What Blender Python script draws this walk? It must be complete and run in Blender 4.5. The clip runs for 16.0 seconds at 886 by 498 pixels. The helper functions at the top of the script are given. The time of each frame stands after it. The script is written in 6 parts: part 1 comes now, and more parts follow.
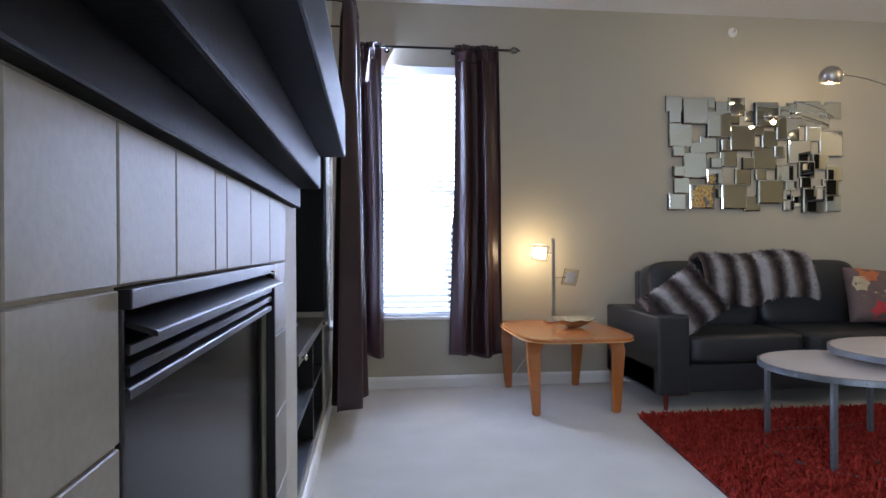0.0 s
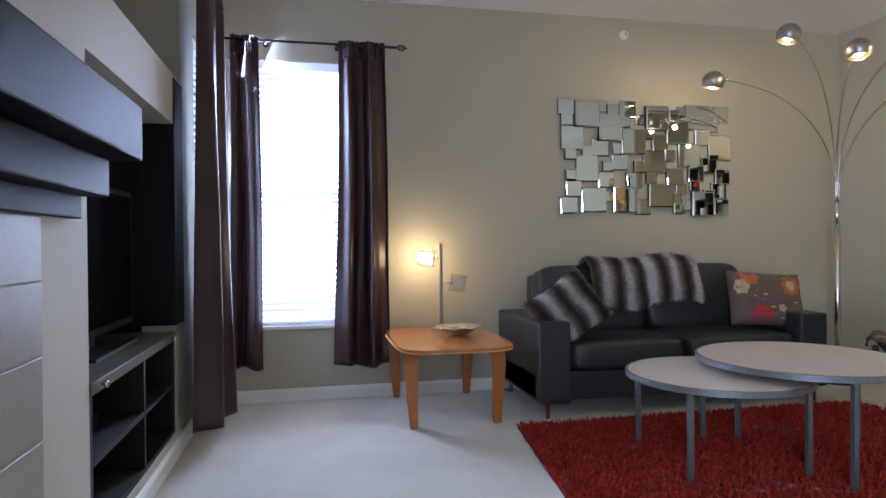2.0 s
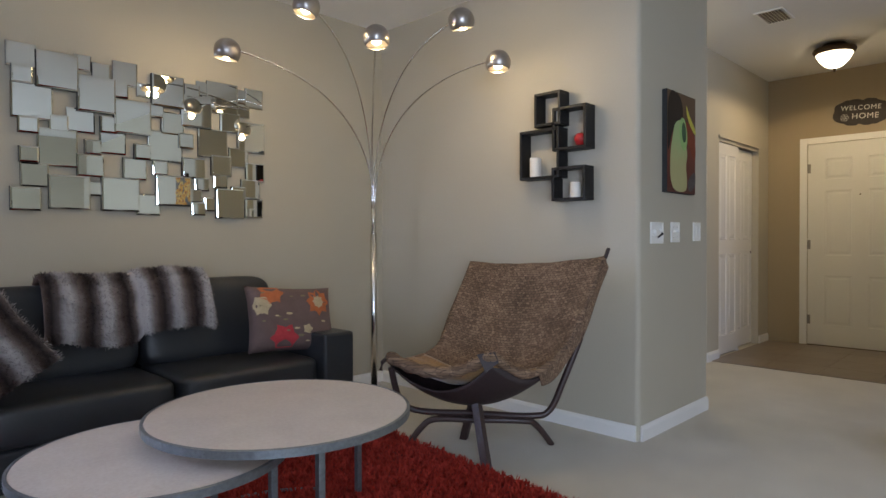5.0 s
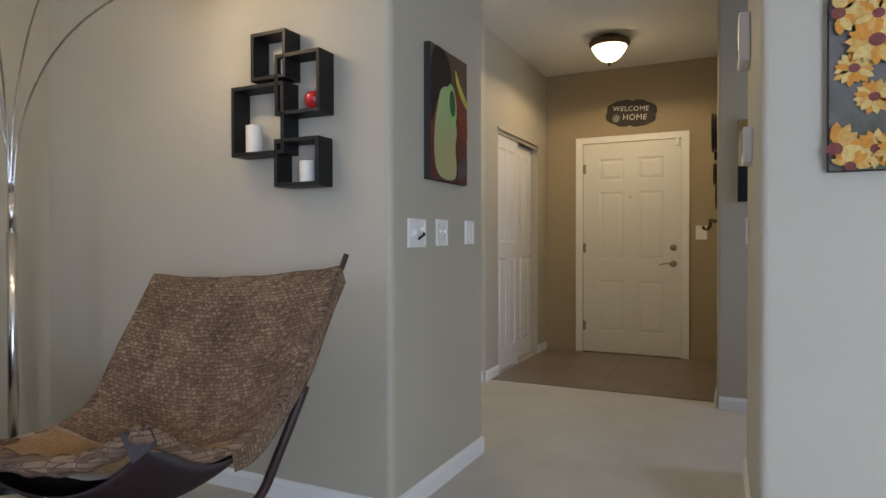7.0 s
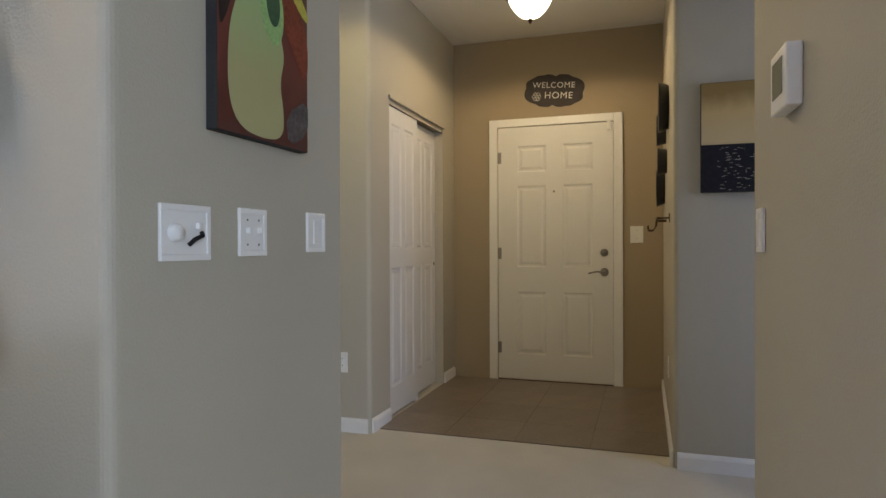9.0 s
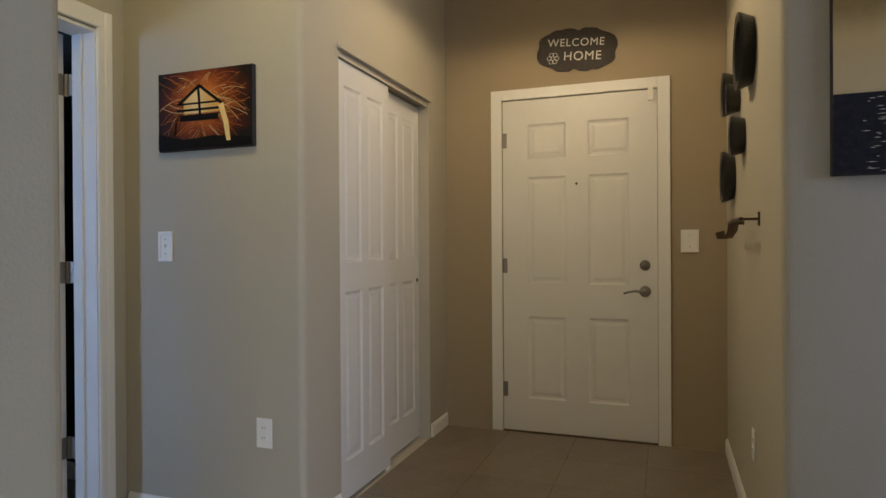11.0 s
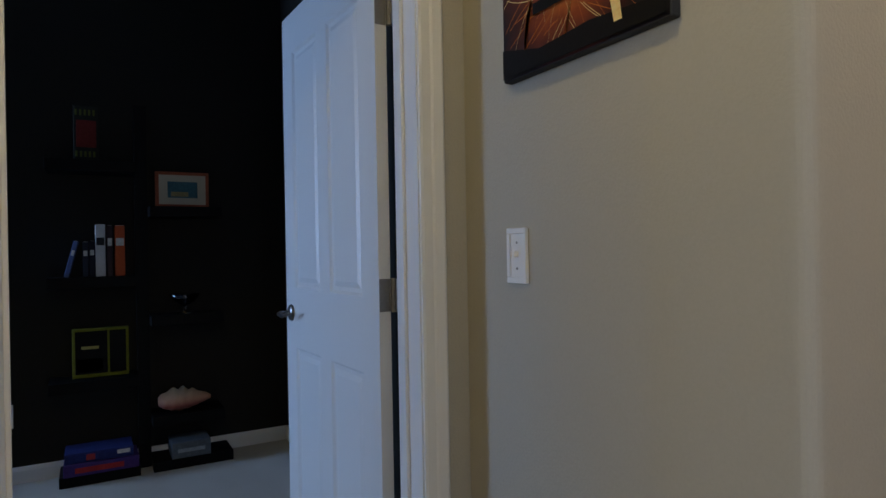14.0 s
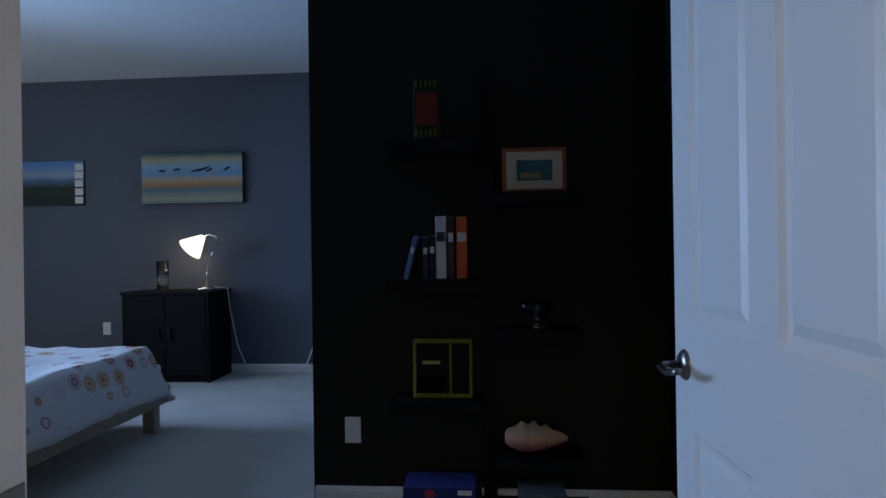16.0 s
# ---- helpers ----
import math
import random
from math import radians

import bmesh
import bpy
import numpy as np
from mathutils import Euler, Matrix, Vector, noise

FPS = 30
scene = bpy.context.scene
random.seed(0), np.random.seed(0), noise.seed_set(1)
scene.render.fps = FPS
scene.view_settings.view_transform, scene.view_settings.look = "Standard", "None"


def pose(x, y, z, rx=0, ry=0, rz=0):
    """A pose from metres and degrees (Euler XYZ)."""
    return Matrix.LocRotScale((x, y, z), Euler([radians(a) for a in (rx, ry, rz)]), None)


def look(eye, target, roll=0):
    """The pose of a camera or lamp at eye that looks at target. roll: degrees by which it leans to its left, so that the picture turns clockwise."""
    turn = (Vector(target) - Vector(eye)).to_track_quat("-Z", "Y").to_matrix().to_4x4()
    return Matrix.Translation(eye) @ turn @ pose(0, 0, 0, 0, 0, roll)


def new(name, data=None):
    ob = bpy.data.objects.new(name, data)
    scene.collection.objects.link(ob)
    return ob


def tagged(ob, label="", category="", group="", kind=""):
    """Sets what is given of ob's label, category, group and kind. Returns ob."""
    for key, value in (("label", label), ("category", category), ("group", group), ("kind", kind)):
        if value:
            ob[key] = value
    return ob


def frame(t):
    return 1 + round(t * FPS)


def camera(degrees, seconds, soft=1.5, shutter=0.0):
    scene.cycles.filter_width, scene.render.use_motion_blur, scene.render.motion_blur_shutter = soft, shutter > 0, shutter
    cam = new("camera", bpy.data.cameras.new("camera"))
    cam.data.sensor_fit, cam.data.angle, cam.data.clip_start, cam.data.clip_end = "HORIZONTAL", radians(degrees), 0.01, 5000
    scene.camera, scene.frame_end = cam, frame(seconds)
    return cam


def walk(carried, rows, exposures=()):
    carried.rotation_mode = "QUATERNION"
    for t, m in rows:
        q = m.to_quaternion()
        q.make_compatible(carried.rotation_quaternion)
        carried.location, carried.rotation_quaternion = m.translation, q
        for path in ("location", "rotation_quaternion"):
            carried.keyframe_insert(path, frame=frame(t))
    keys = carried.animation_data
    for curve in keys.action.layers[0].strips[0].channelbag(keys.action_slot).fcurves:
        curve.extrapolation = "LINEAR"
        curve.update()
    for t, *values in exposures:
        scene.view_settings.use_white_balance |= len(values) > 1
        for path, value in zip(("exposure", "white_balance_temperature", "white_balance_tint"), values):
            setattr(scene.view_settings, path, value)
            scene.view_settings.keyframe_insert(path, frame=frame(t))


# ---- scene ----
cam = camera(71.2, 16.0)
PATH = [
    (0, (0.336, 0.369, 0.975), (0.571, 2.354, 0.969), -0.3),
    (0.5, (0.388, 0.391, 0.984), (0.636, 2.376, 0.975), -0.4),
    (1, (0.492, 0.421, 0.99), (0.761, 2.403, 0.981), -0.4),
    (1.5, (0.627, 0.439, 1.006), (0.944, 2.414, 0.994), -0.5),
    (2, (0.749, 0.465, 1.019), (1.16, 2.422, 1.005), -0.5),
    (2.5, (0.885, 0.523, 1.032), (1.425, 2.448, 1.016), -0.4),
    (3, (1.02, 0.627, 1.045), (1.735, 2.495, 1.025), -0.3),
    (3.5, (1.179, 0.733, 1.054), (2.087, 2.515, 1.033), -0.4),
    (4, (1.39, 0.819, 1.07), (2.485, 2.492, 1.044), -0.3),
    (4.5, (1.592, 0.899, 1.066), (2.854, 2.451, 1.045), -0.2),
    (5, (1.801, 0.995, 1.078), (3.23, 2.394, 1.05), -0.2),
    (7.5, (3.118, 1.419, 1.071), (4.954, 2.212, 1.058), -0.1),
    (8, (3.408, 1.504, 1.066), (5.269, 2.237, 1.058), -0.1),
    (8.5, (3.696, 1.579, 1.071), (5.58, 2.25, 1.065), -0.1),
    (9, (3.997, 1.623, 1.086), (5.899, 2.243, 1.075), -0.2),
    (11.5, (5.456, 1.869, 1.155), (7.315, 2.607, 1.148), -0.5),
    (12, (5.698, 1.954, 1.163), (7.472, 2.878, 1.15), -0.7),
    (12.5, (5.901, 2.067, 1.166), (7.542, 3.211, 1.153), -0.6),
    (13, (6.096, 2.234, 1.153), (7.554, 3.602, 1.165), -0.8),
    (13.5, (6.26, 2.427, 1.165), (7.502, 3.995, 1.166), -1.0),
    (14, (6.399, 2.641, 1.169), (7.387, 4.38, 1.168), -1.0),
    (14.5, (6.508, 2.891, 1.178), (7.211, 4.764, 1.176), -1.1),
    (15, (6.578, 3.15, 1.182), (7.029, 5.099, 1.181), -1.0),
    (15.5, (6.66, 3.424, 1.188), (6.778, 5.42, 1.184), -1.0),
    (16, (6.66, 3.647, 1.183), (6.502, 5.641, 1.184), -0.8),
]
EXPOSURE = [(0.0, 0.0), (7.5, 0.03), (9.0, 0.05), (11.5, -0.05), (12.5, -0.2), (13.5, -0.2), (14.5, -0.3), (15.2, -0.3), (16.0, -0.2)]
walk(cam, [(t, look(eye, target, roll)) for t, eye, target, roll in PATH], EXPOSURE)


# ---- world and lights ----
world = bpy.data.worlds.new("sky")
scene.world = world
world.use_nodes = True
wn = world.node_tree
sky = wn.nodes.new("ShaderNodeTexSky")
sky.sky_type, sky.sun_disc = "NISHITA", False
sky.sun_elevation, sky.sun_rotation = radians(40), radians(150)
wn.links.new(sky.outputs["Color"], wn.nodes["Background"].inputs["Color"])
wn.nodes["Background"].inputs["Strength"].default_value = 0.1


def lamp(name, kind, m, energy, colour, size=0.1, size_y=None, spread=None, spot=None, blend=0.3):
    data = bpy.data.lights.new(name, kind)
    data.energy, data.color = energy, colour
    if kind == "AREA":
        data.shape, data.size, data.size_y = "RECTANGLE", size, size_y or size
        if spread:
            data.spread = radians(spread)
    else:
        data.shadow_soft_size = size
    if spot:
        data.spot_size, data.spot_blend = radians(spot), blend
    ob = new(name, data)
    ob.matrix_world = m
    return ob


WARM, DAY = (1.0, 0.76, 0.46), (0.53, 0.645, 1.0)
# daylight: north and west windows, then three assumed openings out of view
lamp("daylight_north", "AREA", look((0.62, 4.98, 1.5), (1.9, 3.0, 0.9)), 255, DAY, 1.0, 1.8)
lamp("daylight_west", "AREA", look((-0.25, 4.37, 1.45), (1.0, 3.7, 1.2)), 70, DAY, 0.5, 1.8)
# unseen opening south of the fireplace, added for the bluish light on the walls
lamp("daylight_unseen_west", "AREA", look((-0.55, -1.6, 1.3), (2.6, -0.2, 0.95)), 250, (0.61, 0.735, 1.0), 2.0, 2.0)
lamp("daylight_bedroom", "AREA", look((1.16, 7.05, 1.5), (7.1, 4.8, 0.5)), 150, (0.31, 0.53, 1.0), 1.6, 1.6, spread=125)
# fill lamp behind an invented opening, brightens the walls by the side passage
lamp("passage_fill", "AREA", look((6.3, -0.55, 1.5), (6.9, 1.0, 1.2)), 14, DAY, 1.1, 1.3)


# ---- materials ----
def mat(name, colour, rough=0.6, metal=0.0, vary=0.12, scale=6.0, bump=0.15, fine=90.0, spec=0.5, coat=0.0, emit=0.0, glow=None, random_by=0.0, sheen=0.0):
    m = bpy.data.materials.new(name)
    m.use_nodes = True
    n, l = m.node_tree.nodes, m.node_tree.links
    b = n["Principled BSDF"]
    b.inputs["Roughness"].default_value, b.inputs["Metallic"].default_value = rough, metal
    b.inputs["Specular IOR Level"].default_value = spec
    b.inputs["Coat Weight"].default_value = coat
    b.inputs["Sheen Weight"].default_value = sheen
    c = n.new("ShaderNodeTexCoord")
    big, small = n.new("ShaderNodeTexNoise"), n.new("ShaderNodeTexNoise")
    big.inputs["Scale"].default_value, big.inputs["Detail"].default_value = scale, 5
    small.inputs["Scale"].default_value, small.inputs["Detail"].default_value = fine, 3
    l.new(c.outputs["Object"], big.inputs["Vector"]), l.new(c.outputs["Object"], small.inputs["Vector"])
    mix, mix2 = n.new("ShaderNodeMixRGB"), n.new("ShaderNodeMixRGB")
    mix.inputs[1].default_value = (*[v * (1 - vary) for v in colour], 1)
    mix.inputs[2].default_value = (*[min(1, v * (1 + vary)) for v in colour], 1)
    mix2.blend_type, mix2.inputs[0].default_value = "OVERLAY", min(0.5, vary * 1.5)
    l.new(big.outputs["Fac"], mix.inputs[0])
    l.new(mix.outputs[0], mix2.inputs[1]), l.new(small.outputs["Fac"], mix2.inputs[2])
    out = mix2.outputs[0]
    if random_by:
        info, hsv = n.new("ShaderNodeObjectInfo"), n.new("ShaderNodeHueSaturation")
        ramp = n.new("ShaderNodeMapRange")
        ramp.inputs[3].default_value, ramp.inputs[4].default_value = 1 - random_by, 1 + random_by
        l.new(info.outputs["Random"], ramp.inputs[0]), l.new(ramp.outputs[0], hsv.inputs["Value"])
        l.new(out, hsv.inputs["Color"])
        out = hsv.outputs[0]
    l.new(out, b.inputs["Base Color"])
    if bump:
        bp = n.new("ShaderNodeBump")
        bp.inputs["Strength"].default_value, bp.inputs["Distance"].default_value = bump, 0.004
        l.new(small.outputs["Fac"], bp.inputs["Height"]), l.new(bp.outputs[0], b.inputs["Normal"])
    if emit:
        b.inputs["Emission Strength"].default_value = emit
        b.inputs["Emission Color"].default_value = (*(glow or colour), 1)
    return m


WALL = mat("wall_paint", (0.46, 0.424, 0.335), 0.75, vary=0.03, scale=1.5, bump=0.25, fine=160)
WALL_TAN = mat("tan_wall_paint", (0.36, 0.29, 0.19), 0.75, vary=0.03, scale=1.5, bump=0.25, fine=160)
WALL_DARK = mat("dark_wall_paint", (0.018, 0.0155, 0.0115), 0.75, spec=0.2, vary=0.06, scale=1.5, bump=0.2, fine=160)
WALL_BLUE = mat("slate_wall_paint", (0.10, 0.115, 0.14), 0.75, vary=0.03, scale=1.5, bump=0.2, fine=160)
CEIL = mat("ceiling_paint", (0.80, 0.79, 0.76), 0.85, vary=0.02, scale=2, bump=0.5, fine=120)
TRIM = mat("white_trim_paint", (0.80, 0.79, 0.76), 0.4, vary=0.02, scale=3, bump=0.05)
DOOR = mat("white_door_paint", (0.74, 0.73, 0.70), 0.42, vary=0.02, scale=3, bump=0.06)
CARPET = mat("carpet", (0.60, 0.56, 0.475), 0.95, vary=0.16, scale=3.5, bump=1.0, fine=420, sheen=0.3, spec=0.1)
VINYL = mat("vinyl_tile", (0.20, 0.16, 0.125), 0.35, vary=0.25, scale=7, bump=0.1, random_by=0.07)
GROUT = mat("dark_grout", (0.13, 0.105, 0.085), 0.8)
TILE = mat("limestone_tile", (0.26, 0.232, 0.19), 0.45, vary=0.10, scale=9, bump=0.08, random_by=0.03)
TGROUT = mat("tile_grout", (0.40, 0.36, 0.30), 0.9)
BLACKWOOD = mat("black_wood", (0.012, 0.0115, 0.0115), 0.5, spec=0.3, vary=0.3, scale=8, bump=0.1)
MANTEL = mat("charcoal_mantel_paint", (0.005, 0.005, 0.0055), 0.5, spec=0.06, vary=0.25, scale=4, bump=0.1)
EBONY = mat("ebony_veneer", (0.0032, 0.003, 0.003), 0.55, spec=0.12, vary=0.3, scale=8, bump=0.1)
NICHE = mat("black_niche_paint", (0.007, 0.007, 0.008), 0.65, spec=0.2, vary=0.2)
BLACKMETAL = mat("black_metal", (0.013, 0.013, 0.015), 0.35, 0.2, spec=0.3, vary=0.2, bump=0.05)
BLACKGLASS = mat("black_glass", (0.004, 0.004, 0.005), 0.16, vary=0.1, bump=0.0, spec=0.15)
CHROME = mat("brushed_steel", (0.72, 0.70, 0.67), 0.22, 1.0, vary=0.05, bump=0.03)
DOMESTEEL = mat("brushed_dome_steel", (0.42, 0.39, 0.36), 0.34, 1.0, vary=0.1, scale=14, bump=0.04)
NICKEL = mat("satin_nickel", (0.30, 0.28, 0.26), 0.3, 1.0, vary=0.05, bump=0.02)
MIRROR = mat("mirror_glass", (0.72, 0.73, 0.68), 0.02, 1.0, vary=0.0, bump=0.0)
MIRROR_SIDE = mat("dark_mirror_edge", (0.03, 0.03, 0.028), 0.5, vary=0.1, bump=0.0)
WOOD = mat("cherry_veneer", (0.41, 0.135, 0.032), 0.25, vary=0.16, scale=5, bump=0.05, coat=0.3)
WOODEDGE = mat("pale_ply_edge", (0.62, 0.40, 0.17), 0.4, vary=0.15, scale=20)
LEATHER = mat("charcoal_leather", (0.025, 0.027, 0.030), 0.36, spec=0.45, vary=0.2, scale=5, bump=0.35, fine=260)
REDMETAL = mat("copper_red_metal", (0.30, 0.07, 0.05), 0.3, 0.9, vary=0.1)
STONE = mat("travertine_top", (0.60, 0.52, 0.45), 0.28, vary=0.14, scale=7, bump=0.05)
ZINC = mat("zinc_grey_metal", (0.20, 0.22, 0.24), 0.42, 0.8, vary=0.2, scale=20)
RUGBASE = mat("rug_backing", (0.10, 0.012, 0.010), 0.95, vary=0.2)
BLIND = mat("white_blind", (0.86, 0.87, 0.88), 0.5, vary=0.02, bump=0.0)
_n, _l = BLIND.node_tree.nodes, BLIND.node_tree.links
_t, _m = _n.new("ShaderNodeBsdfTranslucent"), _n.new("ShaderNodeMixShader")
_t.inputs["Color"].default_value, _m.inputs[0].default_value = (0.86, 0.87, 0.88, 1), 0.4
_l.new(_n["Principled BSDF"].outputs[0], _m.inputs[1]), _l.new(_t.outputs[0], _m.inputs[2]), _l.new(_m.outputs[0], _n["Material Output"].inputs["Surface"])
PLASTIC = mat("white_plastic", (0.82, 0.81, 0.77), 0.35, vary=0.02, bump=0.0)
HINGE = mat("dull_hinge_steel", (0.30, 0.28, 0.25), 0.45, 0.7, vary=0.1, bump=0.03)
BRONZE = mat("oil_rubbed_bronze", (0.09, 0.055, 0.035), 0.4, 0.8, vary=0.2)


# ---- mesh helpers ----
def box(bm, lo, hi, bev=0.0, seg=2):
    r = bmesh.ops.create_cube(bm, size=1.0)
    vs = r["verts"]
    for v in vs:
        v.co = Vector([lo[i] + (v.co[i] + 0.5) * (hi[i] - lo[i]) for i in range(3)])
    if bev:
        es = list({e for v in vs for e in v.link_edges})
        bmesh.ops.bevel(bm, geom=es, offset=bev, segments=seg, profile=0.6, affect="EDGES")
    return vs


def cyl(bm, p0, p1, r0, r1=None, n=16):
    p0, p1 = Vector(p0), Vector(p1)
    d = p1 - p0
    q = d.to_track_quat("Z", "Y").to_matrix().to_4x4()
    bmesh.ops.create_cone(bm, cap_ends=True, segments=n, radius1=r0, radius2=r0 if r1 is None else r1, depth=d.length,
                          matrix=Matrix.Translation((p0 + p1) / 2) @ q)


def tube(bm, pts, r, n=8):
    pts = [Vector(p) for p in pts]
    rings = []
    for i, p in enumerate(pts):
        d = (pts[min(i + 1, len(pts) - 1)] - pts[max(i - 1, 0)]).normalized()
        side = d.cross(Vector((0, 0, 1)) if abs(d.z) < 0.95 else Vector((1, 0, 0))).normalized()
        up = side.cross(d)
        rr = r(i / (len(pts) - 1)) if callable(r) else r
        rings.append([bm.verts.new(p + rr * (math.cos(a) * side + math.sin(a) * up)) for a in [2 * math.pi * k / n for k in range(n)]])
    for a, b in zip(rings, rings[1:]):
        for k in range(n):
            bm.faces.new((a[k], a[(k + 1) % n], b[(k + 1) % n], b[k]))
    bm.faces.new(rings[0][::-1]), bm.faces.new(rings[-1])


def lathe(bm, profile, n=32, at=(0, 0, 0), m=None):
    rings = []
    m = m or Matrix.Translation(at)
    for r, z in profile:
        rings.append([bm.verts.new(m @ Vector((r * math.cos(2 * math.pi * k / n), r * math.sin(2 * math.pi * k / n), z))) for k in range(n)])
    for a, b in zip(rings, rings[1:]):
        for k in range(n):
            bm.faces.new((a[k], a[(k + 1) % n], b[(k + 1) % n], b[k]))
    bmesh.ops.remove_doubles(bm, verts=[v for ring in rings for v in ring], dist=1e-5)


def prism(bm, poly, z0, z1, rounded=(), r=0.03):
    """A footprint drawn up from z0 to z1; the corners named in rounded are bull-nosed."""
    pts = []
    n = len(poly)
    for i, p in enumerate(poly):
        p = Vector((*p, 0))
        if i in rounded:
            a, b = (Vector((*poly[i - 1], 0)) - p).normalized(), (Vector((*poly[(i + 1) % n], 0)) - p).normalized()
            for k in range(7):
                t = k / 6
                pts.append(p + a * r * (1 - t) ** 2 + b * r * t ** 2)
        else:
            pts.append(p)
    lo = [bm.verts.new((p.x, p.y, z0)) for p in pts]
    hi = [bm.verts.new((p.x, p.y, z1)) for p in pts]
    bm.faces.new(lo[::-1]), bm.faces.new(hi)
    for i in range(len(pts)):
        j = (i + 1) % len(pts)
        bm.faces.new((lo[i], lo[j], hi[j], hi[i]))
    bmesh.ops.recalc_face_normals(bm, faces=bm.faces)


def cushion(bm, c, s, e=0.35, n=28, m=None):
    """A puffed block: half sizes s round the centre c."""
    def f(v, p):
        return math.copysign(abs(v) ** p, v)
    rows = []
    for i in range(n + 1):
        a = -math.pi / 2 + math.pi * i / n
        row = []
        for k in range(n * 2):
            b = math.pi * k / n
            p = Vector((s[0] * f(math.cos(a), e) * f(math.cos(b), e), s[1] * f(math.cos(a), e) * f(math.sin(b), e), s[2] * f(math.sin(a), e)))
            row.append(bm.verts.new((m @ p if m else p) + Vector(c)))
        rows.append(row)
    for a, b in zip(rows, rows[1:]):
        for k in range(2 * n):
            bm.faces.new((a[k], a[(k + 1) % (2 * n)], b[(k + 1) % (2 * n)], b[k]))
    bmesh.ops.remove_doubles(bm, verts=[v for r in rows for v in r], dist=1e-5)


def sheet(bm, f, nu, nv):
    g = [[bm.verts.new(f(i / nu, j / nv)) for j in range(nv + 1)] for i in range(nu + 1)]
    for i in range(nu):
        for j in range(nv):
            bm.faces.new((g[i][j], g[i + 1][j], g[i + 1][j + 1], g[i][j + 1]))


def thing(name, at=(0, 0, 0), rz=0.0, label="", category="", group="", kind=""):
    ob = new(name)
    ob.empty_display_size = 0.1
    ob.matrix_world = pose(*at, 0, 0, rz)
    return tagged(ob, label, category, group, kind)


def part(name, bm, material, parent=None, label="", smooth=False, kind="", thick=0.0, category=""):
    me = bpy.data.meshes.new(name)
    bm.to_mesh(me)
    bm.free()
    me.materials.append(material)
    if smooth:
        for p in me.polygons:
            p.use_smooth = True
    ob = new(name, me)
    if parent:
        ob.parent = parent
    if thick:
        md = ob.modifiers.new("thickness", "SOLIDIFY")
        md.thickness, md.offset = thick, 0
    return tagged(ob, label, category, "", kind)


def slab(name, axis, p0, p1, u0, u1, z0, z1, holes, material, label):
    """A wall between p0 and p1 along its axis, from u0 to u1 and z0 to z1, with openings through it."""
    us = sorted({u0, u1, *[h[0] for h in holes], *[h[1] for h in holes]})
    zs = sorted({z0, z1, *[h[2] for h in holes], *[h[3] for h in holes]})
    solid = {}
    for i in range(len(us) - 1):
        for j in range(len(zs) - 1):
            u, z = (us[i] + us[i + 1]) / 2, (zs[j] + zs[j + 1]) / 2
            solid[i, j] = not any(h[0] < u < h[1] and h[2] < z < h[3] for h in holes)
    bm = bmesh.new()
    cache = {}

    def v(p, u, z):
        key = (p, u, z)
        if key not in cache:
            cache[key] = bm.verts.new((p, u, z) if axis == "x" else (u, p, z))
        return cache[key]
    for (i, j), s in solid.items():
        if not s:
            continue
        a, b, c, d = us[i], us[i + 1], zs[j], zs[j + 1]
        bm.faces.new((v(p0, a, c), v(p0, a, d), v(p0, b, d), v(p0, b, c)))
        bm.faces.new((v(p1, a, c), v(p1, b, c), v(p1, b, d), v(p1, a, d)))
        for di, dj, q in ((-1, 0, ((a, c), (a, d))), (1, 0, ((b, c), (b, d))), (0, -1, ((a, c), (b, c))), (0, 1, ((a, d), (b, d)))):
            if not solid.get((i + di, j + dj), False):
                (ua, za), (ub, zb) = q
                bm.faces.new((v(p0, ua, za), v(p1, ua, za), v(p1, ub, zb), v(p0, ub, zb)))
    bmesh.ops.recalc_face_normals(bm, faces=bm.faces)
    ob = part(name, bm, material, None, label, kind="structure")
    ob["category"] = "wall"
    return ob


def struct(name, bm, material, label, category):
    return part(name, bm, material, None, label, kind="structure", category=category)


def simple_box(name, lo, hi, material, label, category, bev=0.0):
    bm = bmesh.new()
    box(bm, lo, hi, bev)
    return struct(name, bm, material, label, category)


# ---- structure ----
LC, HC, BC = 2.665, 2.745, 2.93
simple_box("floor", (-0.7, -3.2, -0.12), (9.2, 9.8, 0.0), CARPET, "pale beige cut-pile carpet floor", "floor")
simple_box("ceiling_living", (-0.06, -3.0, LC), (4.93, 4.65, LC + 0.35), CEIL, "white textured living room ceiling", "ceiling")
simple_box("ceiling_hall", (4.935, -0.5, HC), (9.1, 4.09, HC + 0.27), CEIL, "white textured hallway ceiling", "ceiling")
simple_box("ceiling_bedroom", (1.1, 4.1, BC), (7.6, 9.7, BC + 0.1), CEIL, "white bedroom ceiling", "ceiling")
slab("wall_north", "y", 4.65, 4.79, -0.70, 4.87, 0, 3.0, [(0.22, 1.02, 0.49, 2.235)], WALL, "olive-beige painted living room wall with a window")
slab("wall_west", "x", -0.06, 0.09, -3.0, 4.65, 0, 3.0,
     [(0.985, 1.885, 0.06, 0.938), (2.49, 3.67, 0.12, 1.615), (-0.2, 3.85, 1.86, 2.55), (-2.6, -0.5, 0.05, 2.2), (4.22, 4.52, 0.49, 2.235)], WALL, "olive-beige painted fireplace wall with niches, a window and an unseen opening")
bm = bmesh.new()
prism(bm, [(4.87, 4.79), (4.87, 2.545), (5.79, 2.545), (5.79, 4.028), (5.67, 4.028), (5.67, 2.665), (4.99, 2.665), (4.99, 4.79)], 0, 3.0, (1, 2))
struct("wall_east", bm, WALL, "olive-beige wall with bull-nosed corners", "wall")
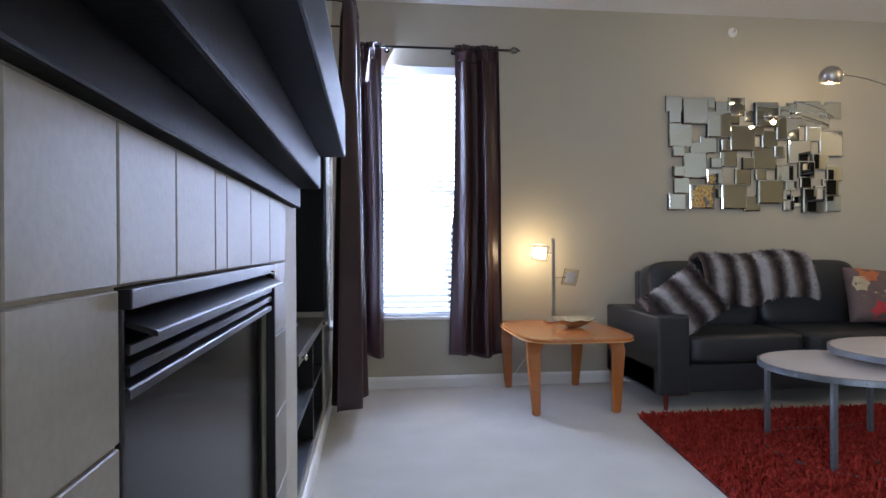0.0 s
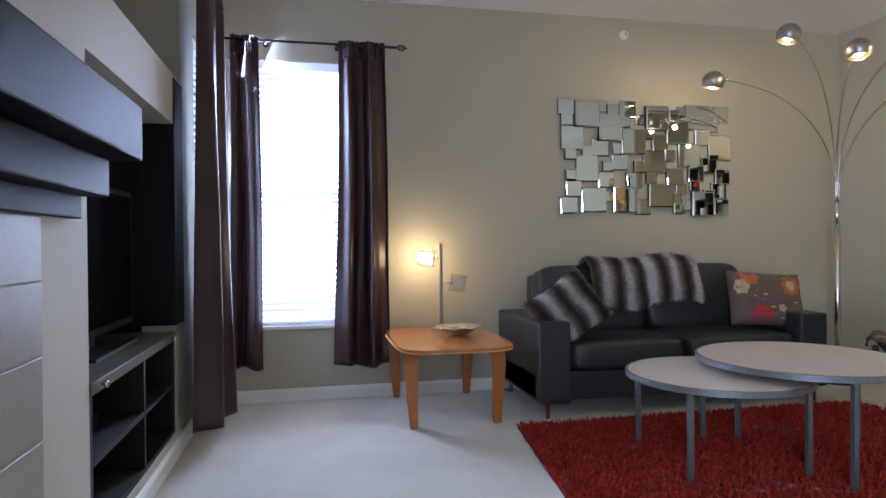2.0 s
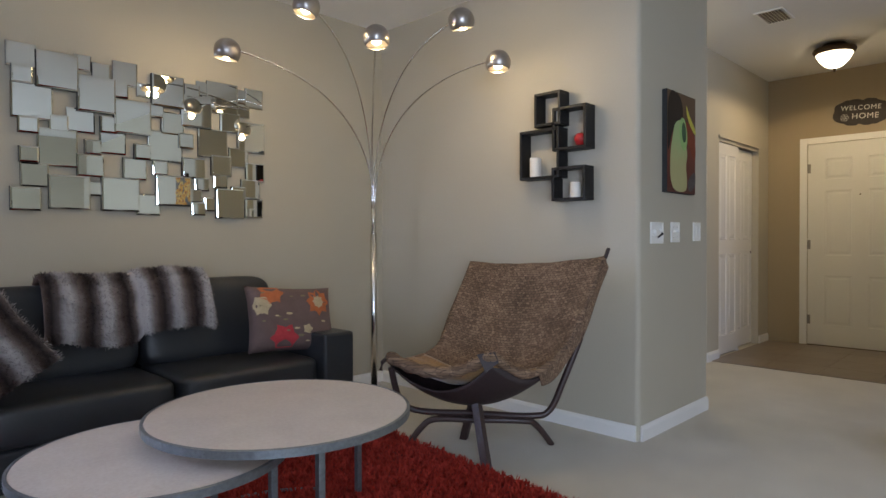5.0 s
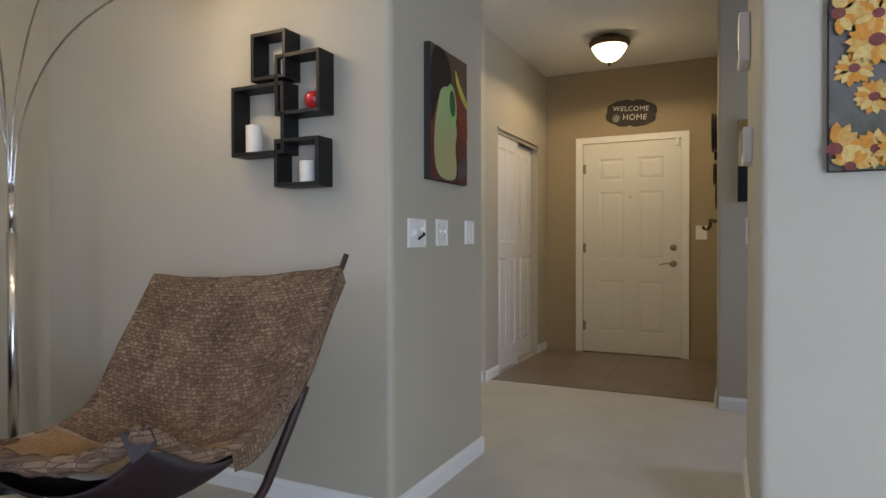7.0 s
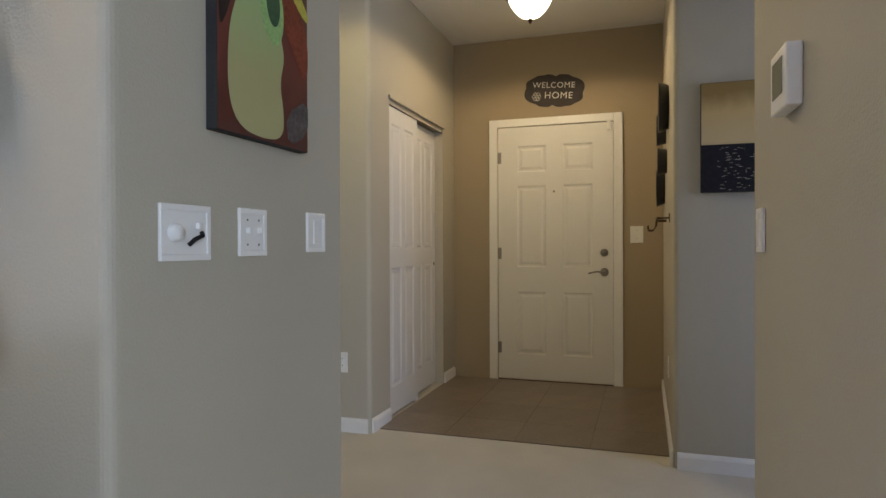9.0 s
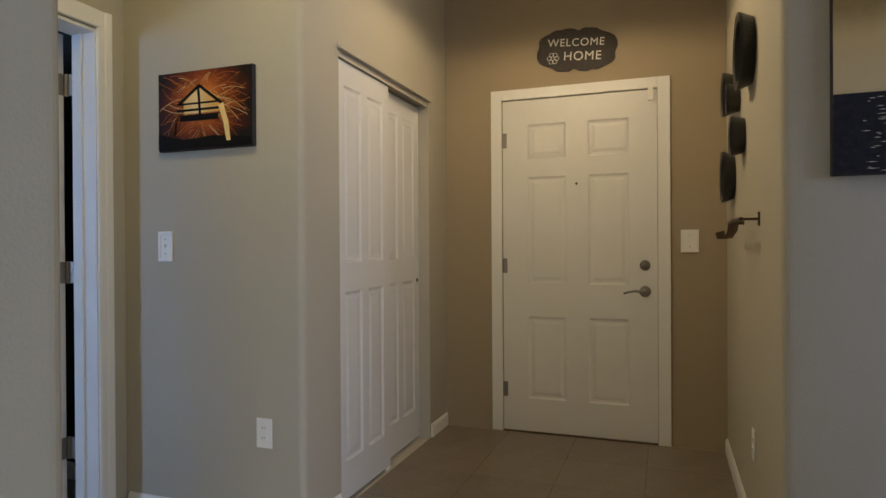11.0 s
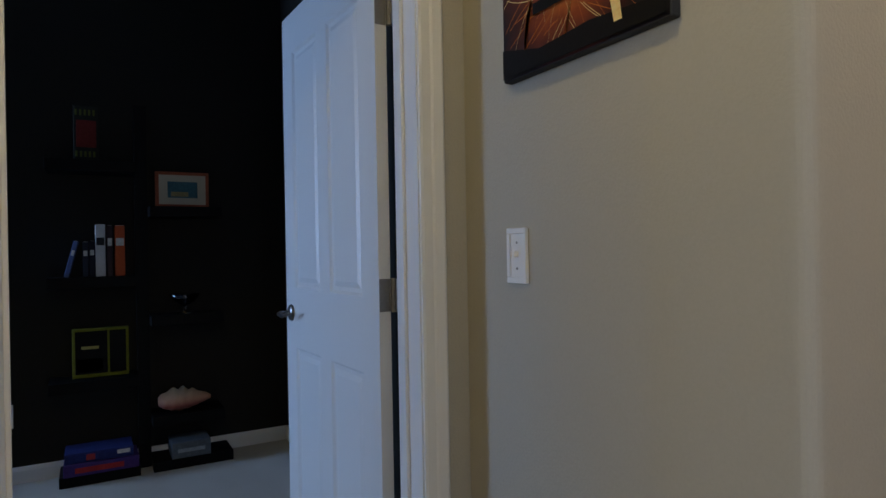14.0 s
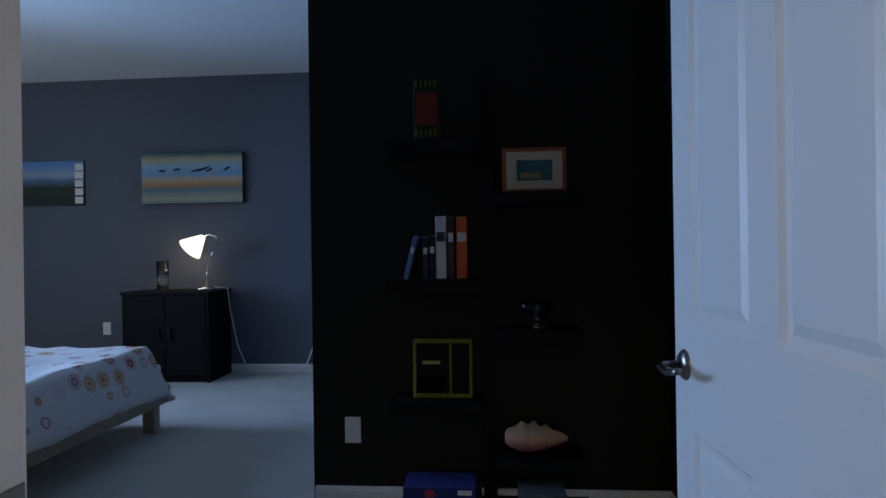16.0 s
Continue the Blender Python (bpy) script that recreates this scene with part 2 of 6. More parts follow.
bm = bmesh.new()
prism(bm, [(4.93, 1.29), (6.01, 1.32), (6.01, 1.20), (5.05, 1.17), (5.05, -3.0), (4.93, -3.0)], 0, 3.0, (0, 1))
struct("wall_thermostat", bm, WALL, "olive-beige wall with bull-nosed corner beside the passage", "wall")
bm = bmesh.new()
prism(bm, [(7.26, 4.028), (7.26, 3.13), (7.55, 3.13), (7.55, 3.25), (7.38, 3.25), (7.38, 4.028)], 0, 3.0, (1,))
struct("wall_closet", bm, WALL, "olive-beige hallway wall with bull-nosed corner", "wall")
simple_box("wall_closet_header", (7.55, 3.13, 2.0), (8.62, 3.25, 3.0), WALL, "beige wall over the closet doors", "wall")
simple_box("wall_closet_side", (8.62, 3.13, 0), (8.92, 3.25, 3.0), WALL, "beige wall beside the closet doors", "wall")
simple_box("wall_closet_back", (7.38, 3.86, 0), (8.92, 3.96, 3.0), WALL, "plain wall at the back of the closet", "wall")
slab("wall_entry", "x", 8.92, 9.06, 1.2, 3.96, 0, 3.0, [(1.848, 2.757, 0.0, 2.037)], WALL_TAN, "darker tan painted wall round the entry door")
bm = bmesh.new()
prism(bm, [(7.19, -0.5), (7.31, -0.5), (7.31, 1.37), (8.92, 1.37), (8.92, 1.49), (7.19, 1.49)], 0, 3.0, (5,))
struct("wall_entry_south", bm, WALL, "olive-beige entry wall with bull-nosed corner", "wall")
# unseen end wall; its hole is added only to let the fill lamp in
slab("wall_passage_end", "y", -0.6, -0.5, 5.05, 7.31, 0, 3.0, [(5.7, 6.9, 0.8, 2.2)], WALL, "plain wall closing the side passage, with an opening added for a fill lamp")
slab("wall_south", "y", -3.14, -3.0, -0.06, 5.05, 0, 3.0, [], WALL, "plain living room wall")
slab("wall_bedroom_door", "y", 4.03, 4.165, 5.08, 7.60, 0, 3.1, [(6.235, 7.132, 0.0, 2.06)], WALL, "olive-beige wall round the open bedroom door")
simple_box("wall_bedroom_right", (7.45, 4.167, 0), (7.60, 6.5, 3.1), WALL_DARK, "dark painted bedroom side wall", "wall")
simple_box("wall_bedroom_dark", (5.812, 6.5, 0), (7.60, 6.62, 3.1), WALL_DARK, "near-black painted accent wall", "wall")
simple_box("wall_bedroom_inner", (5.812, 6.62, 0), (5.93, 9.57, 3.1), WALL_BLUE, "slate blue bedroom wall", "wall")
simple_box("wall_bedroom_far", (1.1, 9.57, 0), (5.93, 9.70, 3.1), WALL_BLUE, "slate blue painted bedroom wall", "wall")
slab("wall_bedroom_west", "x", 1.1, 1.22, 4.79, 9.57, 0, 3.1, [(6.2, 7.9, 0.7, 2.3)], WALL_BLUE, "slate blue bedroom wall with a window opening")
slab("wall_bedroom_south", "y", 4.79, 4.91, 1.22, 5.20, 0, 3.1, [], WALL_BLUE, "slate blue bedroom wall")
simple_box("wall_bedroom_corner", (5.08, 4.167, 0), (5.20, 4.79, 3.1), WALL_BLUE, "slate blue wall beside the bedroom door", "wall")


def baseboard(name, pts):
    for a, b in zip(pts, pts[1:]):
        a, b = Vector((*a, 0)), Vector((*b, 0))
        d = (b - a).normalized()
        nrm = Vector((-d.y, d.x, 0))
        bm = bmesh.new()
        prof = [(0.001, 0.0), (0.014, 0.0), (0.014, 0.062), (0.010, 0.074), (0.005, 0.082), (0.001, 0.083)]
        ra = [bm.verts.new(a + nrm * p + Vector((0, 0, z))) for p, z in prof]
        rb = [bm.verts.new(b + nrm * p + Vector((0, 0, z))) for p, z in prof]
        for k in range(len(prof)):
            j = (k + 1) % len(prof)
            bm.faces.new((ra[k], ra[j], rb[j], rb[k]))
        bm.faces.new(ra[::-1]), bm.faces.new(rb)
        bmesh.ops.recalc_face_normals(bm, faces=bm.faces)
        struct(name, bm, TRIM, "white painted baseboard", "baseboard")


baseboard("baseboard", [(4.87, 4.65), (0.09, 4.65)])
baseboard("baseboard", [(0.09, 4.636), (0.09, 2.33)])
baseboard("baseboard", [(5.79, 4.02), (5.79, 2.56)])
baseboard("baseboard", [(5.775, 2.545), (4.885, 2.545)])
baseboard("baseboard", [(4.87, 2.56), (4.87, 4.636)])
baseboard("baseboard", [(4.93, -2.9), (4.93, 1.275)])
baseboard("baseboard", [(4.945, 1.2905), (6.0, 1.3198)])
baseboard("baseboard", [(7.54, 3.13), (7.275, 3.13)])
baseboard("baseboard", [(7.26, 3.145), (7.26, 4.01)])
baseboard("baseboard", [(8.906, 3.13), (8.63, 3.13)])
baseboard("baseboard", [(8.92, 2.83), (8.92, 3.13)][::-1])
baseboard("baseboard", [(8.92, 1.77), (8.92, 1.49)])
baseboard("baseboard", [(7.205, 1.49), (8.906, 1.49)])
baseboard("baseboard", [(7.19, -0.4), (7.19, 1.475)])
baseboard("baseboard", [(7.45, 6.5), (5.82, 6.5)])
baseboard("baseboard", [(7.45, 4.2), (7.45, 6.49)])
baseboard("baseboard", [(5.80, 9.57), (1.3, 9.57)])
# niche, ledge and firebox liners behind the west wall
def liner(name, y0, y1, z0, z1, depth, material, label, t=0.02):
    bm = bmesh.new()
    x1, x0 = -0.06, -0.06 - depth
    box(bm, (x0 - t, y0 - t, z0 - t), (x0, y1 + t, z1 + t))
    box(bm, (x0, y0 - t, z0 - t), (x1, y0, z1 + t))
    box(bm, (x0, y1, z0 - t), (x1, y1 + t, z1 + t))
    box(bm, (x0, y0, z0 - t), (x1, y1, z0))
    box(bm, (x0, y0, z1), (x1, y1, z1 + t))
    struct(name, bm, material, label, "niche")


liner("wall_niche_liner", 2.49, 3.67, 0.12, 1.615, 0.42, NICHE, "black painted media niche")
liner("wall_ledge_liner", -0.2, 3.85, 1.86, 2.55, 0.25, WALL, "recessed display ledge over the fireplace")
liner("wall_firebox_liner", 0.985, 1.885, 0.06, 0.938, 0.35, NICHE, "black firebox")
bm = bmesh.new()
box(bm, (-0.058, 3.661, 0.64), (0.096, 3.668, 1.612))
box(bm, (0.0915, 3.668, 0.64), (0.0965, 3.86, 1.84))
struct("trim", bm, NICHE, "black painted facing beside the media niche", "trim")


# ---- windows ----
GLOWSKY = bpy.data.materials.new("overcast_daylight")
GLOWSKY.use_nodes = True
_n = GLOWSKY.node_tree.nodes
_n.remove(_n["Principled BSDF"])
_e = _n.new("ShaderNodeEmission")
_e.inputs["Color"].default_value, _e.inputs["Strength"].default_value = (0.80, 0.90, 1.0, 1), 1.25
GLOWSKY.node_tree.links.new(_e.outputs[0], _n["Material Output"].inputs["Surface"])
GLASS = bpy.data.materials.new("clear_glass")
GLASS.use_nodes = True
_b = GLASS.node_tree.nodes["Principled BSDF"]
_b.inputs["Transmission Weight"].default_value, _b.inputs["Roughness"].default_value, _b.inputs["IOR"].default_value = 1.0, 0.01, 1.45


def window(name, m, w, z0, z1, label):
    """A sash window with blinds; m puts x across the wall, y outwards from the inner wall face."""
    root = thing(name, label=label, category="window", kind="structure")
    root.matrix_world = m
    bm = bmesh.new()
    for lo, hi in (((0, 0.075, z0), (0.045, 0.115, z1)), ((w - 0.045, 0.075, z0), (w, 0.115, z1)), ((0.045, 0.075, z1 - 0.05), (w - 0.045, 0.115, z1)),
                   ((0.045, 0.075, z0), (w - 0.045, 0.115, z0 + 0.05)), ((0.045, 0.07, (z0 + z1) / 2 - 0.02), (w - 0.045, 0.11, (z0 + z1) / 2 + 0.02))):
        box(bm, lo, hi, 0.004)
    part("window_frame", bm, PLASTIC, root)
    bm = bmesh.new()
    box(bm, (-0.02, -0.022, z0 - 0.018), (w + 0.02, 0.07, z0 + 0.004), 0.005)
    part("window_sill", bm, TRIM, root)
    for a, b in ((z0 + 0.05, (z0 + z1) / 2 - 0.02), ((z0 + z1) / 2 + 0.02, z1 - 0.05)):
        bm = bmesh.new()
        box(bm, (0.045, 0.093, a), (w - 0.045, 0.097, b))
        part("pane", bm, GLASS, root).visible_shadow = False
    bm = bmesh.new()
    box(bm, (0.006, 0.008, z1 - 0.06), (w - 0.006, 0.062, z1 - 0.004), 0.004)
    part("blind_headrail", bm, BLIND, root)
    me = None
    k = 0
    z = z0 + 0.035
    while z < z1 - 0.07:
        if me is None:
            bm = bmesh.new()
            sheet(bm, lambda u, v: Vector((0.008 + u * (w - 0.016), (v - 0.5) * 0.046, 0.004 * math.sin(v * math.pi) + (v - 0.5) * 0.020)), 1, 4)
            ob = part("blind_slat", bm, BLIND, root, smooth=True, thick=0.0025)
            me = ob.data
        else:
            ob = new("blind_slat", me)
            ob.parent = root
            md = ob.modifiers.new("thickness", "SOLIDIFY")
            md.thickness = 0.0025
        ob.location = (0, 0.036, z)
        z += 0.0435
        k += 1
    bm = bmesh.new()
    box(bm, (0.008, 0.014, z0 + 0.006), (w - 0.008, 0.058, z0 + 0.022), 0.004)
    part("blind_bottom_rail", bm, BLIND, root)
    for x in (0.12, w - 0.12):
        bm = bmesh.new()
        tube(bm, [(x, 0.012, z0 + 0.02), (x, 0.012, z1 - 0.05)], 0.0012, 5)
        part("blind_cord", bm, BLIND, root)
    return root


window("window_1", pose(0.22, 4.65, 0), 0.80, 0.49, 2.235, "white sash window with lowered white slatted blinds")
window("window_2", pose(0.09, 4.22, 0, 0, 0, 90), 0.30, 0.49, 2.235, "narrow white sash window with lowered white blinds")
bm = bmesh.new()
box(bm, (-1.2, 6.4, -0.5), (2.4, 6.42, 3.6))
part("backdrop", bm, GLOWSKY, None, "bright overcast sky outside the window", kind="structure", category="backdrop")
bm = bmesh.new()
box(bm, (-2.2, 3.4, -0.5), (-2.18, 5.6, 3.6))
part("backdrop", bm, GLOWSKY, None, "bright overcast sky outside the window", kind="structure", category="backdrop")

# ---- curtains ----
CURTAIN = mat("plum_satin", (0.040, 0.0185, 0.0205), 0.34, vary=0.15, scale=3, bump=0.12, fine=300, spec=0.4)


def curtain(name, m, w_top, w_bot, z0, z1, folds, amp, seed, label, lean=0.0):
    rnd = random.Random(seed)
    ph = [rnd.uniform(0, 6.28) for _ in range(6)]

    def f(u, v):
        z = z0 + (z1 - z0) * v
        w = w_bot + (w_top - w_bot) * v ** 0.7
        g = max(0.0, (v - 0.93) / 0.07)
        a = amp * (1 - 0.55 * v) * (1 - g * 0.4)
        k = folds * 2 * math.pi
        y = a * math.sin(k * u + ph[0] + 0.5 * math.sin(3 * v + ph[1])) + a * 0.22 * math.sin(2.1 * k * u + ph[2] + v * 2) + a * 0.3 * math.sin(0.6 * k * u + ph[3])
        y += 0.006 * g * math.sin(k * 4 * u)
        x = (u - 0.5) * w + 0.012 * math.sin(5 * v + ph[4]) * (1 - v) + lean * (1 - v)
        return Vector((x, y, z + 0.012 * math.sin(k * u * 0.5 + ph[5]) * (1 - v)))
    bm = bmesh.new()
    sheet(bm, f, 120, 60)
    root = thing(name, label=label, category="curtain")
    root.matrix_world = m
    part("drape", bm, CURTAIN, root, smooth=True, thick=0.003)
    bm = bmesh.new()
    def band(u, v):
        p = f(u, 0.945 + 0.035 * v)
        return p + Vector((0, -0.004 - 0.004 * math.sin(60 * u), 0))
    sheet(bm, band, 90, 4)
    part("heading_tape", bm, CURTAIN, root, smooth=True, thick=0.003)


curtain("curtain", pose(1.075, 4.57, 0), 0.30, 0.38, 0.225, 2.36, 2.3, 0.042, 3, "plum satin curtain panel gathered on a rod beside the window")
curtain("curtain", pose(0.335, 4.57, 0), 0.17, 0.21, 0.235, 2.36, 1.6, 0.034, 5, "plum satin curtain panel gathered in the room corner")
curtain("curtain", pose(0.232, 3.96, 0, 0, 0, 90), 0.52, 0.60, 0.09, 2.44, 2.4, 0.078, 8, "long plum satin curtain panel hanging beside the media niche", lean=0.02)
bm = bmesh.new()
tube(bm, [(0.20, 4.575, 2.335), (1.30, 4.575, 2.335)], 0.008, 10)
rod = part("curtain_rod", bm, BLACKMETAL, None, "slim dark metal curtain rod on the wall", category="curtain rod")
def finial(at, d):
    bm = bmesh.new()
    d = Vector(d)
    q = d.to_track_quat("Z", "Y").to_matrix().to_4x4()
    for k in range(6):
        a = math.pi * k / 3
        tube(bm, [Vector(at) + (q @ Vector((0.020 * math.sin(math.pi * t / 8) * math.cos(a + t * 0.2), 0.020 * math.sin(math.pi * t / 8) * math.sin(a + t * 0.2), 0.075 * t / 8))) for t in range(9)], 0.0025, 5)
    cyl(bm, Vector(at) + d * 0.072, Vector(at) + d * 0.082, 0.006, 0.002, 8)
    return bm
part("finial", finial((1.30, 4.575, 2.335), (1, 0, 0)), BLACKMETAL, rod, "twisted wire cage finial")
for x in (0.46, 0.92):
    bm = bmesh.new()
    tube(bm, [(x, 4.649, 2.33), (x, 4.60, 2.33), (x, 4.575, 2.322)], 0.006, 8)
    cyl(bm, (x, 4.649, 2.33), (x, 4.642, 2.33), 0.018, None, 12)
    part("bracket", bm, BLACKMETAL, rod)
bm = bmesh.new()
tube(bm, [(0.19, 3.70, 2.42), (0.19, 4.60, 2.42)], 0.008, 10)
rod = part("curtain_rod", bm, BLACKMETAL, None, "slim dark metal curtain rod over the side window", category="curtain rod")
for y in (4.02, 4.45):
    bm = bmesh.new()
    tube(bm, [(0.091, y, 2.415), (0.15, y, 2.415), (0.19, y, 2.408)], 0.006, 8)
    part("bracket", bm, BLACKMETAL, rod)

# ---- fireplace ----
fp = thing("fireplace", (0.09, 1.435, 0), label="gas fireplace with black louvres and limestone tile surround", category="fireplace", kind="structure")
bm = bmesh.new()
for lo, hi in (((0.0005, -0.83, 0), (0.006, -0.45, 1.100)), ((0.0005, 0.45, 0), (0.006, 0.705, 1.100)), ((0.0005, -0.45, 0.938), (0.006, 0.45, 1.100)), ((0.0005, -0.45, 0), (0.006, 0.45, 0.06))):
    box(bm, lo, hi)
part("grout_bed", bm, TGROUT, fp)
def tile(y0, y1, z0, z1):
    bm = bmesh.new()
    g = 0.0022
    box(bm, (0.004, y0 + g, z0 + g), (0.012, y1 - g, z1 - g), 0.0015, 1)
    part("tile", bm, TILE, fp)
ys = [0.62, 0.795, 0.981, 1.157, 1.349, 1.427, 1.634, 1.868, 2.14]
for a, b in zip(ys, ys[1:]):
    tile(a - 1.435, b - 1.435, 0.938, 1.098)
zs = [0.0, 0.15, 0.354, 0.552, 0.756, 0.938]
for a, b in zip(zs, zs[1:]):
    tile(0.452, 0.705, a, b)
for a, b in zip([0, 0.38, 0.79], [0.38, 0.79, 0.938]):
    tile(-0.64, -0.452, a, b), tile(-0.815, -0.64, a, b)
# firebox front
bm = bmesh.new()
for lo, hi in (((0.002, -0.449, 0.06), (0.012, -0.440, 0.917)), ((0.002, 0.432, 0.06), (0.022, 0.449, 0.917)), ((0.002, -0.449, 0.917), (0.022, 0.449, 0.937)), ((0.002, -0.44, 0.06), (0.02, 0.432, 0.09))):
    box(bm, lo, hi, 0.002)
part("firebox_frame", bm, BLACKMETAL, fp)
def louvre(z, d, h, lip, name="louvre"):
    """A bent steel blade: sloping top, upright front lip."""
    bm = bmesh.new()
    pts = [(-0.03, z + h), (-0.026, z + h + 0.002), (d - 0.002, z + lip + 0.002), (d, z + lip), (d, z), (d - 0.003, z), (d - 0.004, z + lip - 0.003), (-0.03, z + h - 0.003)]
    a = [bm.verts.new((p, -0.438, q)) for p, q in pts]
    b = [bm.verts.new((p, 0.430, q)) for p, q in pts]
    for k in range(len(pts)):
        j = (k + 1) % len(pts)
        bm.faces.new((a[k], a[j], b[j], b[k]))
    bm.faces.new(a[::-1]), bm.faces.new(b)
    bmesh.ops.recalc_face_normals(bm, faces=bm.faces)
    part(name, bm, BLACKMETAL, fp)
louvre(0.890, 0.042, 0.026, 0.004, "heat_hood")
for z in (0.872, 0.851, 0.829):
    louvre(z, 0.016, 0.018, 0.009)
for z in (0.100, 0.128):
    louvre(z, 0.016, 0.018, 0.009)
bm = bmesh.new()
box(bm, (-0.012, -0.44, 0.15), (-0.008, 0.432, 0.842))
part("glass_front", bm, BLACKGLASS, fp, "dark tinted glass")
bm = bmesh.new()
lathe(bm, [(0.0, 0.008), (0.005, 0.006), (0.006, 0.0)], 12, m=pose(0.024, 0.38, 0.918, 0, 90, 0))
part("screw", bm, CHROME, fp)
# mantel
mt = thing("mantel_shelf", (0.09, 0, 0), label="charcoal painted two-step mantel shelf over the fireplace", category="mantel")
bm = bmesh.new()
box(bm, (0.001, -0.4, 1.100), (0.030, 2.36, 1.163), 0.004)
part("bed_moulding", bm, MANTEL, mt)
bm = bmesh.new()
box(bm, (0.001, -0.4, 1.164), (0.090, 2.40, 1.270), 0.006)
part("lower_step", bm, MANTEL, mt)
bm = bmesh.new()
box(bm, (0.001, -0.4, 1.274), (0.167, 2.45, 1.432), 0.006)
part("upper_step", bm, MANTEL, mt)

# ---- media niche ----
mc = thing("media_cabinet", (0.085, 3.08, 0.121), label="black open media cabinet built into the niche", category="cabinet")
def mbox(name, lo, hi, material=BLACKWOOD, parent=mc, bev=0.002, label=""):
    bm = bmesh.new()
    box(bm, lo, hi, bev)
    return part(name, bm, material, parent, label)
SHELFTOP = mat("brown_grey_top", (0.10, 0.085, 0.065), 0.32, vary=0.25, scale=6)
mbox("top", (-0.55, -0.588, 0.452), (0.012, 0.585, 0.490), SHELFTOP, label="worn brown-grey top")
mbox("side_panel", (-0.54, -0.588, 0.0), (0.002, -0.553, 0.451))
mbox("side_panel", (-0.54, 0.550, 0.0), (0.002, 0.585, 0.451))
mbox("divider", (-0.54, 0.03, 0.022), (0.002, 0.055, 0.451))
mbox("bottom", (-0.54, -0.552, 0.0), (0.002, 0.549, 0.021))
mbox("shelf", (-0.54, -0.552, 0.225), (0.002, 0.029, 0.245))
mbox("shelf", (-0.54, 0.056, 0.225), (0.002, 0.549, 0.245))
for y in (-0.50, 0.48):
    bm = bmesh.new()
    lathe(bm, [(0.0, 0.022), (0.011, 0.019), (0.013, 0.011), (0.006, 0.006), (0.006, 0.0)], 14, m=pose(0.012, y, 0.47, 0, 90, 0))
    part("knob", bm, CHROME, mc, "small brass-coloured knob", smooth=True)
tv = thing("television", (-0.10, 3.10, 0.612), label="black flat-screen television on a stand in the niche", category="television")
for nm, lo, hi, ma in (("bezel", (-0.03, -0.50, 0.06), (0.018, 0.50, 0.66), BLACKWOOD), ("screen", (0.0185, -0.475, 0.09), (0.021, 0.475, 0.635), BLACKGLASS),
                       ("stand", (-0.11, -0.26, 0.0), (0.10, 0.26, 0.014), BLACKMETAL), ("neck", (-0.03, -0.05, 0.014), (0.0, 0.05, 0.07), BLACKMETAL)):
    mbox(nm, lo, hi, ma, tv)
box2 = thing("cable_box", (-0.15, 2.80, 0.367), label="black cable box on the cabinet shelf", category="cable box")
mbox("body", (-0.12, -0.16, 0.0), (0.12, 0.16, 0.045), BLACKMETAL, box2)
mbox("display", (0.1205, -0.05, 0.015), (0.122, 0.05, 0.03), BLACKGLASS, box2)

# ---- sofa ----
sofa = thing("sofa", (2.985, 4.215, 0), label="charcoal leather two-seat sofa with copper-red metal legs", category="sofa")
bm = bmesh.new()
box(bm, (-0.975, -0.36, 0.10), (0.975, 0.40, 0.27), 0.02, 3)
part("base", bm, LEATHER, sofa, smooth=False)
for s in (-1, 1):
    bm = bmesh.new()
    box(bm, (min(s * 0.975, s * 0.775), -0.395, 0.095), (max(s * 0.975, s * 0.775), 0.40, 0.565), 0.022, 4)
    part("armrest", bm, LEATHER, sofa)
    bm = bmesh.new()
    x0, x1 = (-0.772, -0.004) if s < 0 else (0.004, 0.772)
    cushion(bm, ((x0 + x1) / 2, -0.075, 0.355), ((x1 - x0) / 2, 0.315, 0.088), 0.26)
    part("seat_cushion", bm, LEATHER, sofa, smooth=True)
    bm = bmesh.new()
    cushion(bm, ((x0 + x1) / 2, 0.22, 0.63), ((x1 - x0) / 2, 0.12, 0.235), 0.34, m=Matrix.Rotation(radians(-11), 4, "X"))
    part("back_cushion", bm, LEATHER, sofa, smooth=True)
    for y in (-0.35, 0.34):
        bm = bmesh.new()
        a = s * 0.905
        cyl(bm, (a, y, 0.0), (a, y, 0.098), 0.012, 0.017, 8)
        box(bm, (min(a, a - s * 0.14), y - 0.012, 0.084), (max(a, a - s * 0.14), y + 0.012, 0.094), 0.002)
        part("leg", bm, REDMETAL if y < 0 else ZINC, sofa)
bm = bmesh.new()
box(bm, (-0.77, 0.30, 0.27), (0.77, 0.40, 0.80), 0.03, 3)
part("backrest", bm, LEATHER, sofa)

# ---- side table ----
st = thing("side_table", (1.527, 4.13, 0), label="cherry wood side table with rounded corners and angled legs", category="table")
def superrect(a, b, p, n=64):
    out = []
    for k in range(n):
        t = 2 * math.pi * k / n
        out.append((a * math.copysign(abs(math.cos(t)) ** p, math.cos(t)), b * math.copysign(abs(math.sin(t)) ** p, math.sin(t))))
    return out
TA, TB = 0.332, 0.475
bm = bmesh.new()
prism(bm, superrect(TA, TB, 0.42), 0.438, 0.462)
part("tabletop", bm, WOOD, st)
bm = bmesh.new()
prism(bm, superrect(TA + 0.002, TB + 0.002, 0.42), 0.441, 0.446)
part("edge_band", bm, WOODEDGE, st, "pale plywood edge")
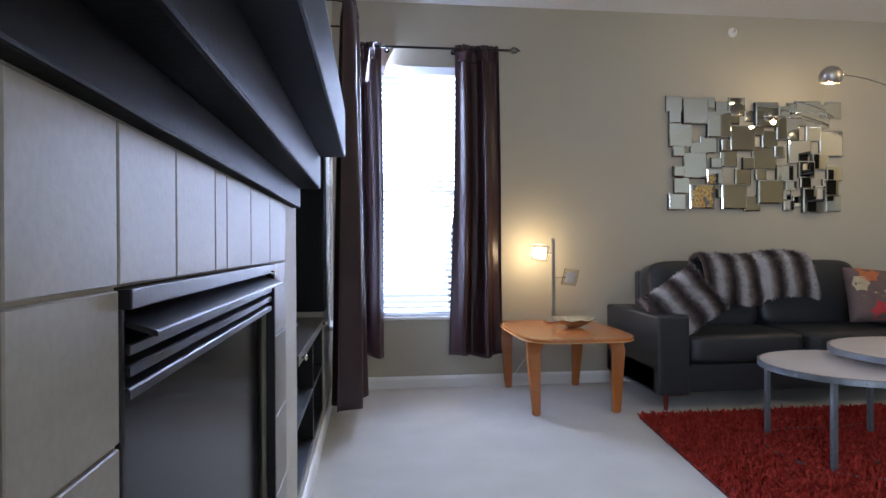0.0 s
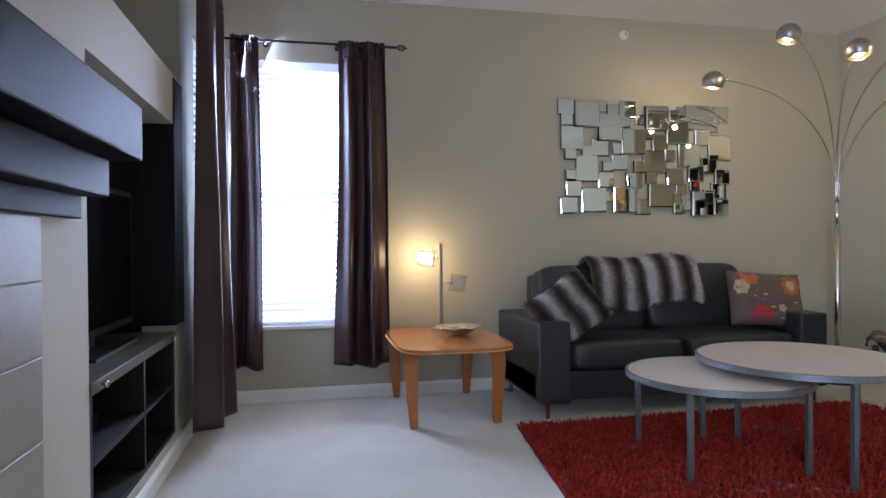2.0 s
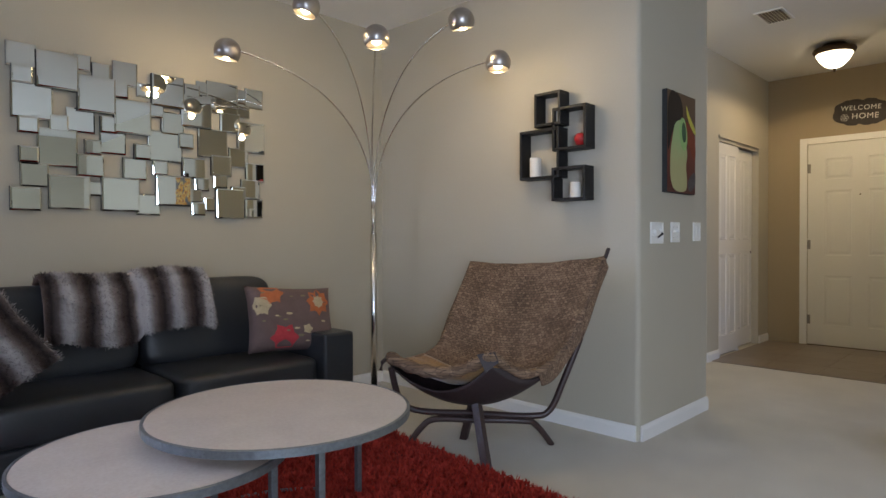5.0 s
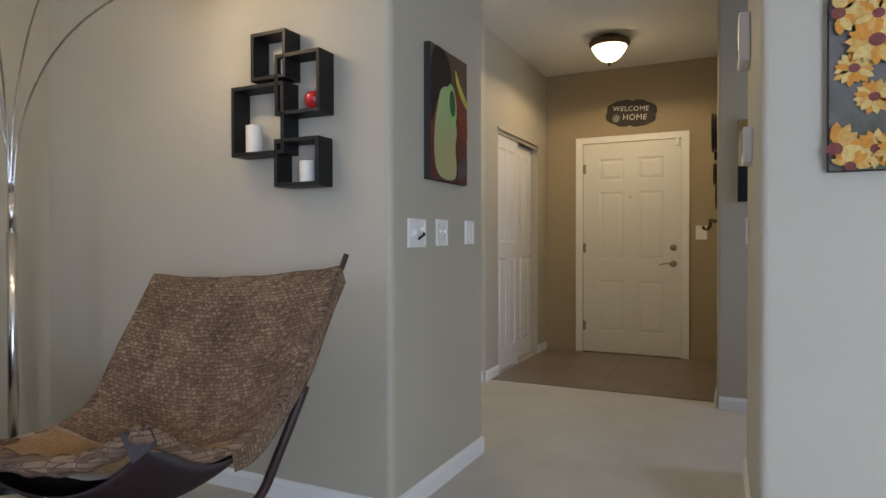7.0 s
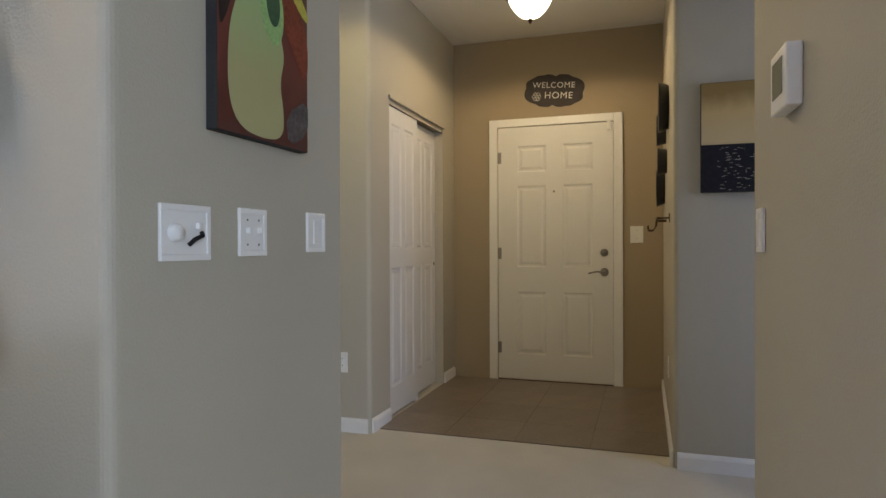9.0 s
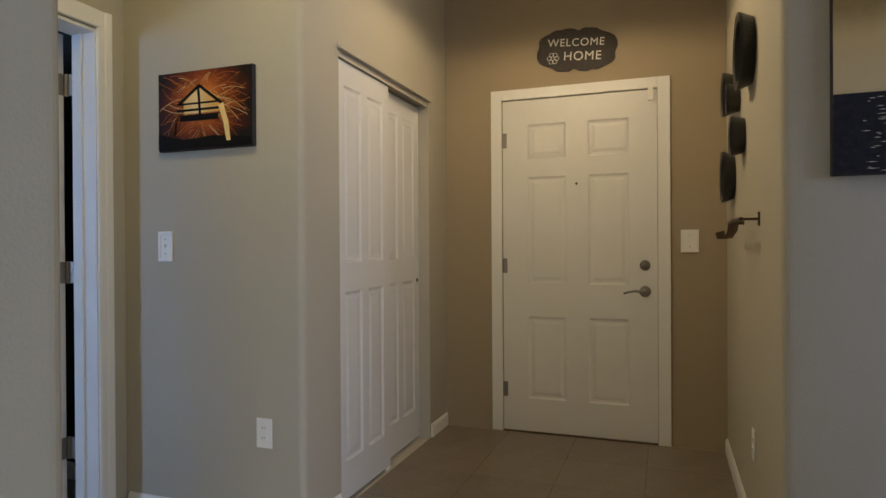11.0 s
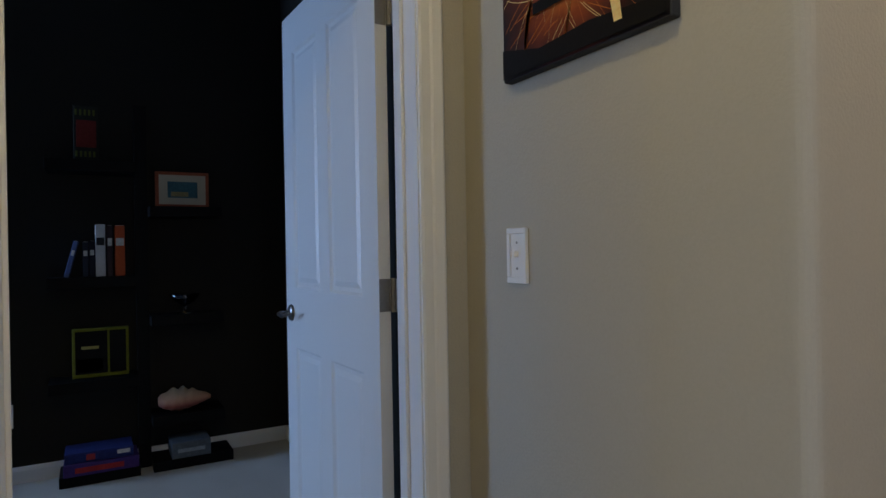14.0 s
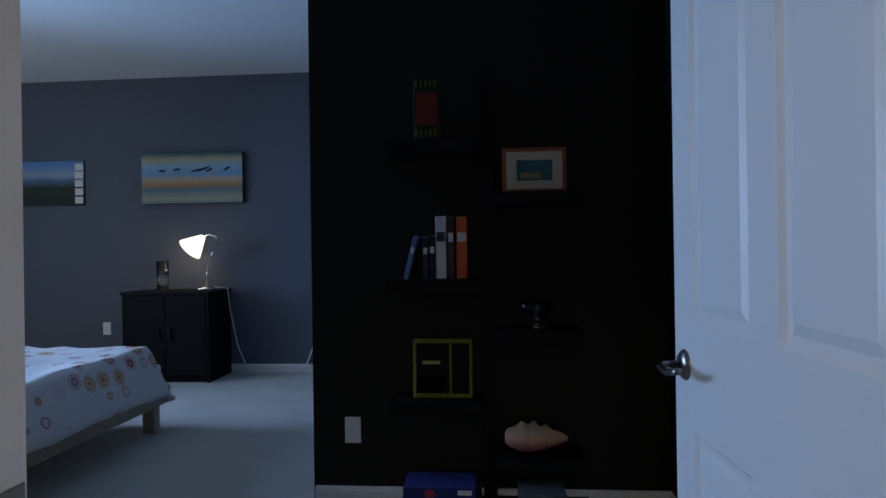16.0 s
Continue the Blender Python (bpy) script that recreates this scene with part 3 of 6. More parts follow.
for sx, sy in ((-1, -1), (1, -1), (-1, 1), (1, 1)):
    bm = bmesh.new()
    yb = 0.28 if sy < 0 else 0.45
    pts = [(0.24, yb, 0.0, 0.022), (0.255, yb - 0.01, 0.36, 0.04), (0.235, yb - 0.03, 0.437, 0.052)]
    rings = []
    for x, y, z, h in pts:
        rings.append([bm.verts.new((sx * x + a * h, sy * y + b * 0.017, z)) for a, b in ((-1, -1), (1, -1), (1, 1), (-1, 1))])
    for a, b in zip(rings, rings[1:]):
        for k in range(4):
            bm.faces.new((a[k], a[(k + 1) % 4], b[(k + 1) % 4], b[k]))
    bm.faces.new(rings[0][::-1]), bm.faces.new(rings[-1])
    bmesh.ops.bevel(bm, geom=list(bm.edges), offset=0.005, segments=2, affect="EDGES")
    part("leg", bm, WOOD, st)

# ---- nesting coffee tables ----
def round_table(x, y, r, h, lr, nlegs, rot, label):
    t = thing("coffee_table", (x, y, 0.022), label=label, category="coffee table", group="nesting coffee tables")
    h -= 0.022
    bm = bmesh.new()
    lathe(bm, [(0, h), (r - 0.012, h), (r - 0.010, h - 0.004), (r - 0.010, h - 0.024), (0, h - 0.024)], 72)
    part("tabletop", bm, STONE, t)
    bm = bmesh.new()
    lathe(bm, [(r - 0.0095, h + 0.001), (r, h - 0.001), (r, h - 0.026), (r - 0.016, h - 0.026), (r - 0.0095, h - 0.022), (r - 0.0095, h + 0.001)], 72)
    part("rim", bm, ZINC, t, "riveted zinc band")
    for k in range(nlegs):
        a = 2 * math.pi * k / nlegs + rot
        c, s = math.cos(a) * lr, math.sin(a) * lr
        bm = bmesh.new()
        box(bm, (c - 0.011, s - 0.011, 0.012), (c + 0.011, s + 0.011, h - 0.025), 0.002)
        part("leg", bm, ZINC, t)
    for k in range(6):
        a = 2 * math.pi * k / 6 + rot + 0.3
        bm = bmesh.new()
        lathe(bm, [(0, 0.004), (0.004, 0.002), (0.005, 0)], 8, m=Matrix.Translation((r * math.cos(a), r * math.sin(a), h - 0.013)) @ Vector((math.cos(a), math.sin(a), 0)).to_track_quat("Z", "Y").to_matrix().to_4x4())
        part("rivet", bm, ZINC, t)
    bm = bmesh.new()
    tube(bm, [(lr * math.cos(rot + 0.4 + 4.6 * k / 40), lr * math.sin(rot + 0.4 + 4.6 * k / 40), 0.0) for k in range(41)], 0.007, 6)
    part("base_ring", bm, ZINC, t)
    return t


round_table(2.555, 2.985, 0.40, 0.425, 0.37, 4, 0.68, "smaller round travertine coffee table with zinc legs on the rug")
round_table(2.965, 2.94, 0.455, 0.485, 0.43, 3, 0.24, "larger round travertine coffee table with zinc legs on the rug")


# ---- rug ----
RA, RB, RC, RD = Vector((1.845, 3.71, 0)), Vector((4.04, 3.70, 0)), Vector((3.93, 2.19, 0)), Vector((1.65, 2.19, 0))
rug = thing("rug", (2.87, 2.95, 0), label="deep red shag rug lying on the carpet", category="rug")
off = Vector((2.87, 2.95, 0))
def rugp(u, v):
    a, b = RD.lerp(RC, u), RA.lerp(RB, u)
    p = a.lerp(b, v) - off
    return p
bm = bmesh.new()
vs = [rugp(0, 0), rugp(1, 0), rugp(1, 1), rugp(0, 1)]
prism(bm, [(v.x, v.y) for v in vs], 0.001, 0.012)
part("backing", bm, RUGBASE, rug)
def tufts(name, count, place, material, parent, seed, length, width, label="", lift=0.5):
    rnd = np.random.default_rng(seed)
    vs, fs = [], []
    for i in range(count):
        p, nrm = place(rnd)
        lean = Vector(rnd.normal(0, lift, 3))
        d = (nrm + lean)
        if d.dot(nrm) < 0.25:
            d = nrm + lean * 0.3
        d = d.normalized() * length * rnd.uniform(0.6, 1.3)
        side = d.cross(Vector(rnd.normal(0, 1, 3))).normalized() * width * rnd.uniform(0.6, 1.2)
        k = len(vs)
        q = p + d * 0.6 + nrm * length * 0.1
        vs += [p - side, p + side, q + side * 0.9, q - side * 0.9, p + d]
        fs += [(k, k + 1, k + 2, k + 3), (k + 3, k + 2, k + 4)]
    me = bpy.data.meshes.new(name)
    me.from_pydata([tuple(v) for v in vs], [], fs)
    me.materials.append(material)
    ob = new(name, me)
    ob.parent = parent
    return tagged(ob, label, "", "", "stuff")


def pile(name, colour_a, colour_b, rough=0.85):
    m = bpy.data.materials.new(name)
    m.use_nodes = True
    n, l = m.node_tree.nodes, m.node_tree.links
    b = n["Principled BSDF"]
    b.inputs["Roughness"].default_value, b.inputs["Specular IOR Level"].default_value = rough, 0.2
    g, mx = n.new("ShaderNodeNewGeometry"), n.new("ShaderNodeMixRGB")
    mx.inputs[1].default_value, mx.inputs[2].default_value = (*colour_a, 1), (*colour_b, 1)
    l.new(g.outputs["Random Per Island"], mx.inputs[0]), l.new(mx.outputs[0], b.inputs["Base Color"])
    return m


REDPILE = pile("red_shag_yarn", (0.24, 0.018, 0.012), (0.46, 0.045, 0.028))
tufts("shag_pile", 44000, lambda r: (rugp(r.uniform(0, 1), r.uniform(0, 1)) + Vector((0, 0, 0.011)), Vector((0, 0, 1))), REDPILE, rug, 1, 0.034, 0.0050, "shaggy red yarn", 1.0)

# ---- mirror panel ----
mir = thing("wall_mirror", (3.165, 4.648, 1.64), label="wide silver wall mirror with stepped square facets above the sofa", category="mirror")
rnd = random.Random(11)
def mirror_tile(cx, cz, w, h, d):
    bm = bmesh.new()
    e = 0.008
    y0 = -d
    lo = [bm.verts.new((cx + sx * w / 2, y0 + 0.004, cz + sz * h / 2)) for sx, sz in ((-1, -1), (1, -1), (1, 1), (-1, 1))]
    hi = [bm.verts.new((cx + sx * (w / 2 - e), y0, cz + sz * (h / 2 - e))) for sx, sz in ((-1, -1), (1, -1), (1, 1), (-1, 1))]
    bk = [bm.verts.new((cx + sx * w / 2, -0.002, cz + sz * h / 2)) for sx, sz in ((-1, -1), (1, -1), (1, 1), (-1, 1))]
    bm.faces.new(hi)
    for k in range(4):
        j = (k + 1) % 4
        bm.faces.new((lo[k], lo[j], hi[j], hi[k])), bm.faces.new((bk[k], bk[j], lo[j], lo[k]))
    bmesh.ops.recalc_face_normals(bm, faces=bm.faces)
    tilt = Matrix.Rotation(radians(rnd.uniform(-0.5, 0.5)), 4, "X") @ Matrix.Rotation(radians(rnd.uniform(-0.6, 0.6)), 4, "Z")
    mid = Vector((cx, y0, cz))
    for v in hi:
        v.co = mid + tilt @ (v.co - mid)
    tile_ob = part("mirror_tile", bm, MIRROR, mir)
    tile_ob.data.materials.append(MIRROR_SIDE)
    for p in tile_ob.data.polygons:
        p.material_index = 1 if abs(p.normal.y) < 0.2 else 0
# facets in three sizes, across and down from the panel's upper corner, in units of 2.5 mm
BIG = ((85, 47), (155, 85), (42, 117), (225, 125), (295, 183), (85, 209), (105, 303), (200, 303), (312, 288), (405, 163), (503, 137), (300, 52), (365, 90), (430, 46), (445, 314))
MIDDLE = ((25, 25), (213, 27), (187, 187), (127, 145), (143, 242), (45, 270), (29, 320), (311, 127), (230, 242), (258, 323), (357, 230), (449, 105), (512, 33), (512, 228), (510, 323), (470, 193), (500, 273), (425, 218))
SMALL = ((132, 19), (165, 32), (25, 65), (200, 67), (252, 57), (355, 42), (383, 30), (477, 33), (483, 71), (275, 100), (35, 167), (87, 157), (35, 228), (148, 201), (178, 148), (245, 201), (283, 235), (378, 268), (360, 297), (369, 329), (399, 317), (152, 292), (423, 257), (467, 285), (340, 165), (395, 65))
for spots, size in ((BIG, 66), (MIDDLE, 45), (SMALL, 30)):
    for i, k in spots:
        w, h = size * 0.00286 * rnd.uniform(0.95, 1.06), size * 0.00268 * rnd.uniform(0.97, 1.10)
        mirror_tile(-0.690 + i * 0.00258, 0.425 - k * 0.00241, w, h, rnd.choice((0.012, 0.018, 0.024, 0.030)) + 0.006 * (size == 66))

# ---- arc floor lamp ----
BULB = mat("glowing_bulb", (1, 0.9, 0.7), 0.5, vary=0, bump=0, emit=14, glow=(1.0, 0.80, 0.50))
fl = thing("floor_lamp", (4.48, 4.28, 0), label="brushed steel five-arm arc floor lamp with dome shades, switched on", category="floor lamp")
bm = bmesh.new()
lathe(bm, [(0, 0.025), (0.13, 0.025), (0.145, 0.018), (0.15, 0.0), (0, 0)], 40)
part("base", bm, BLACKMETAL, fl, "black round base")
bm = bmesh.new()
cyl(bm, (0, 0, 0.025), (0, 0, 1.125), 0.022, None, 20)
part("pole", bm, CHROME, fl, smooth=True)
bm = bmesh.new()
cyl(bm, (0, 0, 1.12), (0, 0, 1.30), 0.017, 0.016, 20)
part("sleeve", bm, CHROME, fl, smooth=True)
# arm tip in the room, the way its dome opens, how the arm arrives
ARMS = [((3.36, 4.12, 2.085), (-0.10, 0.15, -1.0)), ((3.59, 3.72, 2.275), (-0.25, 0.1, -1.0)), ((3.87, 3.50, 2.130), (-0.05, -0.15, -1.0)),
        ((4.24, 3.24, 2.245), (0.25, 0.0, -1.0)), ((4.50, 3.20, 2.070), (-0.1, -0.05, -1.0))]
for i, (tip, aim) in enumerate(ARMS):
    tip = Vector(tip) - Vector((4.48, 4.28, 0))
    flat = Vector((tip.x, tip.y, 0))
    top = tip.z + 0.02
    pts = []
    for k in range(25):
        t = k / 24
        pts.append(flat * (t ** 1.9 * 0.95) + Vector((0, 0, 1.28 + (top - 1.28) * (1 - (1 - t) ** 1.9))) + Vector((0.010 * math.cos(i * 1.25), 0.010 * math.sin(i * 1.25), 0)) * (1 - t))
    bm = bmesh.new()
    tube(bm, pts, 0.0055, 8)
    arm = part("arm", bm, CHROME, fl, smooth=True)
    aim = Vector(aim).normalized()
    m = Matrix.Translation(tip) @ (-aim).to_track_quat("Z", "Y").to_matrix().to_4x4()
    bm = bmesh.new()
    R = 0.070
    prof = [(R * math.sin(a), R * math.cos(a)) for a in [math.pi * 0.68 * k / 14 for k in range(15)]]
    prof += [(r - 0.003 if r > 0.003 else 0, z - 0.003) for r, z in prof[::-1]]
    lathe(bm, [(max(r, 0.0001), z) for r, z in prof], 28, m=m)
    shade = part("shade", bm, DOMESTEEL, fl, "brushed steel dome shade", smooth=True)
    bm = bmesh.new()
    bmesh.ops.create_uvsphere(bm, u_segments=16, v_segments=10, radius=0.027, matrix=m @ Matrix.Translation((0, 0, -0.010)))
    part("bulb", bm, BULB, shade, "glowing warm bulb", smooth=True)
    lamp("arc_lamp_light", "POINT", Matrix.Translation(Vector((4.48, 4.28, 0)) + tip + aim * 0.068), (5, 3, 2, 4, 3.5)[i], WARM, 0.02)
bm = bmesh.new()
tube(bm, [(0.10, 0.05, 0.02), (0.22, 0.2, 0.004), (0.30, 0.36, 0.004), (0.40, 0.415, 0.10)], 0.003, 6)
part("cord", bm, PLASTIC, fl)

# ---- table lamp ----
tl = thing("table_lamp", (1.57, 4.44, 0.4625), label="steel table lamp with two square glass shades, one lit", category="table lamp")
bm = bmesh.new()
box(bm, (-0.06, -0.05, 0.0), (0.06, 0.05, 0.014), 0.003)
part("base", bm, CHROME, tl)
bm = bmesh.new()
box(bm, (-0.011, -0.006, 0.014), (0.011, 0.006, 0.565), 0.002)
part("stem", bm, NICKEL, tl)
FROST = mat("frosted_lit_glass", (1, 0.97, 0.9), 0.4, vary=0, bump=0, emit=9, glow=(1.0, 0.86, 0.62))
FROSTOFF = mat("frosted_glass", (0.66, 0.68, 0.66), 0.3, vary=0.05, bump=0)
for x, z, lit in ((-0.105, 0.47, True), (0.10, 0.305, False)):
    bm = bmesh.new()
    tube(bm, [(0, 0, z), (x * 0.55, -0.02, z), (x * 0.8, -0.035, z)], 0.0035, 8)
    part("arm", bm, CHROME, tl)
    bm = bmesh.new()
    m = pose(x, -0.05, z, 12, 8, -10 if lit else 14)
    vs = box(bm, (-0.056, -0.003, -0.056), (0.056, 0.003, 0.056), 0.002)
    bmesh.ops.transform(bm, matrix=m, verts=bm.verts)
    outer = part("glass_plate", bm, GLASS, tl, "clear glass plate")
    bm = bmesh.new()
    box(bm, (-0.036, -0.012, -0.036), (0.036, -0.005, 0.036), 0.004)
    bmesh.ops.transform(bm, matrix=m, verts=bm.verts)
    part("shade", bm, FROST if lit else FROSTOFF, tl, "glowing frosted square" if lit else "unlit frosted square")
lamp("table_lamp_light", "POINT", pose(1.463, 4.455, 0.935), 5, WARM, 0.04)
bm = bmesh.new()
tube(bm, [(-0.05, 0.05, 0.004), (-0.08, 0.15, -0.012), (-0.14, 0.155, -0.25), (-0.30, 0.13, -0.44), (-0.40, 0.11, -0.457), (-0.44, 0.13, -0.43)], 0.003, 6)
part("cord", bm, PLASTIC, tl)

# ---- bowl ----
BOWLGLASS = mat("silvered_glass", (0.80, 0.80, 0.78), 0.08, 0.9, vary=0.05, bump=0)
bw = thing("bowl", (1.62, 4.18, 0.4625), label="fluted silvered glass bowl on the side table", category="bowl")
bm = bmesh.new()
N = 64
rings = []
for r, z in [(0.0, 0.004), (0.03, 0.0), (0.045, 0.004), (0.09, 0.026), (0.125, 0.050), (0.135, 0.054), (0.128, 0.055), (0.088, 0.032), (0.045, 0.010), (0.0, 0.008)]:
    rings.append([bm.verts.new(((r * (1 + 0.07 * math.cos(8 * 2 * math.pi * k / N) * (r > 0.06))) * math.cos(2 * math.pi * k / N), (r * (1 + 0.07 * math.cos(8 * 2 * math.pi * k / N) * (r > 0.06))) * math.sin(2 * math.pi * k / N), z + (0.006 * math.cos(8 * 2 * math.pi * k / N) if r > 0.06 else 0))) for k in range(N)])
for a, b in zip(rings, rings[1:]):
    for k in range(N):
        bm.faces.new((a[k], a[(k + 1) % N], b[(k + 1) % N], b[k]))
bmesh.ops.remove_doubles(bm, verts=bm.verts, dist=1e-5)
part("body", bm, BOWLGLASS, bw, smooth=True)

# ---- doors ----
def panel_door(root, w, h, rows, cols, t, face, material=DOOR, both=True):
    """A moulded panel door: leaf from x=0 to w, thickness along y from 0 to t; rows are (z0, z1) of the panels, cols (x0, x1)."""
    bm = bmesh.new()
    xs = sorted({0, w, *[c for p in cols for c in p]})
    zs = sorted({0, h, *[c for p in rows for c in p]})
    sides = [(0.0, 1)] + ([(t, -1)] if both else [])
    for y, s in sides:
        for i in range(len(xs) - 1):
            for j in range(len(zs) - 1):
                a, b, c, d = xs[i], xs[i + 1], zs[j], zs[j + 1]
                if (a, b) in cols and (c, d) in rows:
                    loops = []
                    for inset, dep in ((0, 0), (0.010, 0.007), (0.022, 0.008), (0.040, 0.003)):
                        loops.append([bm.verts.new((x, y + s * dep, z)) for x, z in ((a + inset, c + inset), (b - inset, c + inset), (b - inset, d - inset), (a + inset, d - inset))])
                    for p, q in zip(loops, loops[1:]):
                        for k in range(4):
                            bm.faces.new((p[k], p[(k + 1) % 4], q[(k + 1) % 4], q[k]))
                    bm.faces.new(loops[-1])
                else:
                    bm.faces.new([bm.verts.new((x, y, z)) for x, z in ((a, c), (b, c), (b, d), (a, d))])
    bmesh.ops.remove_doubles(bm, verts=bm.verts, dist=1e-6)
    y1 = t
    for (x0, z0), (x1, z1) in (((0, 0), (w, 0)), ((w, 0), (w, h)), ((w, h), (0, h)), ((0, h), (0, 0))):
        bm.faces.new([bm.verts.new(p) for p in ((x0, 0, z0), (x1, 0, z1), (x1, y1, z1), (x0, y1, z0))])
    if not both:
        bm.faces.new([bm.verts.new(p) for p in ((0, t, 0), (w, t, 0), (w, t, h), (0, t, h))])
    bmesh.ops.remove_doubles(bm, verts=bm.verts, dist=1e-6)
    bmesh.ops.recalc_face_normals(bm, faces=bm.faces)
    return part("leaf", bm, material, root)


def hinge(root, at, axis, label="brushed nickel hinge"):
    bm = bmesh.new()
    x, y, z = at
    cyl(bm, (x, y, z - 0.045), (x, y, z + 0.045), 0.007, None, 12)
    if axis == "x":
        box(bm, (x - 0.028, y - 0.001, z - 0.045), (x + 0.028, y + 0.003, z + 0.045), 0.001, 1)
    else:
        box(bm, (x - 0.003, y - 0.028, z - 0.045), (x + 0.001, y + 0.028, z + 0.045), 0.001, 1)
    part("hinge", bm, NICKEL, root, label)


def lever(root, m, label="satin nickel lever handle", flip=1):
    """Handle on a face: m puts z out of the door, x along the lever."""
    bm = bmesh.new()
    lathe(bm, [(0, 0.012), (0.024, 0.010), (0.031, 0.004), (0.032, 0.0)], 24, m=m)
    rose = part("rose", bm, NICKEL, root, label, smooth=True)
    bm = bmesh.new()
    pts = [m @ Vector(p) for p in ((0, 0, 0.008), (0, 0, 0.045), (flip * 0.015, 0.0, 0.055), (flip * 0.05, 0.006, 0.055), (flip * 0.09, -0.002, 0.053), (flip * 0.115, -0.010, 0.050))]
    tube(bm, pts, lambda t: 0.009 - 0.003 * t, 10)
    part("lever", bm, NICKEL, rose, smooth=True)


def casing(name, segs, label):
    bm = bmesh.new()
    for lo, hi in segs:
        box(bm, lo, hi, 0.004)
    struct(name, bm, TRIM, label, "trim")


# entry door, in the tan wall; leaf's own x runs along -y of the place
ed = thing("door_1", label="white six-panel entry door, closed, with lever and deadbolt", category="door", kind="structure")
ed.matrix_world = pose(8.918, 2.754, 0.012, 0, 0, -90)
DW, DH = 0.903, 2.022
cols6 = [(0.155, 0.385), (0.518, 0.748)]
rows6 = [(0.20, 0.70), (0.90, 1.55), (1.66, 1.87)]
panel_door(ed, DW, DH, rows6, cols6, 0.044, 1)
for z in (0.25, 1.01, 1.78):
    hinge(ed, (-0.001, -0.004, z), "x")
lever(ed, pose(0.835, -0.0005, 0.865, 90, 0, 0), flip=-1)
bm = bmesh.new()
lathe(bm, [(0, 0.02), (0.014, 0.018), (0.016, 0.010), (0.028, 0.008), (0.030, 0.0)], 24, m=pose(0.835, -0.0005, 1.015, 90, 0, 0))
part("deadbolt", bm, NICKEL, ed, "satin nickel deadbolt", smooth=True)
bm = bmesh.new()
lathe(bm, [(0, 0.004), (0.006, 0.004), (0.008, 0.0)], 14, m=pose(0.45, -0.0005, 1.50, 90, 0, 0))
part("peephole", bm, BRONZE, ed)
bm = bmesh.new()
box(bm, (0.855, -0.030, 1.955), (0.885, -0.0005, 2.035), 0.003)
part("door_sensor", bm, PLASTIC, ed)
casing("trim", [((8.902, 2.757, 0.0), (8.919, 2.825, 2.10)), ((8.902, 1.780, 0.0), (8.919, 1.848, 2.10)), ((8.902, 1.848, 2.037), (8.919, 2.757, 2.10))], "white door casing round the entry door")
bm = bmesh.new()
box(bm, (8.90, 1.85, 0.001), (9.05, 2.756, 0.011), 0.003)
struct("door_sill", bm, BRONZE, "dark metal door sill", "sill")
simple_box("wall_outside_door", (9.055, 1.7, 0), (9.07, 2.9, 2.3), WALL_TAN, "plain wall behind the entry door", "wall")

# closet bypass doors
for x, y, nm in ((7.552, 3.150, "nearer"), (8.070, 3.196, "further")):
    cd = thing("closet_door", (x, y, 0.015), label="white four-panel sliding closet door" + (" on the front track" if y < 3.17 else " on the rear track"), category="door", group="sliding closet doors")
    w = 0.548
    panel_door(cd, w, 1.955, [(0.17, 0.93), (1.06, 1.85)], [(0.075, 0.245), (0.305, 0.475)], 0.035, 1, both=False)
    if y > 3.17:
        bm = bmesh.new()
        lathe(bm, [(0, 0.004), (0.010, 0.003), (0.012, 0.0)], 16, m=pose(0.515, -0.0005, 0.93, 90, 0, 0))
        part("finger_pull", bm, BRONZE, cd)
bm = bmesh.new()
box(bm, (7.552, 3.137, 1.972), (8.618, 3.146, 2.0))
box(bm, (7.552, 3.146, 1.985), (8.618, 3.245, 2.0))
struct("closet_track", bm, WALL, "metal sliding door track", "track")
bm = bmesh.new()
box(bm, (8.045, 3.145, 0.001), (8.10, 3.24, 0.014), 0.002)
part("floor_guide", bm, PLASTIC, None, "small white closet door floor guide", category="door guide")
bm = bmesh.new()
box(bm, (7.535, 3.115, 2.0), (8.64, 3.1295, 2.022), 0.003)
struct("trim", bm, WALL, "thin painted trim over the closet doors", "trim")

# bedroom door, standing open
bd = thing("door_2", label="white four-panel bedroom door standing open", category="door", kind="structure")
bd.matrix_world = pose(7.126, 4.222, 0.012, 0, 0, 92.6)
panel_door(bd, 0.805, 2.045, [(0.20, 0.80), (1.02, 1.90)], [(0.11, 0.36), (0.45, 0.70)], 0.036, 1)
for z in (0.28, 1.03, 1.83):
    bm = bmesh.new()
    box(bm, (-0.0025, 0.002, z - 0.046), (-0.0002, 0.036, z + 0.046), 0.001, 1)
    cyl(bm, (-0.010, -0.004, z - 0.047), (-0.010, -0.004, z + 0.047), 0.0075, None, 12)
    box(bm, (-0.050, -0.0075, z - 0.046), (-0.010, -0.005, z + 0.046), 0.001, 1)
    for dz in (-0.03, 0.0, 0.03):
        cyl(bm, (-0.0026, 0.014 + 0.006 * (dz == 0), z + dz), (-0.0034, 0.014 + 0.006 * (dz == 0), z + dz), 0.004, None, 8)
    part("hinge", bm, HINGE, bd, "brushed nickel hinge")
lever(bd, pose(0.745, 0.0365, 0.925, -90, 0, 0), "polished nickel lever handle", flip=-1)
lever(bd, pose(0.745, -0.0005, 0.925, 90, 0, 0), "polished nickel lever handle", flip=-1)
bm = bmesh.new()
box(bm, (0.805, 0.008, 0.89), (0.8075, 0.028, 0.96))
part("latch_plate", bm, NICKEL, bd)
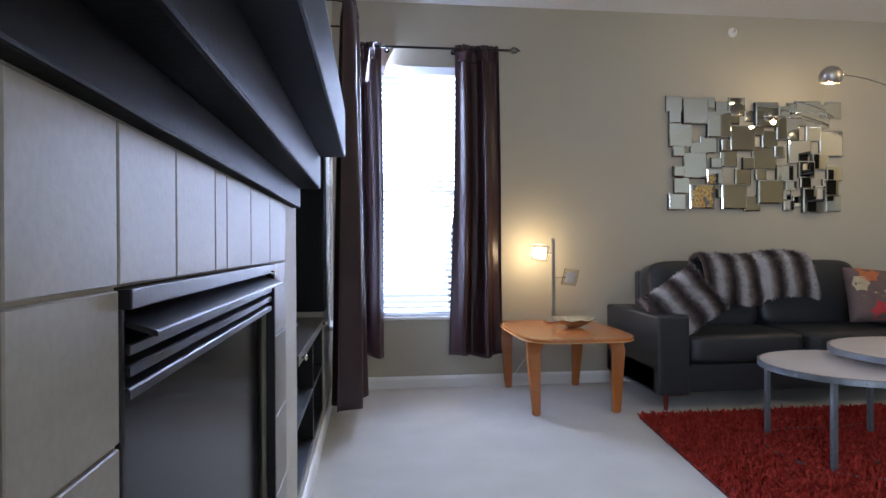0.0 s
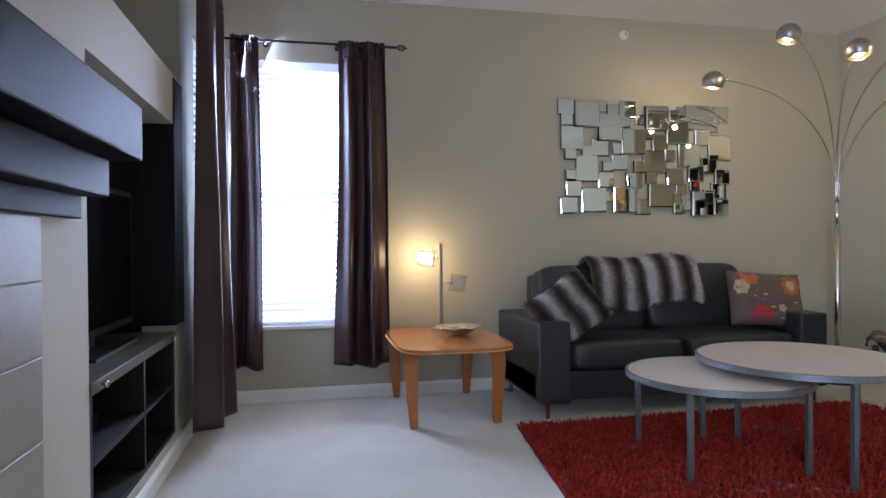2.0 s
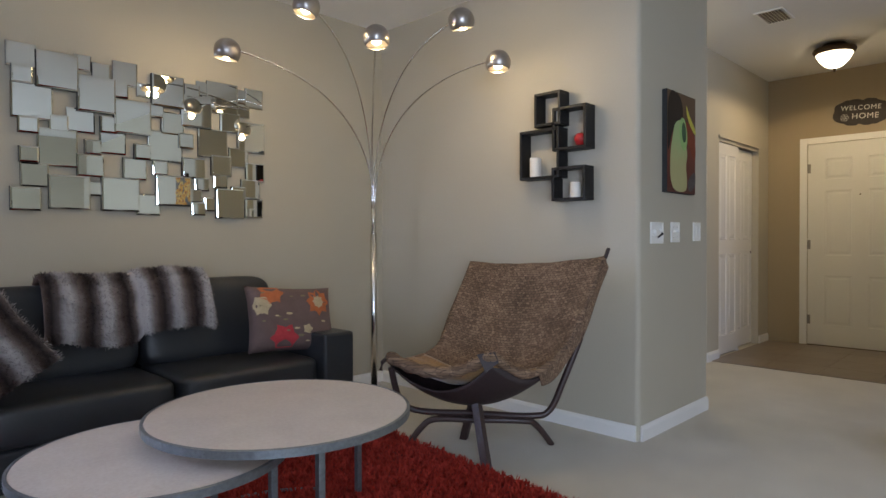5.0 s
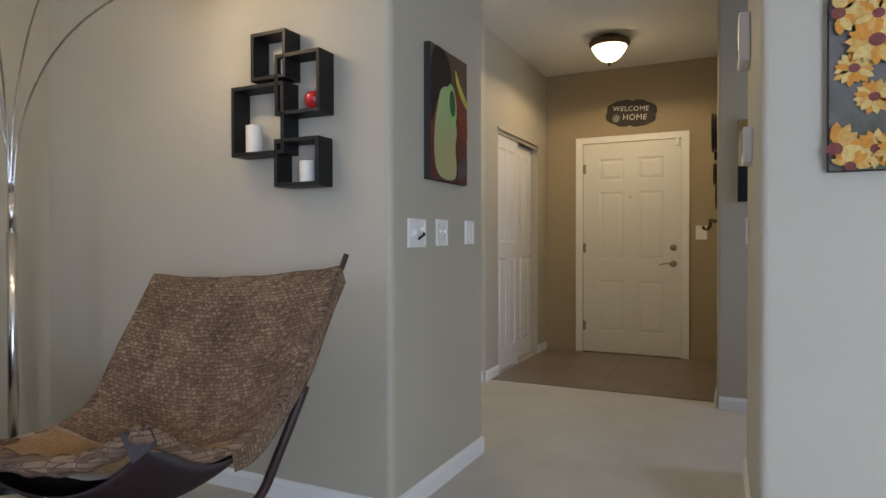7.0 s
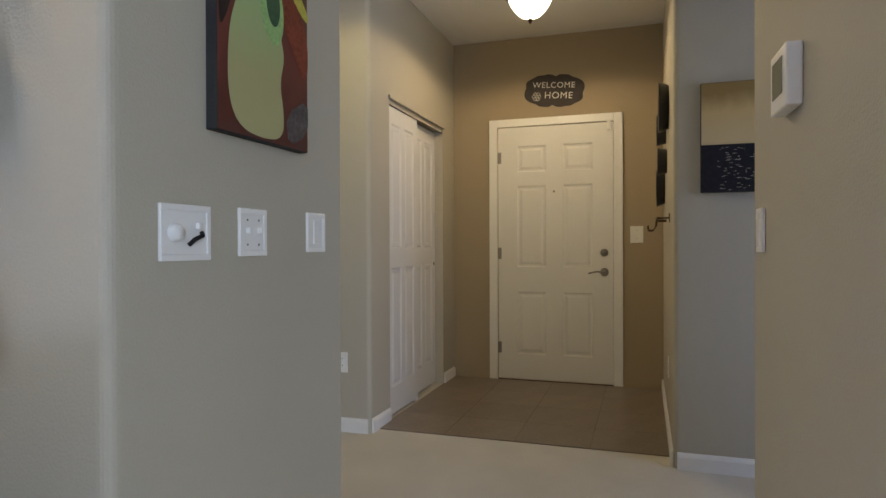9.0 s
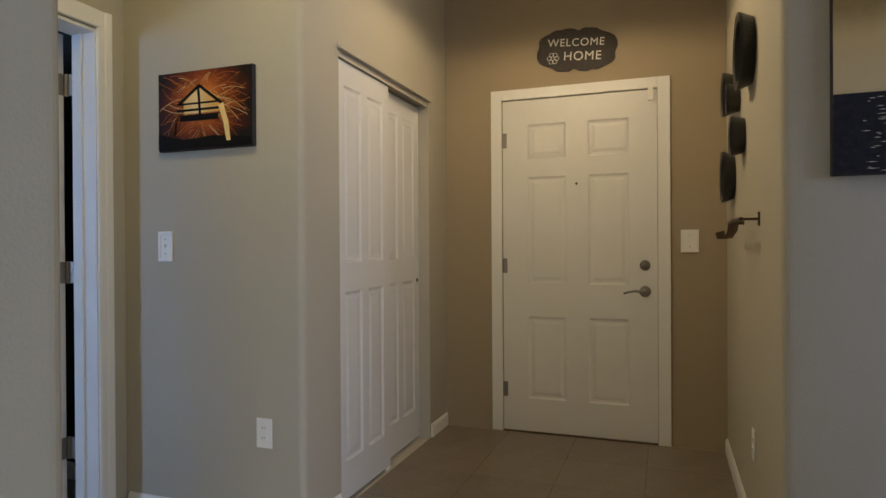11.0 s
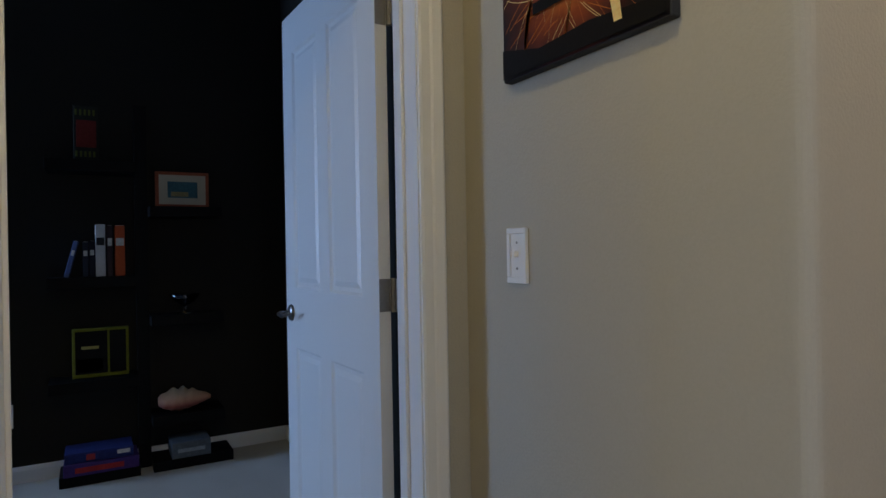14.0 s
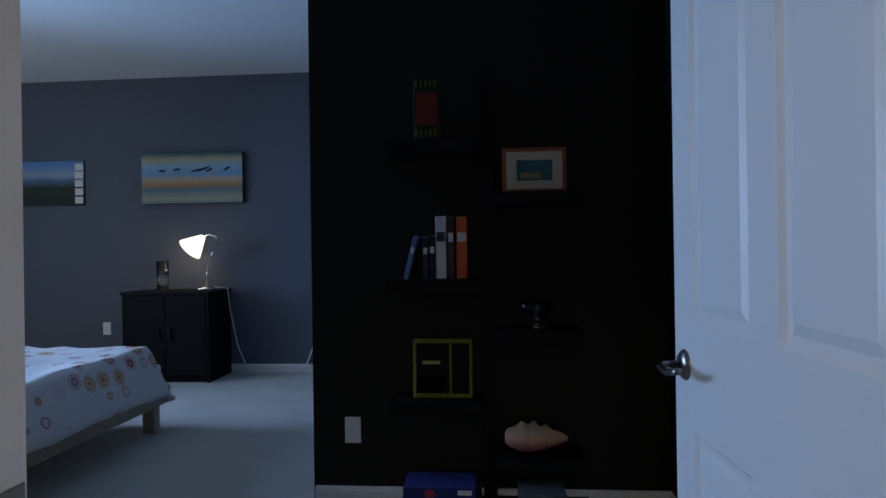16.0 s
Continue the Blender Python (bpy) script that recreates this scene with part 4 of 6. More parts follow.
def profiled(name, x0, x1, y, z0, z1, outer, label):
    """An upright casing board against the wall face y, thicker towards its outer edge."""
    bm = bmesh.new()
    w = x1 - x0
    prof = [(0.0, 0.0), (0.0, 0.008), (0.10, 0.011), (0.45, 0.011), (0.55, 0.015), (0.9, 0.018), (1.0, 0.013), (1.0, 0.0)]
    rows = []
    for z in (z0, z1):
        rows.append([bm.verts.new(((x0 + u * w if outer > 0 else x1 - u * w), y - d, z)) for u, d in prof])
    for k in range(len(prof)):
        j = (k + 1) % len(prof)
        bm.faces.new((rows[0][k], rows[0][j], rows[1][j], rows[1][k]))
    bm.faces.new(rows[0]), bm.faces.new(rows[1][::-1])
    bmesh.ops.recalc_face_normals(bm, faces=bm.faces)
    struct(name, bm, TRIM, label, "trim")


profiled("trim", 7.122, 7.190, 4.029, 0.0, 2.135, 1, "white profiled door casing beside the bedroom door")
profiled("trim", 6.175, 6.244, 4.029, 0.0, 2.135, -1, "white profiled door casing beside the bedroom door")
casing("trim", [((6.244, 4.012, 2.063), (7.122, 4.029, 2.135))], "white door casing over the bedroom door")
bm = bmesh.new()
for lo, hi in (((7.118, 4.031, 0), (7.131, 4.163, 2.058)), ((6.236, 4.031, 0), (6.248, 4.163, 2.058)), ((6.248, 4.031, 2.044), (7.118, 4.163, 2.058)), ((6.248, 4.10, 0), (6.258, 4.112, 2.044)), ((7.108, 4.10, 0), (7.118, 4.112, 2.044))):
    box(bm, lo, hi, 0.002)
struct("door_jamb", bm, TRIM, "white bedroom door jamb with stop", "trim")
bm = bmesh.new()
box(bm, (6.2482, 4.118, 0.875), (6.2505, 4.158, 0.985), 0.001, 1)
box(bm, (6.2505, 4.128, 0.905), (6.2512, 4.145, 0.955))
struct("strike_plate", bm, HINGE, "dull steel strike plate in the door jamb", "strike plate")

# entry ceiling light
OPAL = mat("glowing_opal_glass", (1, 0.95, 0.85), 0.3, vary=0, bump=0, emit=5.5, glow=(1.0, 0.84, 0.58))


def ceiling_light(x, y, power, colour):
    cl = thing("ceiling_light", (x, y, HC), label="frosted glass bowl ceiling light with bronze ring, switched on", category="ceiling light", group="hall ceiling lights")
    bm = bmesh.new()
    lathe(bm, [(0, -0.0005), (0.09, -0.0005), (0.09, -0.03), (0.155, -0.036), (0.165, -0.05), (0.158, -0.068), (0.14, -0.082), (0.12, -0.082), (0, -0.06)], 40)
    part("ring", bm, BRONZE, cl, smooth=True)
    bm = bmesh.new()
    lathe(bm, [(0.138, -0.083), (0.135, -0.095), (0.115, -0.13), (0.092, -0.16), (0.065, -0.185), (0.03, -0.20), (0.0001, -0.205)], 40)
    part("bowl", bm, OPAL, cl, "glowing frosted glass", smooth=True)
    bm = bmesh.new()
    lathe(bm, [(0.0001, -0.203), (0.015, -0.207), (0.017, -0.214), (0.008, -0.222), (0.010, -0.229), (0.0001, -0.238)], 16)
    part("finial", bm, BRONZE, cl, smooth=True)
    lamp("hall_light", "SPOT", pose(x, y, HC - 0.25), power, colour, 0.10, spot=175, blend=0.2)


ceiling_light(7.96, 2.32, 25, WARM)
ceiling_light(6.42, 3.05, 18, (1.0, 0.80, 0.36))


# ---- soft furnishings ----
def with_uv(bm, f, nu, nv):
    uv = bm.loops.layers.uv.verify()
    g = [[bm.verts.new(f(i / nu, j / nv)) for j in range(nv + 1)] for i in range(nu + 1)]
    for i in range(nu):
        for j in range(nv):
            fc = bm.faces.new((g[i][j], g[i + 1][j], g[i + 1][j + 1], g[i][j + 1]))
            for lp, (a, b) in zip(fc.loops, ((i, j), (i + 1, j), (i + 1, j + 1), (i, j + 1))):
                lp[uv].uv = (a / nu, b / nv)


def ramp_mat(name, coord, axis, stops, warp=0.0, wscale=5.0, rough=0.7, repeat=0.0, bump=0.0):
    """Colours in bands along one axis of the object (or of its uv), a little uneven."""
    m = bpy.data.materials.new(name)
    m.use_nodes = True
    n, l = m.node_tree.nodes, m.node_tree.links
    b = n["Principled BSDF"]
    b.inputs["Roughness"].default_value, b.inputs["Specular IOR Level"].default_value = rough, 0.3
    c, sep, nz = n.new("ShaderNodeTexCoord"), n.new("ShaderNodeSeparateXYZ"), n.new("ShaderNodeTexNoise")
    nz.inputs["Scale"].default_value, nz.inputs["Detail"].default_value = wscale, 6
    l.new(c.outputs[coord], sep.inputs[0]), l.new(c.outputs[coord], nz.inputs["Vector"])
    add = n.new("ShaderNodeMath")
    add.operation = "MULTIPLY_ADD"
    add.inputs[1].default_value = warp
    l.new(nz.outputs["Fac"], add.inputs[0]), l.new(sep.outputs[axis], add.inputs[2])
    out = add.outputs[0]
    if repeat:
        d, fr = n.new("ShaderNodeMath"), n.new("ShaderNodeMath")
        d.operation, d.inputs[1].default_value, fr.operation = "DIVIDE", repeat, "FRACT"
        l.new(out, d.inputs[0]), l.new(d.outputs[0], fr.inputs[0])
        out = fr.outputs[0]
    r = n.new("ShaderNodeValToRGB")
    els = r.color_ramp.elements
    while len(els) < len(stops):
        els.new(0.5)
    for e, (p, col) in zip(els, stops):
        e.position, e.color = p, (*col, 1)
    l.new(out, r.inputs[0]), l.new(r.outputs[0], b.inputs["Base Color"])
    if bump:
        bp = n.new("ShaderNodeBump")
        bp.inputs["Strength"].default_value = bump
        l.new(nz.outputs["Fac"], bp.inputs["Height"]), l.new(bp.outputs[0], b.inputs["Normal"])
    return m


FUR = ramp_mat("striped_faux_fur", "Object", 0, [(0.0, (0.09, 0.06, 0.05)), (0.16, (0.035, 0.026, 0.024)), (0.34, (0.15, 0.12, 0.115)), (0.50, (0.46, 0.43, 0.43)), (0.66, (0.52, 0.49, 0.48)), (0.82, (0.26, 0.21, 0.19)), (1.0, (0.09, 0.06, 0.05))], 0.05, 9.0, 0.9, 0.165, 0.4)


def pillow_shape(w, h, th):
    def f(u, v, s):
        a, b = 2 * u - 1, 2 * v - 1
        k = max(0.0, (1 - a ** 4)) ** 0.5 * max(0.0, (1 - b ** 4)) ** 0.5
        pull = 1 - 0.07 * (1 - abs(b) ** 2) * abs(a) ** 3
        pull2 = 1 - 0.07 * (1 - abs(a) ** 2) * abs(b) ** 3
        return Vector((a * w / 2 * pull, s * th / 2 * k * (1 + 0.08 * noise.noise(Vector((a * 2, b * 2, s)))), b * h / 2 * pull2))
    return f


def pillow(name, m, w, h, th, material, label, fur=0):
    root = thing(name, label=label, category="pillow")
    root.matrix_world = m
    f = pillow_shape(w, h, th)
    bm = bmesh.new()
    with_uv(bm, lambda u, v: f(u, v, -1), 28, 28), with_uv(bm, lambda u, v: f(u, v, 1), 28, 28)
    bmesh.ops.remove_doubles(bm, verts=bm.verts, dist=1e-4)
    bmesh.ops.recalc_face_normals(bm, faces=bm.faces)
    part("cover", bm, material, root, smooth=True)
    if fur:
        def place(r):
            u, v, s = r.uniform(0, 1), r.uniform(0, 1), r.choice((-1, -1, 1))
            p = f(u, v, s)
            return p, Vector((p.x * 0.8, s * 0.35, p.z * 0.8)).normalized() if abs(p.y) < th * 0.25 else Vector((0, s, -0.5)).normalized()
        tufts("fur_pile", fur, place, material, root, 5, 0.022, 0.0016, "soft striped pile", 0.5)
    return root


pillow("fur_pillow", pose(2.255, 3.99, 0.615, -24, -31, 8), 0.44, 0.36, 0.15, FUR, "grey and brown striped faux fur pillow on the sofa", 7000)
FLORAL = mat("floral_ground", (0.13, 0.085, 0.075), 0.85, vary=0.25, scale=14, bump=0.3, fine=300)
fpil = pillow("floral_pillow", pose(3.70, 4.065, 0.635, -20, 4, -8), 0.52, 0.38, 0.15, FLORAL, "brown pillow with red and gold flowers on the sofa")
fs = pillow_shape(0.52, 0.38, 0.15)
def blossom(u, v, r, n, material, lab, seed, wob=0.25):
    rr = random.Random(seed)
    bm = bmesh.new()
    c = bm.verts.new(fs(u, v, -1) + Vector((0, -0.0035, 0)))
    ring = []
    for k in range(n * 6):
        a = 2 * math.pi * k / (n * 6)
        q = r * (1 - wob * abs(math.sin(a * n / 2))) * rr.uniform(0.94, 1.05)
        uu, vv = min(0.97, max(0.03, u + q * math.cos(a) / 0.52)), min(0.97, max(0.03, v + q * math.sin(a) / 0.38))
        ring.append(bm.verts.new(fs(uu, vv, -1) + Vector((0, -0.003, 0))))
    for k in range(len(ring)):
        bm.faces.new((c, ring[k], ring[(k + 1) % len(ring)]))
    part("flower", bm, material, fpil, lab)
RED, ORANGE, CREAM, OLIVE = [mat(n, c, 0.85, vary=0.3, scale=30, bump=0.3, fine=300) for n, c in (("red_thread", (0.42, 0.035, 0.045)), ("rust_thread", (0.42, 0.12, 0.04)), ("cream_thread", (0.45, 0.36, 0.22)), ("olive_thread", (0.20, 0.17, 0.09)))]
blossom(0.36, 0.17, 0.085, 6, RED, "red flower", 1), blossom(0.24, 0.86, 0.075, 7, ORANGE, "rust flower", 2), blossom(0.78, 0.72, 0.082, 8, ORANGE, "gold-rust flower", 3)
blossom(0.78, 0.72, 0.040, 8, CREAM, "cream centre", 4), blossom(0.12, 0.66, 0.06, 6, CREAM, "cream flower", 5), blossom(0.62, 0.30, 0.030, 5, CREAM, "cream leaf", 6)
for k in range(16):
    rr = random.Random(40 + k)
    blossom(rr.uniform(0.08, 0.92), rr.uniform(0.1, 0.9), rr.uniform(0.010, 0.022), 2, rr.choice((CREAM, OLIVE, OLIVE)), "small leaf", 60 + k, 0.7)

throw = thing("fur_throw", (2.88, 4.34, 0.86), label="grey and brown striped faux fur throw draped over the sofa back", category="throw blanket")
def drape(u, v):
    x = 0.02 + (u - 0.5) * 0.74 + (0.02 if u > 0.52 else 0)
    prof = [(-0.145, -0.265), (-0.150, -0.20), (-0.125, -0.10), (-0.085, 0.0), (-0.02, 0.045), (0.06, 0.03), (0.115, -0.02), (0.135, -0.12)]
    t = v * (len(prof) - 1)
    i = min(int(t), len(prof) - 2)
    f = t - i
    y, z = [prof[i][k] * (1 - f) + prof[i + 1][k] * f for k in (0, 1)]
    fold = 0.022 * math.exp(-((u - 0.52) / 0.03) ** 2)
    sag = 0.018 * math.sin(u * 9 + 1) * (1 - v) + 0.03 * (u > 0.52) * (1 - v)
    return Vector((x + 0.03 * (1 - v) * (u - 0.2), y - 0.012 + fold * (v < 0.6) + 0.01 * noise.noise(Vector((u * 5, v * 4, 3))), z + sag + 0.008 * noise.noise(Vector((u * 6, v * 5, 0)))))
bm = bmesh.new()
with_uv(bm, drape, 60, 40)
part("blanket", bm, FUR, throw, smooth=True, thick=0.022)
def place_throw(r):
    u, v = r.uniform(0, 1), r.uniform(0, 1)
    p = drape(u, v)
    d = drape(u, min(1, v + 0.02)) - drape(u, max(0, v - 0.02))
    nrm = Vector((0, -d.z, d.y)).normalized()
    if nrm.z < -0.2:
        nrm = -nrm
    return p + nrm * 0.008, (nrm + Vector((0, 0, -0.55))).normalized()
tufts("fur_pile", 14000, place_throw, FUR, throw, 9, 0.024, 0.0016, "soft striped pile", 0.45)

# ---- woven sling chair ----
WEAVE = bpy.data.materials.new("woven_chenille")
WEAVE.use_nodes = True
n, l = WEAVE.node_tree.nodes, WEAVE.node_tree.links
b = n["Principled BSDF"]
b.inputs["Roughness"].default_value, b.inputs["Specular IOR Level"].default_value = 0.9, 0.15
tc, mp, br, nz, mx, bp, nz2, mx2 = [n.new("ShaderNode" + k) for k in ("TexCoord", "Mapping", "TexBrick", "TexNoise", "MixRGB", "Bump", "TexNoise", "MixRGB")]
mp.inputs["Scale"].default_value = (52, 56, 1)
br.inputs["Color1"].default_value, br.inputs["Color2"].default_value, br.inputs["Mortar"].default_value = (0.26, 0.175, 0.11, 1), (0.14, 0.088, 0.056, 1), (0.095, 0.062, 0.044, 1)
br.inputs["Scale"].default_value, br.inputs["Mortar Size"].default_value, br.inputs["Brick Width"].default_value, br.inputs["Row Height"].default_value = 1.0, 0.09, 1.3, 1.0
br.offset, br.inputs["Bias"].default_value = 0.5, 0.0
nz.inputs["Scale"].default_value, nz2.inputs["Scale"].default_value = 5.0, 60.0
wob, wadd = n.new("ShaderNodeTexNoise"), n.new("ShaderNodeVectorMath")
wob.inputs["Scale"].default_value, wob.inputs["Detail"].default_value = 22.0, 4
wsc = n.new("ShaderNodeVectorMath")
wsc.operation, wsc.inputs["Scale"].default_value = "SCALE", 0.022
l.new(tc.outputs["UV"], wob.inputs["Vector"]), l.new(wob.outputs["Color"], wsc.inputs[0])
l.new(tc.outputs["UV"], wadd.inputs[0]), l.new(wsc.outputs[0], wadd.inputs[1])
l.new(wadd.outputs[0], mp.inputs["Vector"]), l.new(mp.outputs[0], br.inputs["Vector"]), l.new(tc.outputs["UV"], nz.inputs["Vector"]), l.new(tc.outputs["UV"], nz2.inputs["Vector"])
mx.blend_type, mx.inputs[0].default_value = "OVERLAY", 0.65
l.new(br.outputs["Color"], mx.inputs[1]), l.new(nz.outputs["Fac"], mx.inputs[2])
mx2.blend_type, mx2.inputs[0].default_value = "OVERLAY", 0.65
l.new(mx.outputs[0], mx2.inputs[1]), l.new(nz2.outputs["Fac"], mx2.inputs[2])
l.new(mx2.outputs[0], b.inputs["Base Color"])
bp.inputs["Strength"].default_value, bp.inputs["Distance"].default_value, bp.invert = 0.8, 0.007, True
l.new(br.outputs["Fac"], bp.inputs["Height"]), l.new(bp.outputs[0], b.inputs["Normal"])
SUEDE = mat("golden_brown_suede", (0.27, 0.145, 0.045), 0.9, vary=0.3, scale=12, bump=0.4, fine=80, sheen=0.3)
HIDE = mat("dark_brown_leather", (0.030, 0.018, 0.017), 0.5, vary=0.3, scale=8, bump=0.2)
CHAIRWOOD = mat("dark_bentwood", (0.045, 0.025, 0.022), 0.4, vary=0.25, scale=10)
ch = thing("lounge_chair", (4.2, 3.05, 0), label="woven brown sling lounge chair on dark bentwood legs", category="chair")
CO = Vector((4.2, 3.05, 0))
EDGES = ([(3.82, 3.36, .50), (4.00, 3.44, .435), (4.25, 3.44, .49), (4.42, 3.46, .72), (4.57, 3.465, .945)],
         [(3.93, 3.11, .44), (4.12, 3.07, .365), (4.34, 3.05, .43), (4.51, 3.05, .68), (4.60, 3.04, .945)],
         [(4.04, 2.89, .545), (4.22, 2.775, .435), (4.41, 2.70, .54), (4.54, 2.65, .76), (4.65, 2.618, .99)])
def spline(pts, t):
    t *= len(pts) - 1
    i = min(int(t), len(pts) - 2)
    f = t - i
    p = [Vector(pts[max(0, min(len(pts) - 1, i + k))]) for k in (-1, 0, 1, 2)]
    return 0.5 * ((2 * p[1]) + (p[2] - p[0]) * f + (2 * p[0] - 5 * p[1] + 4 * p[2] - p[3]) * f * f + (3 * p[1] - p[0] - 3 * p[2] + p[3]) * f ** 3)
def sling(u, v, drop=0.0):
    a, b, c = [spline(e, v) for e in EDGES]
    w = 2 * u - 1
    p = a * (w * (w - 1) / 2) + b * (1 - w * w) + c * (w * (w + 1) / 2)
    return p - CO - Vector((0, 0, drop))
bm = bmesh.new()
with_uv(bm, lambda u, v: sling(u, 0.36 + 0.64 * v) + Vector((0, 0, 0.004 * noise.noise(Vector((u * 7, v * 7, 1))))), 44, 44)
part("back_cover", bm, WEAVE, ch, smooth=True, thick=0.03)
bm = bmesh.new()
with_uv(bm, lambda u, v: sling(u, 0.04 + 0.34 * v) + Vector((0, 0, 0.012 * noise.noise(Vector((u * 6, v * 5, 4))))), 36, 20)
part("seat_pad", bm, SUEDE, ch, "golden brown suede seat", smooth=True, thick=0.035)
for nm, fn in (("front_roll", lambda t: sling(t, 0.03)), ("side_roll", lambda t: sling(0.985, 0.02 + 0.97 * t)), ("side_roll", lambda t: sling(0.015, 0.02 + 0.97 * t))):
    bm = bmesh.new()
    tube(bm, [fn(k / 30) for k in range(31)], lambda t: (0.030 if nm == "front_roll" else 0.017 + 0.012 * max(0.0, 1 - t * 2.2)) + 0.004 * math.sin(t * 40), 10)
    uv = bm.loops.layers.uv.verify()
    for fc in bm.faces:
        for lp in fc.loops:
            lp[uv].uv = (lp.vert.co.x * 1.1 + lp.vert.co.y, lp.vert.co.z * 1.2)
    part(nm, bm, WEAVE, ch, smooth=True)
for side, out in ((1.0, (-0.018, -0.030, -0.052)), (0.0, (-0.012, 0.022, -0.045))):
    bm = bmesh.new()
    with_uv(bm, lambda u, v: sling(side, 0.30 + 0.69 * v) + Vector(out) * (u ** 0.8) * (1 + 0.12 * math.sin(v * 14)) * (1.15 - 0.35 * v), 8, 40)
    for fc in bm.faces:
        for lp in fc.loops:
            q = lp[bm.loops.layers.uv.verify()]
            q.uv = (q.uv[0] * 0.11, q.uv[1])
    part("side_hem", bm, WEAVE, ch, "turned-over woven hem", smooth=True, thick=0.010)
bm = bmesh.new()
def shell(u, v):
    k = math.sin(math.pi * u) ** 0.6
    return sling(u, 0.03 + 0.50 * v, 0.03 + 0.085 * k * math.sin(math.pi * min(1, 0.25 + v * 0.9)))
with_uv(bm, shell, 30, 24)
part("seat_shell", bm, HIDE, ch, "dark brown leather sling", smooth=True, thick=0.008)
bm = bmesh.new()
q = [Vector(p) - CO for p in ((4.005, 2.93, 0.535), (4.055, 2.86, 0.55), (4.065, 2.845, 0.50), (4.01, 2.88, 0.455))]
bm.faces.new([bm.verts.new(p) for p in q])
part("corner_flap", bm, HIDE, ch, thick=0.014)
bm = bmesh.new()
tube(bm, [sling(1, 0.985), sling(1, 1.0) + Vector((0.01, -0.012, 0.045))], 0.010, 8)
part("corner_pocket", bm, HIDE, ch)
bm = bmesh.new()
tube(bm, [sling(0, 0.03), sling(0, 0.0) + Vector((-0.03, 0.01, -0.03)), sling(0, 0.0) + Vector((-0.04, 0.01, -0.07))], 0.011, 8)
part("corner_pocket", bm, HIDE, ch)
def bent(name, pts, w):
    pts = [Vector(p) - CO for p in pts]
    fine = [spline(pts, k / 40) for k in range(41)]
    bm = bmesh.new()
    tube(bm, fine, w, 8)
    part(name, bm, CHAIRWOOD, ch, smooth=True)
bent("frame_rail", [(3.90, 3.43, .42), (3.945, 3.42, .26), (4.02, 3.36, .185), (4.20, 3.12, .18), (4.36, 2.88, .18), (4.43, 2.81, .21), (4.48, 2.76, .36), (4.545, 2.70, .58)], 0.017)
bent("leg", [(3.99, 3.40, .0), (4.035, 3.34, .10), (4.08, 3.28, .143), (4.20, 3.12, .145), (4.36, 2.93, .145), (4.42, 2.89, .12), (4.52, 2.86, .0)], 0.017)
for nm, a, bb in (("leg", (4.10, 3.02, .285), (3.995, 2.86, 0.0)), ("leg", (4.22, 3.14, .26), (4.27, 3.26, 0.0))):
    bm = bmesh.new()
    a, bb = Vector(a) - CO, Vector(bb) - CO
    tube(bm, [a, a.lerp(bb, 0.5), bb], 0.027, 4)
    part(nm, bm, CHAIRWOOD, ch)

# ---- cube shelf on the east wall ----
cs = thing("wall_shelf", (4.869, 3.02, 1.60), label="black interlocking cube wall shelf holding candles and a red apple", category="shelf")
for y0, y1, z0, z1 in ((2.975, 3.155, 1.735, 1.93), (2.808, 3.03, 1.585, 1.83), (2.985, 3.262, 1.433, 1.722), (2.815, 3.035, 1.300, 1.492)):
    bm = bmesh.new()
    t = 0.016
    y0, y1, z0, z1 = y0 - 3.02, y1 - 3.02, z0 - 1.60, z1 - 1.60
    for lo, hi in (((y0, z0), (y1, z0 + t)), ((y0, z1 - t), (y1, z1)), ((y0, z0 + t), (y0 + t, z1 - t)), ((y1 - t, z0 + t), (y1, z1 - t))):
        box(bm, (-0.096, lo[0], lo[1]), (0.0, hi[0], hi[1]), 0.0015, 1)
    part("cube_frame", bm, BLACKWOOD, cs)
WAX = mat("white_wax", (0.78, 0.74, 0.66), 0.5, vary=0.04, bump=0.02)
WICK = mat("wick", (0.03, 0.03, 0.03), 0.9)
def candle(y, z, r, h, x=4.815):
    c = thing("candle", (x, y, z), label="white pillar candle on the wall shelf", category="candle", group="pillar candles")
    bm = bmesh.new()
    lathe(bm, [(0, 0), (r, 0), (r, h - 0.003), (r - 0.004, h), (r * 0.5, h - 0.004), (0, h - 0.005)], 24)
    part("wax", bm, WAX, c, smooth=False)
    bm = bmesh.new()
    cyl(bm, (0, 0, h - 0.006), (0.001, 0, h + 0.007), 0.001, None, 5)
    part("wick", bm, WICK, c)
candle(3.175, 1.4495, 0.034, 0.115), candle(2.90, 1.3165, 0.031, 0.085)
candle(3.03, 1.7515, 0.026, 0.07)
APPLE = mat("red_apple_skin", (0.45, 0.018, 0.02), 0.3, vary=0.3, scale=25, bump=0.03, coat=0.3)
ap = thing("apple", (4.815, 2.865, 1.6015), label="red apple ornament on the wall shelf", category="apple")
bm = bmesh.new()
lathe(bm, [(0.0, 0.006), (0.012, 0.0), (0.026, 0.008), (0.037, 0.034), (0.036, 0.054), (0.024, 0.069), (0.010, 0.070), (0.0, 0.060)], 24)
part("body", bm, APPLE, ap, smooth=True)
bm = bmesh.new()
tube(bm, [(0, 0, 0.06), (0.004, 0, 0.075), (0.009, 0, 0.083)], 0.0015, 6)
part("stem", bm, BRONZE, ap)

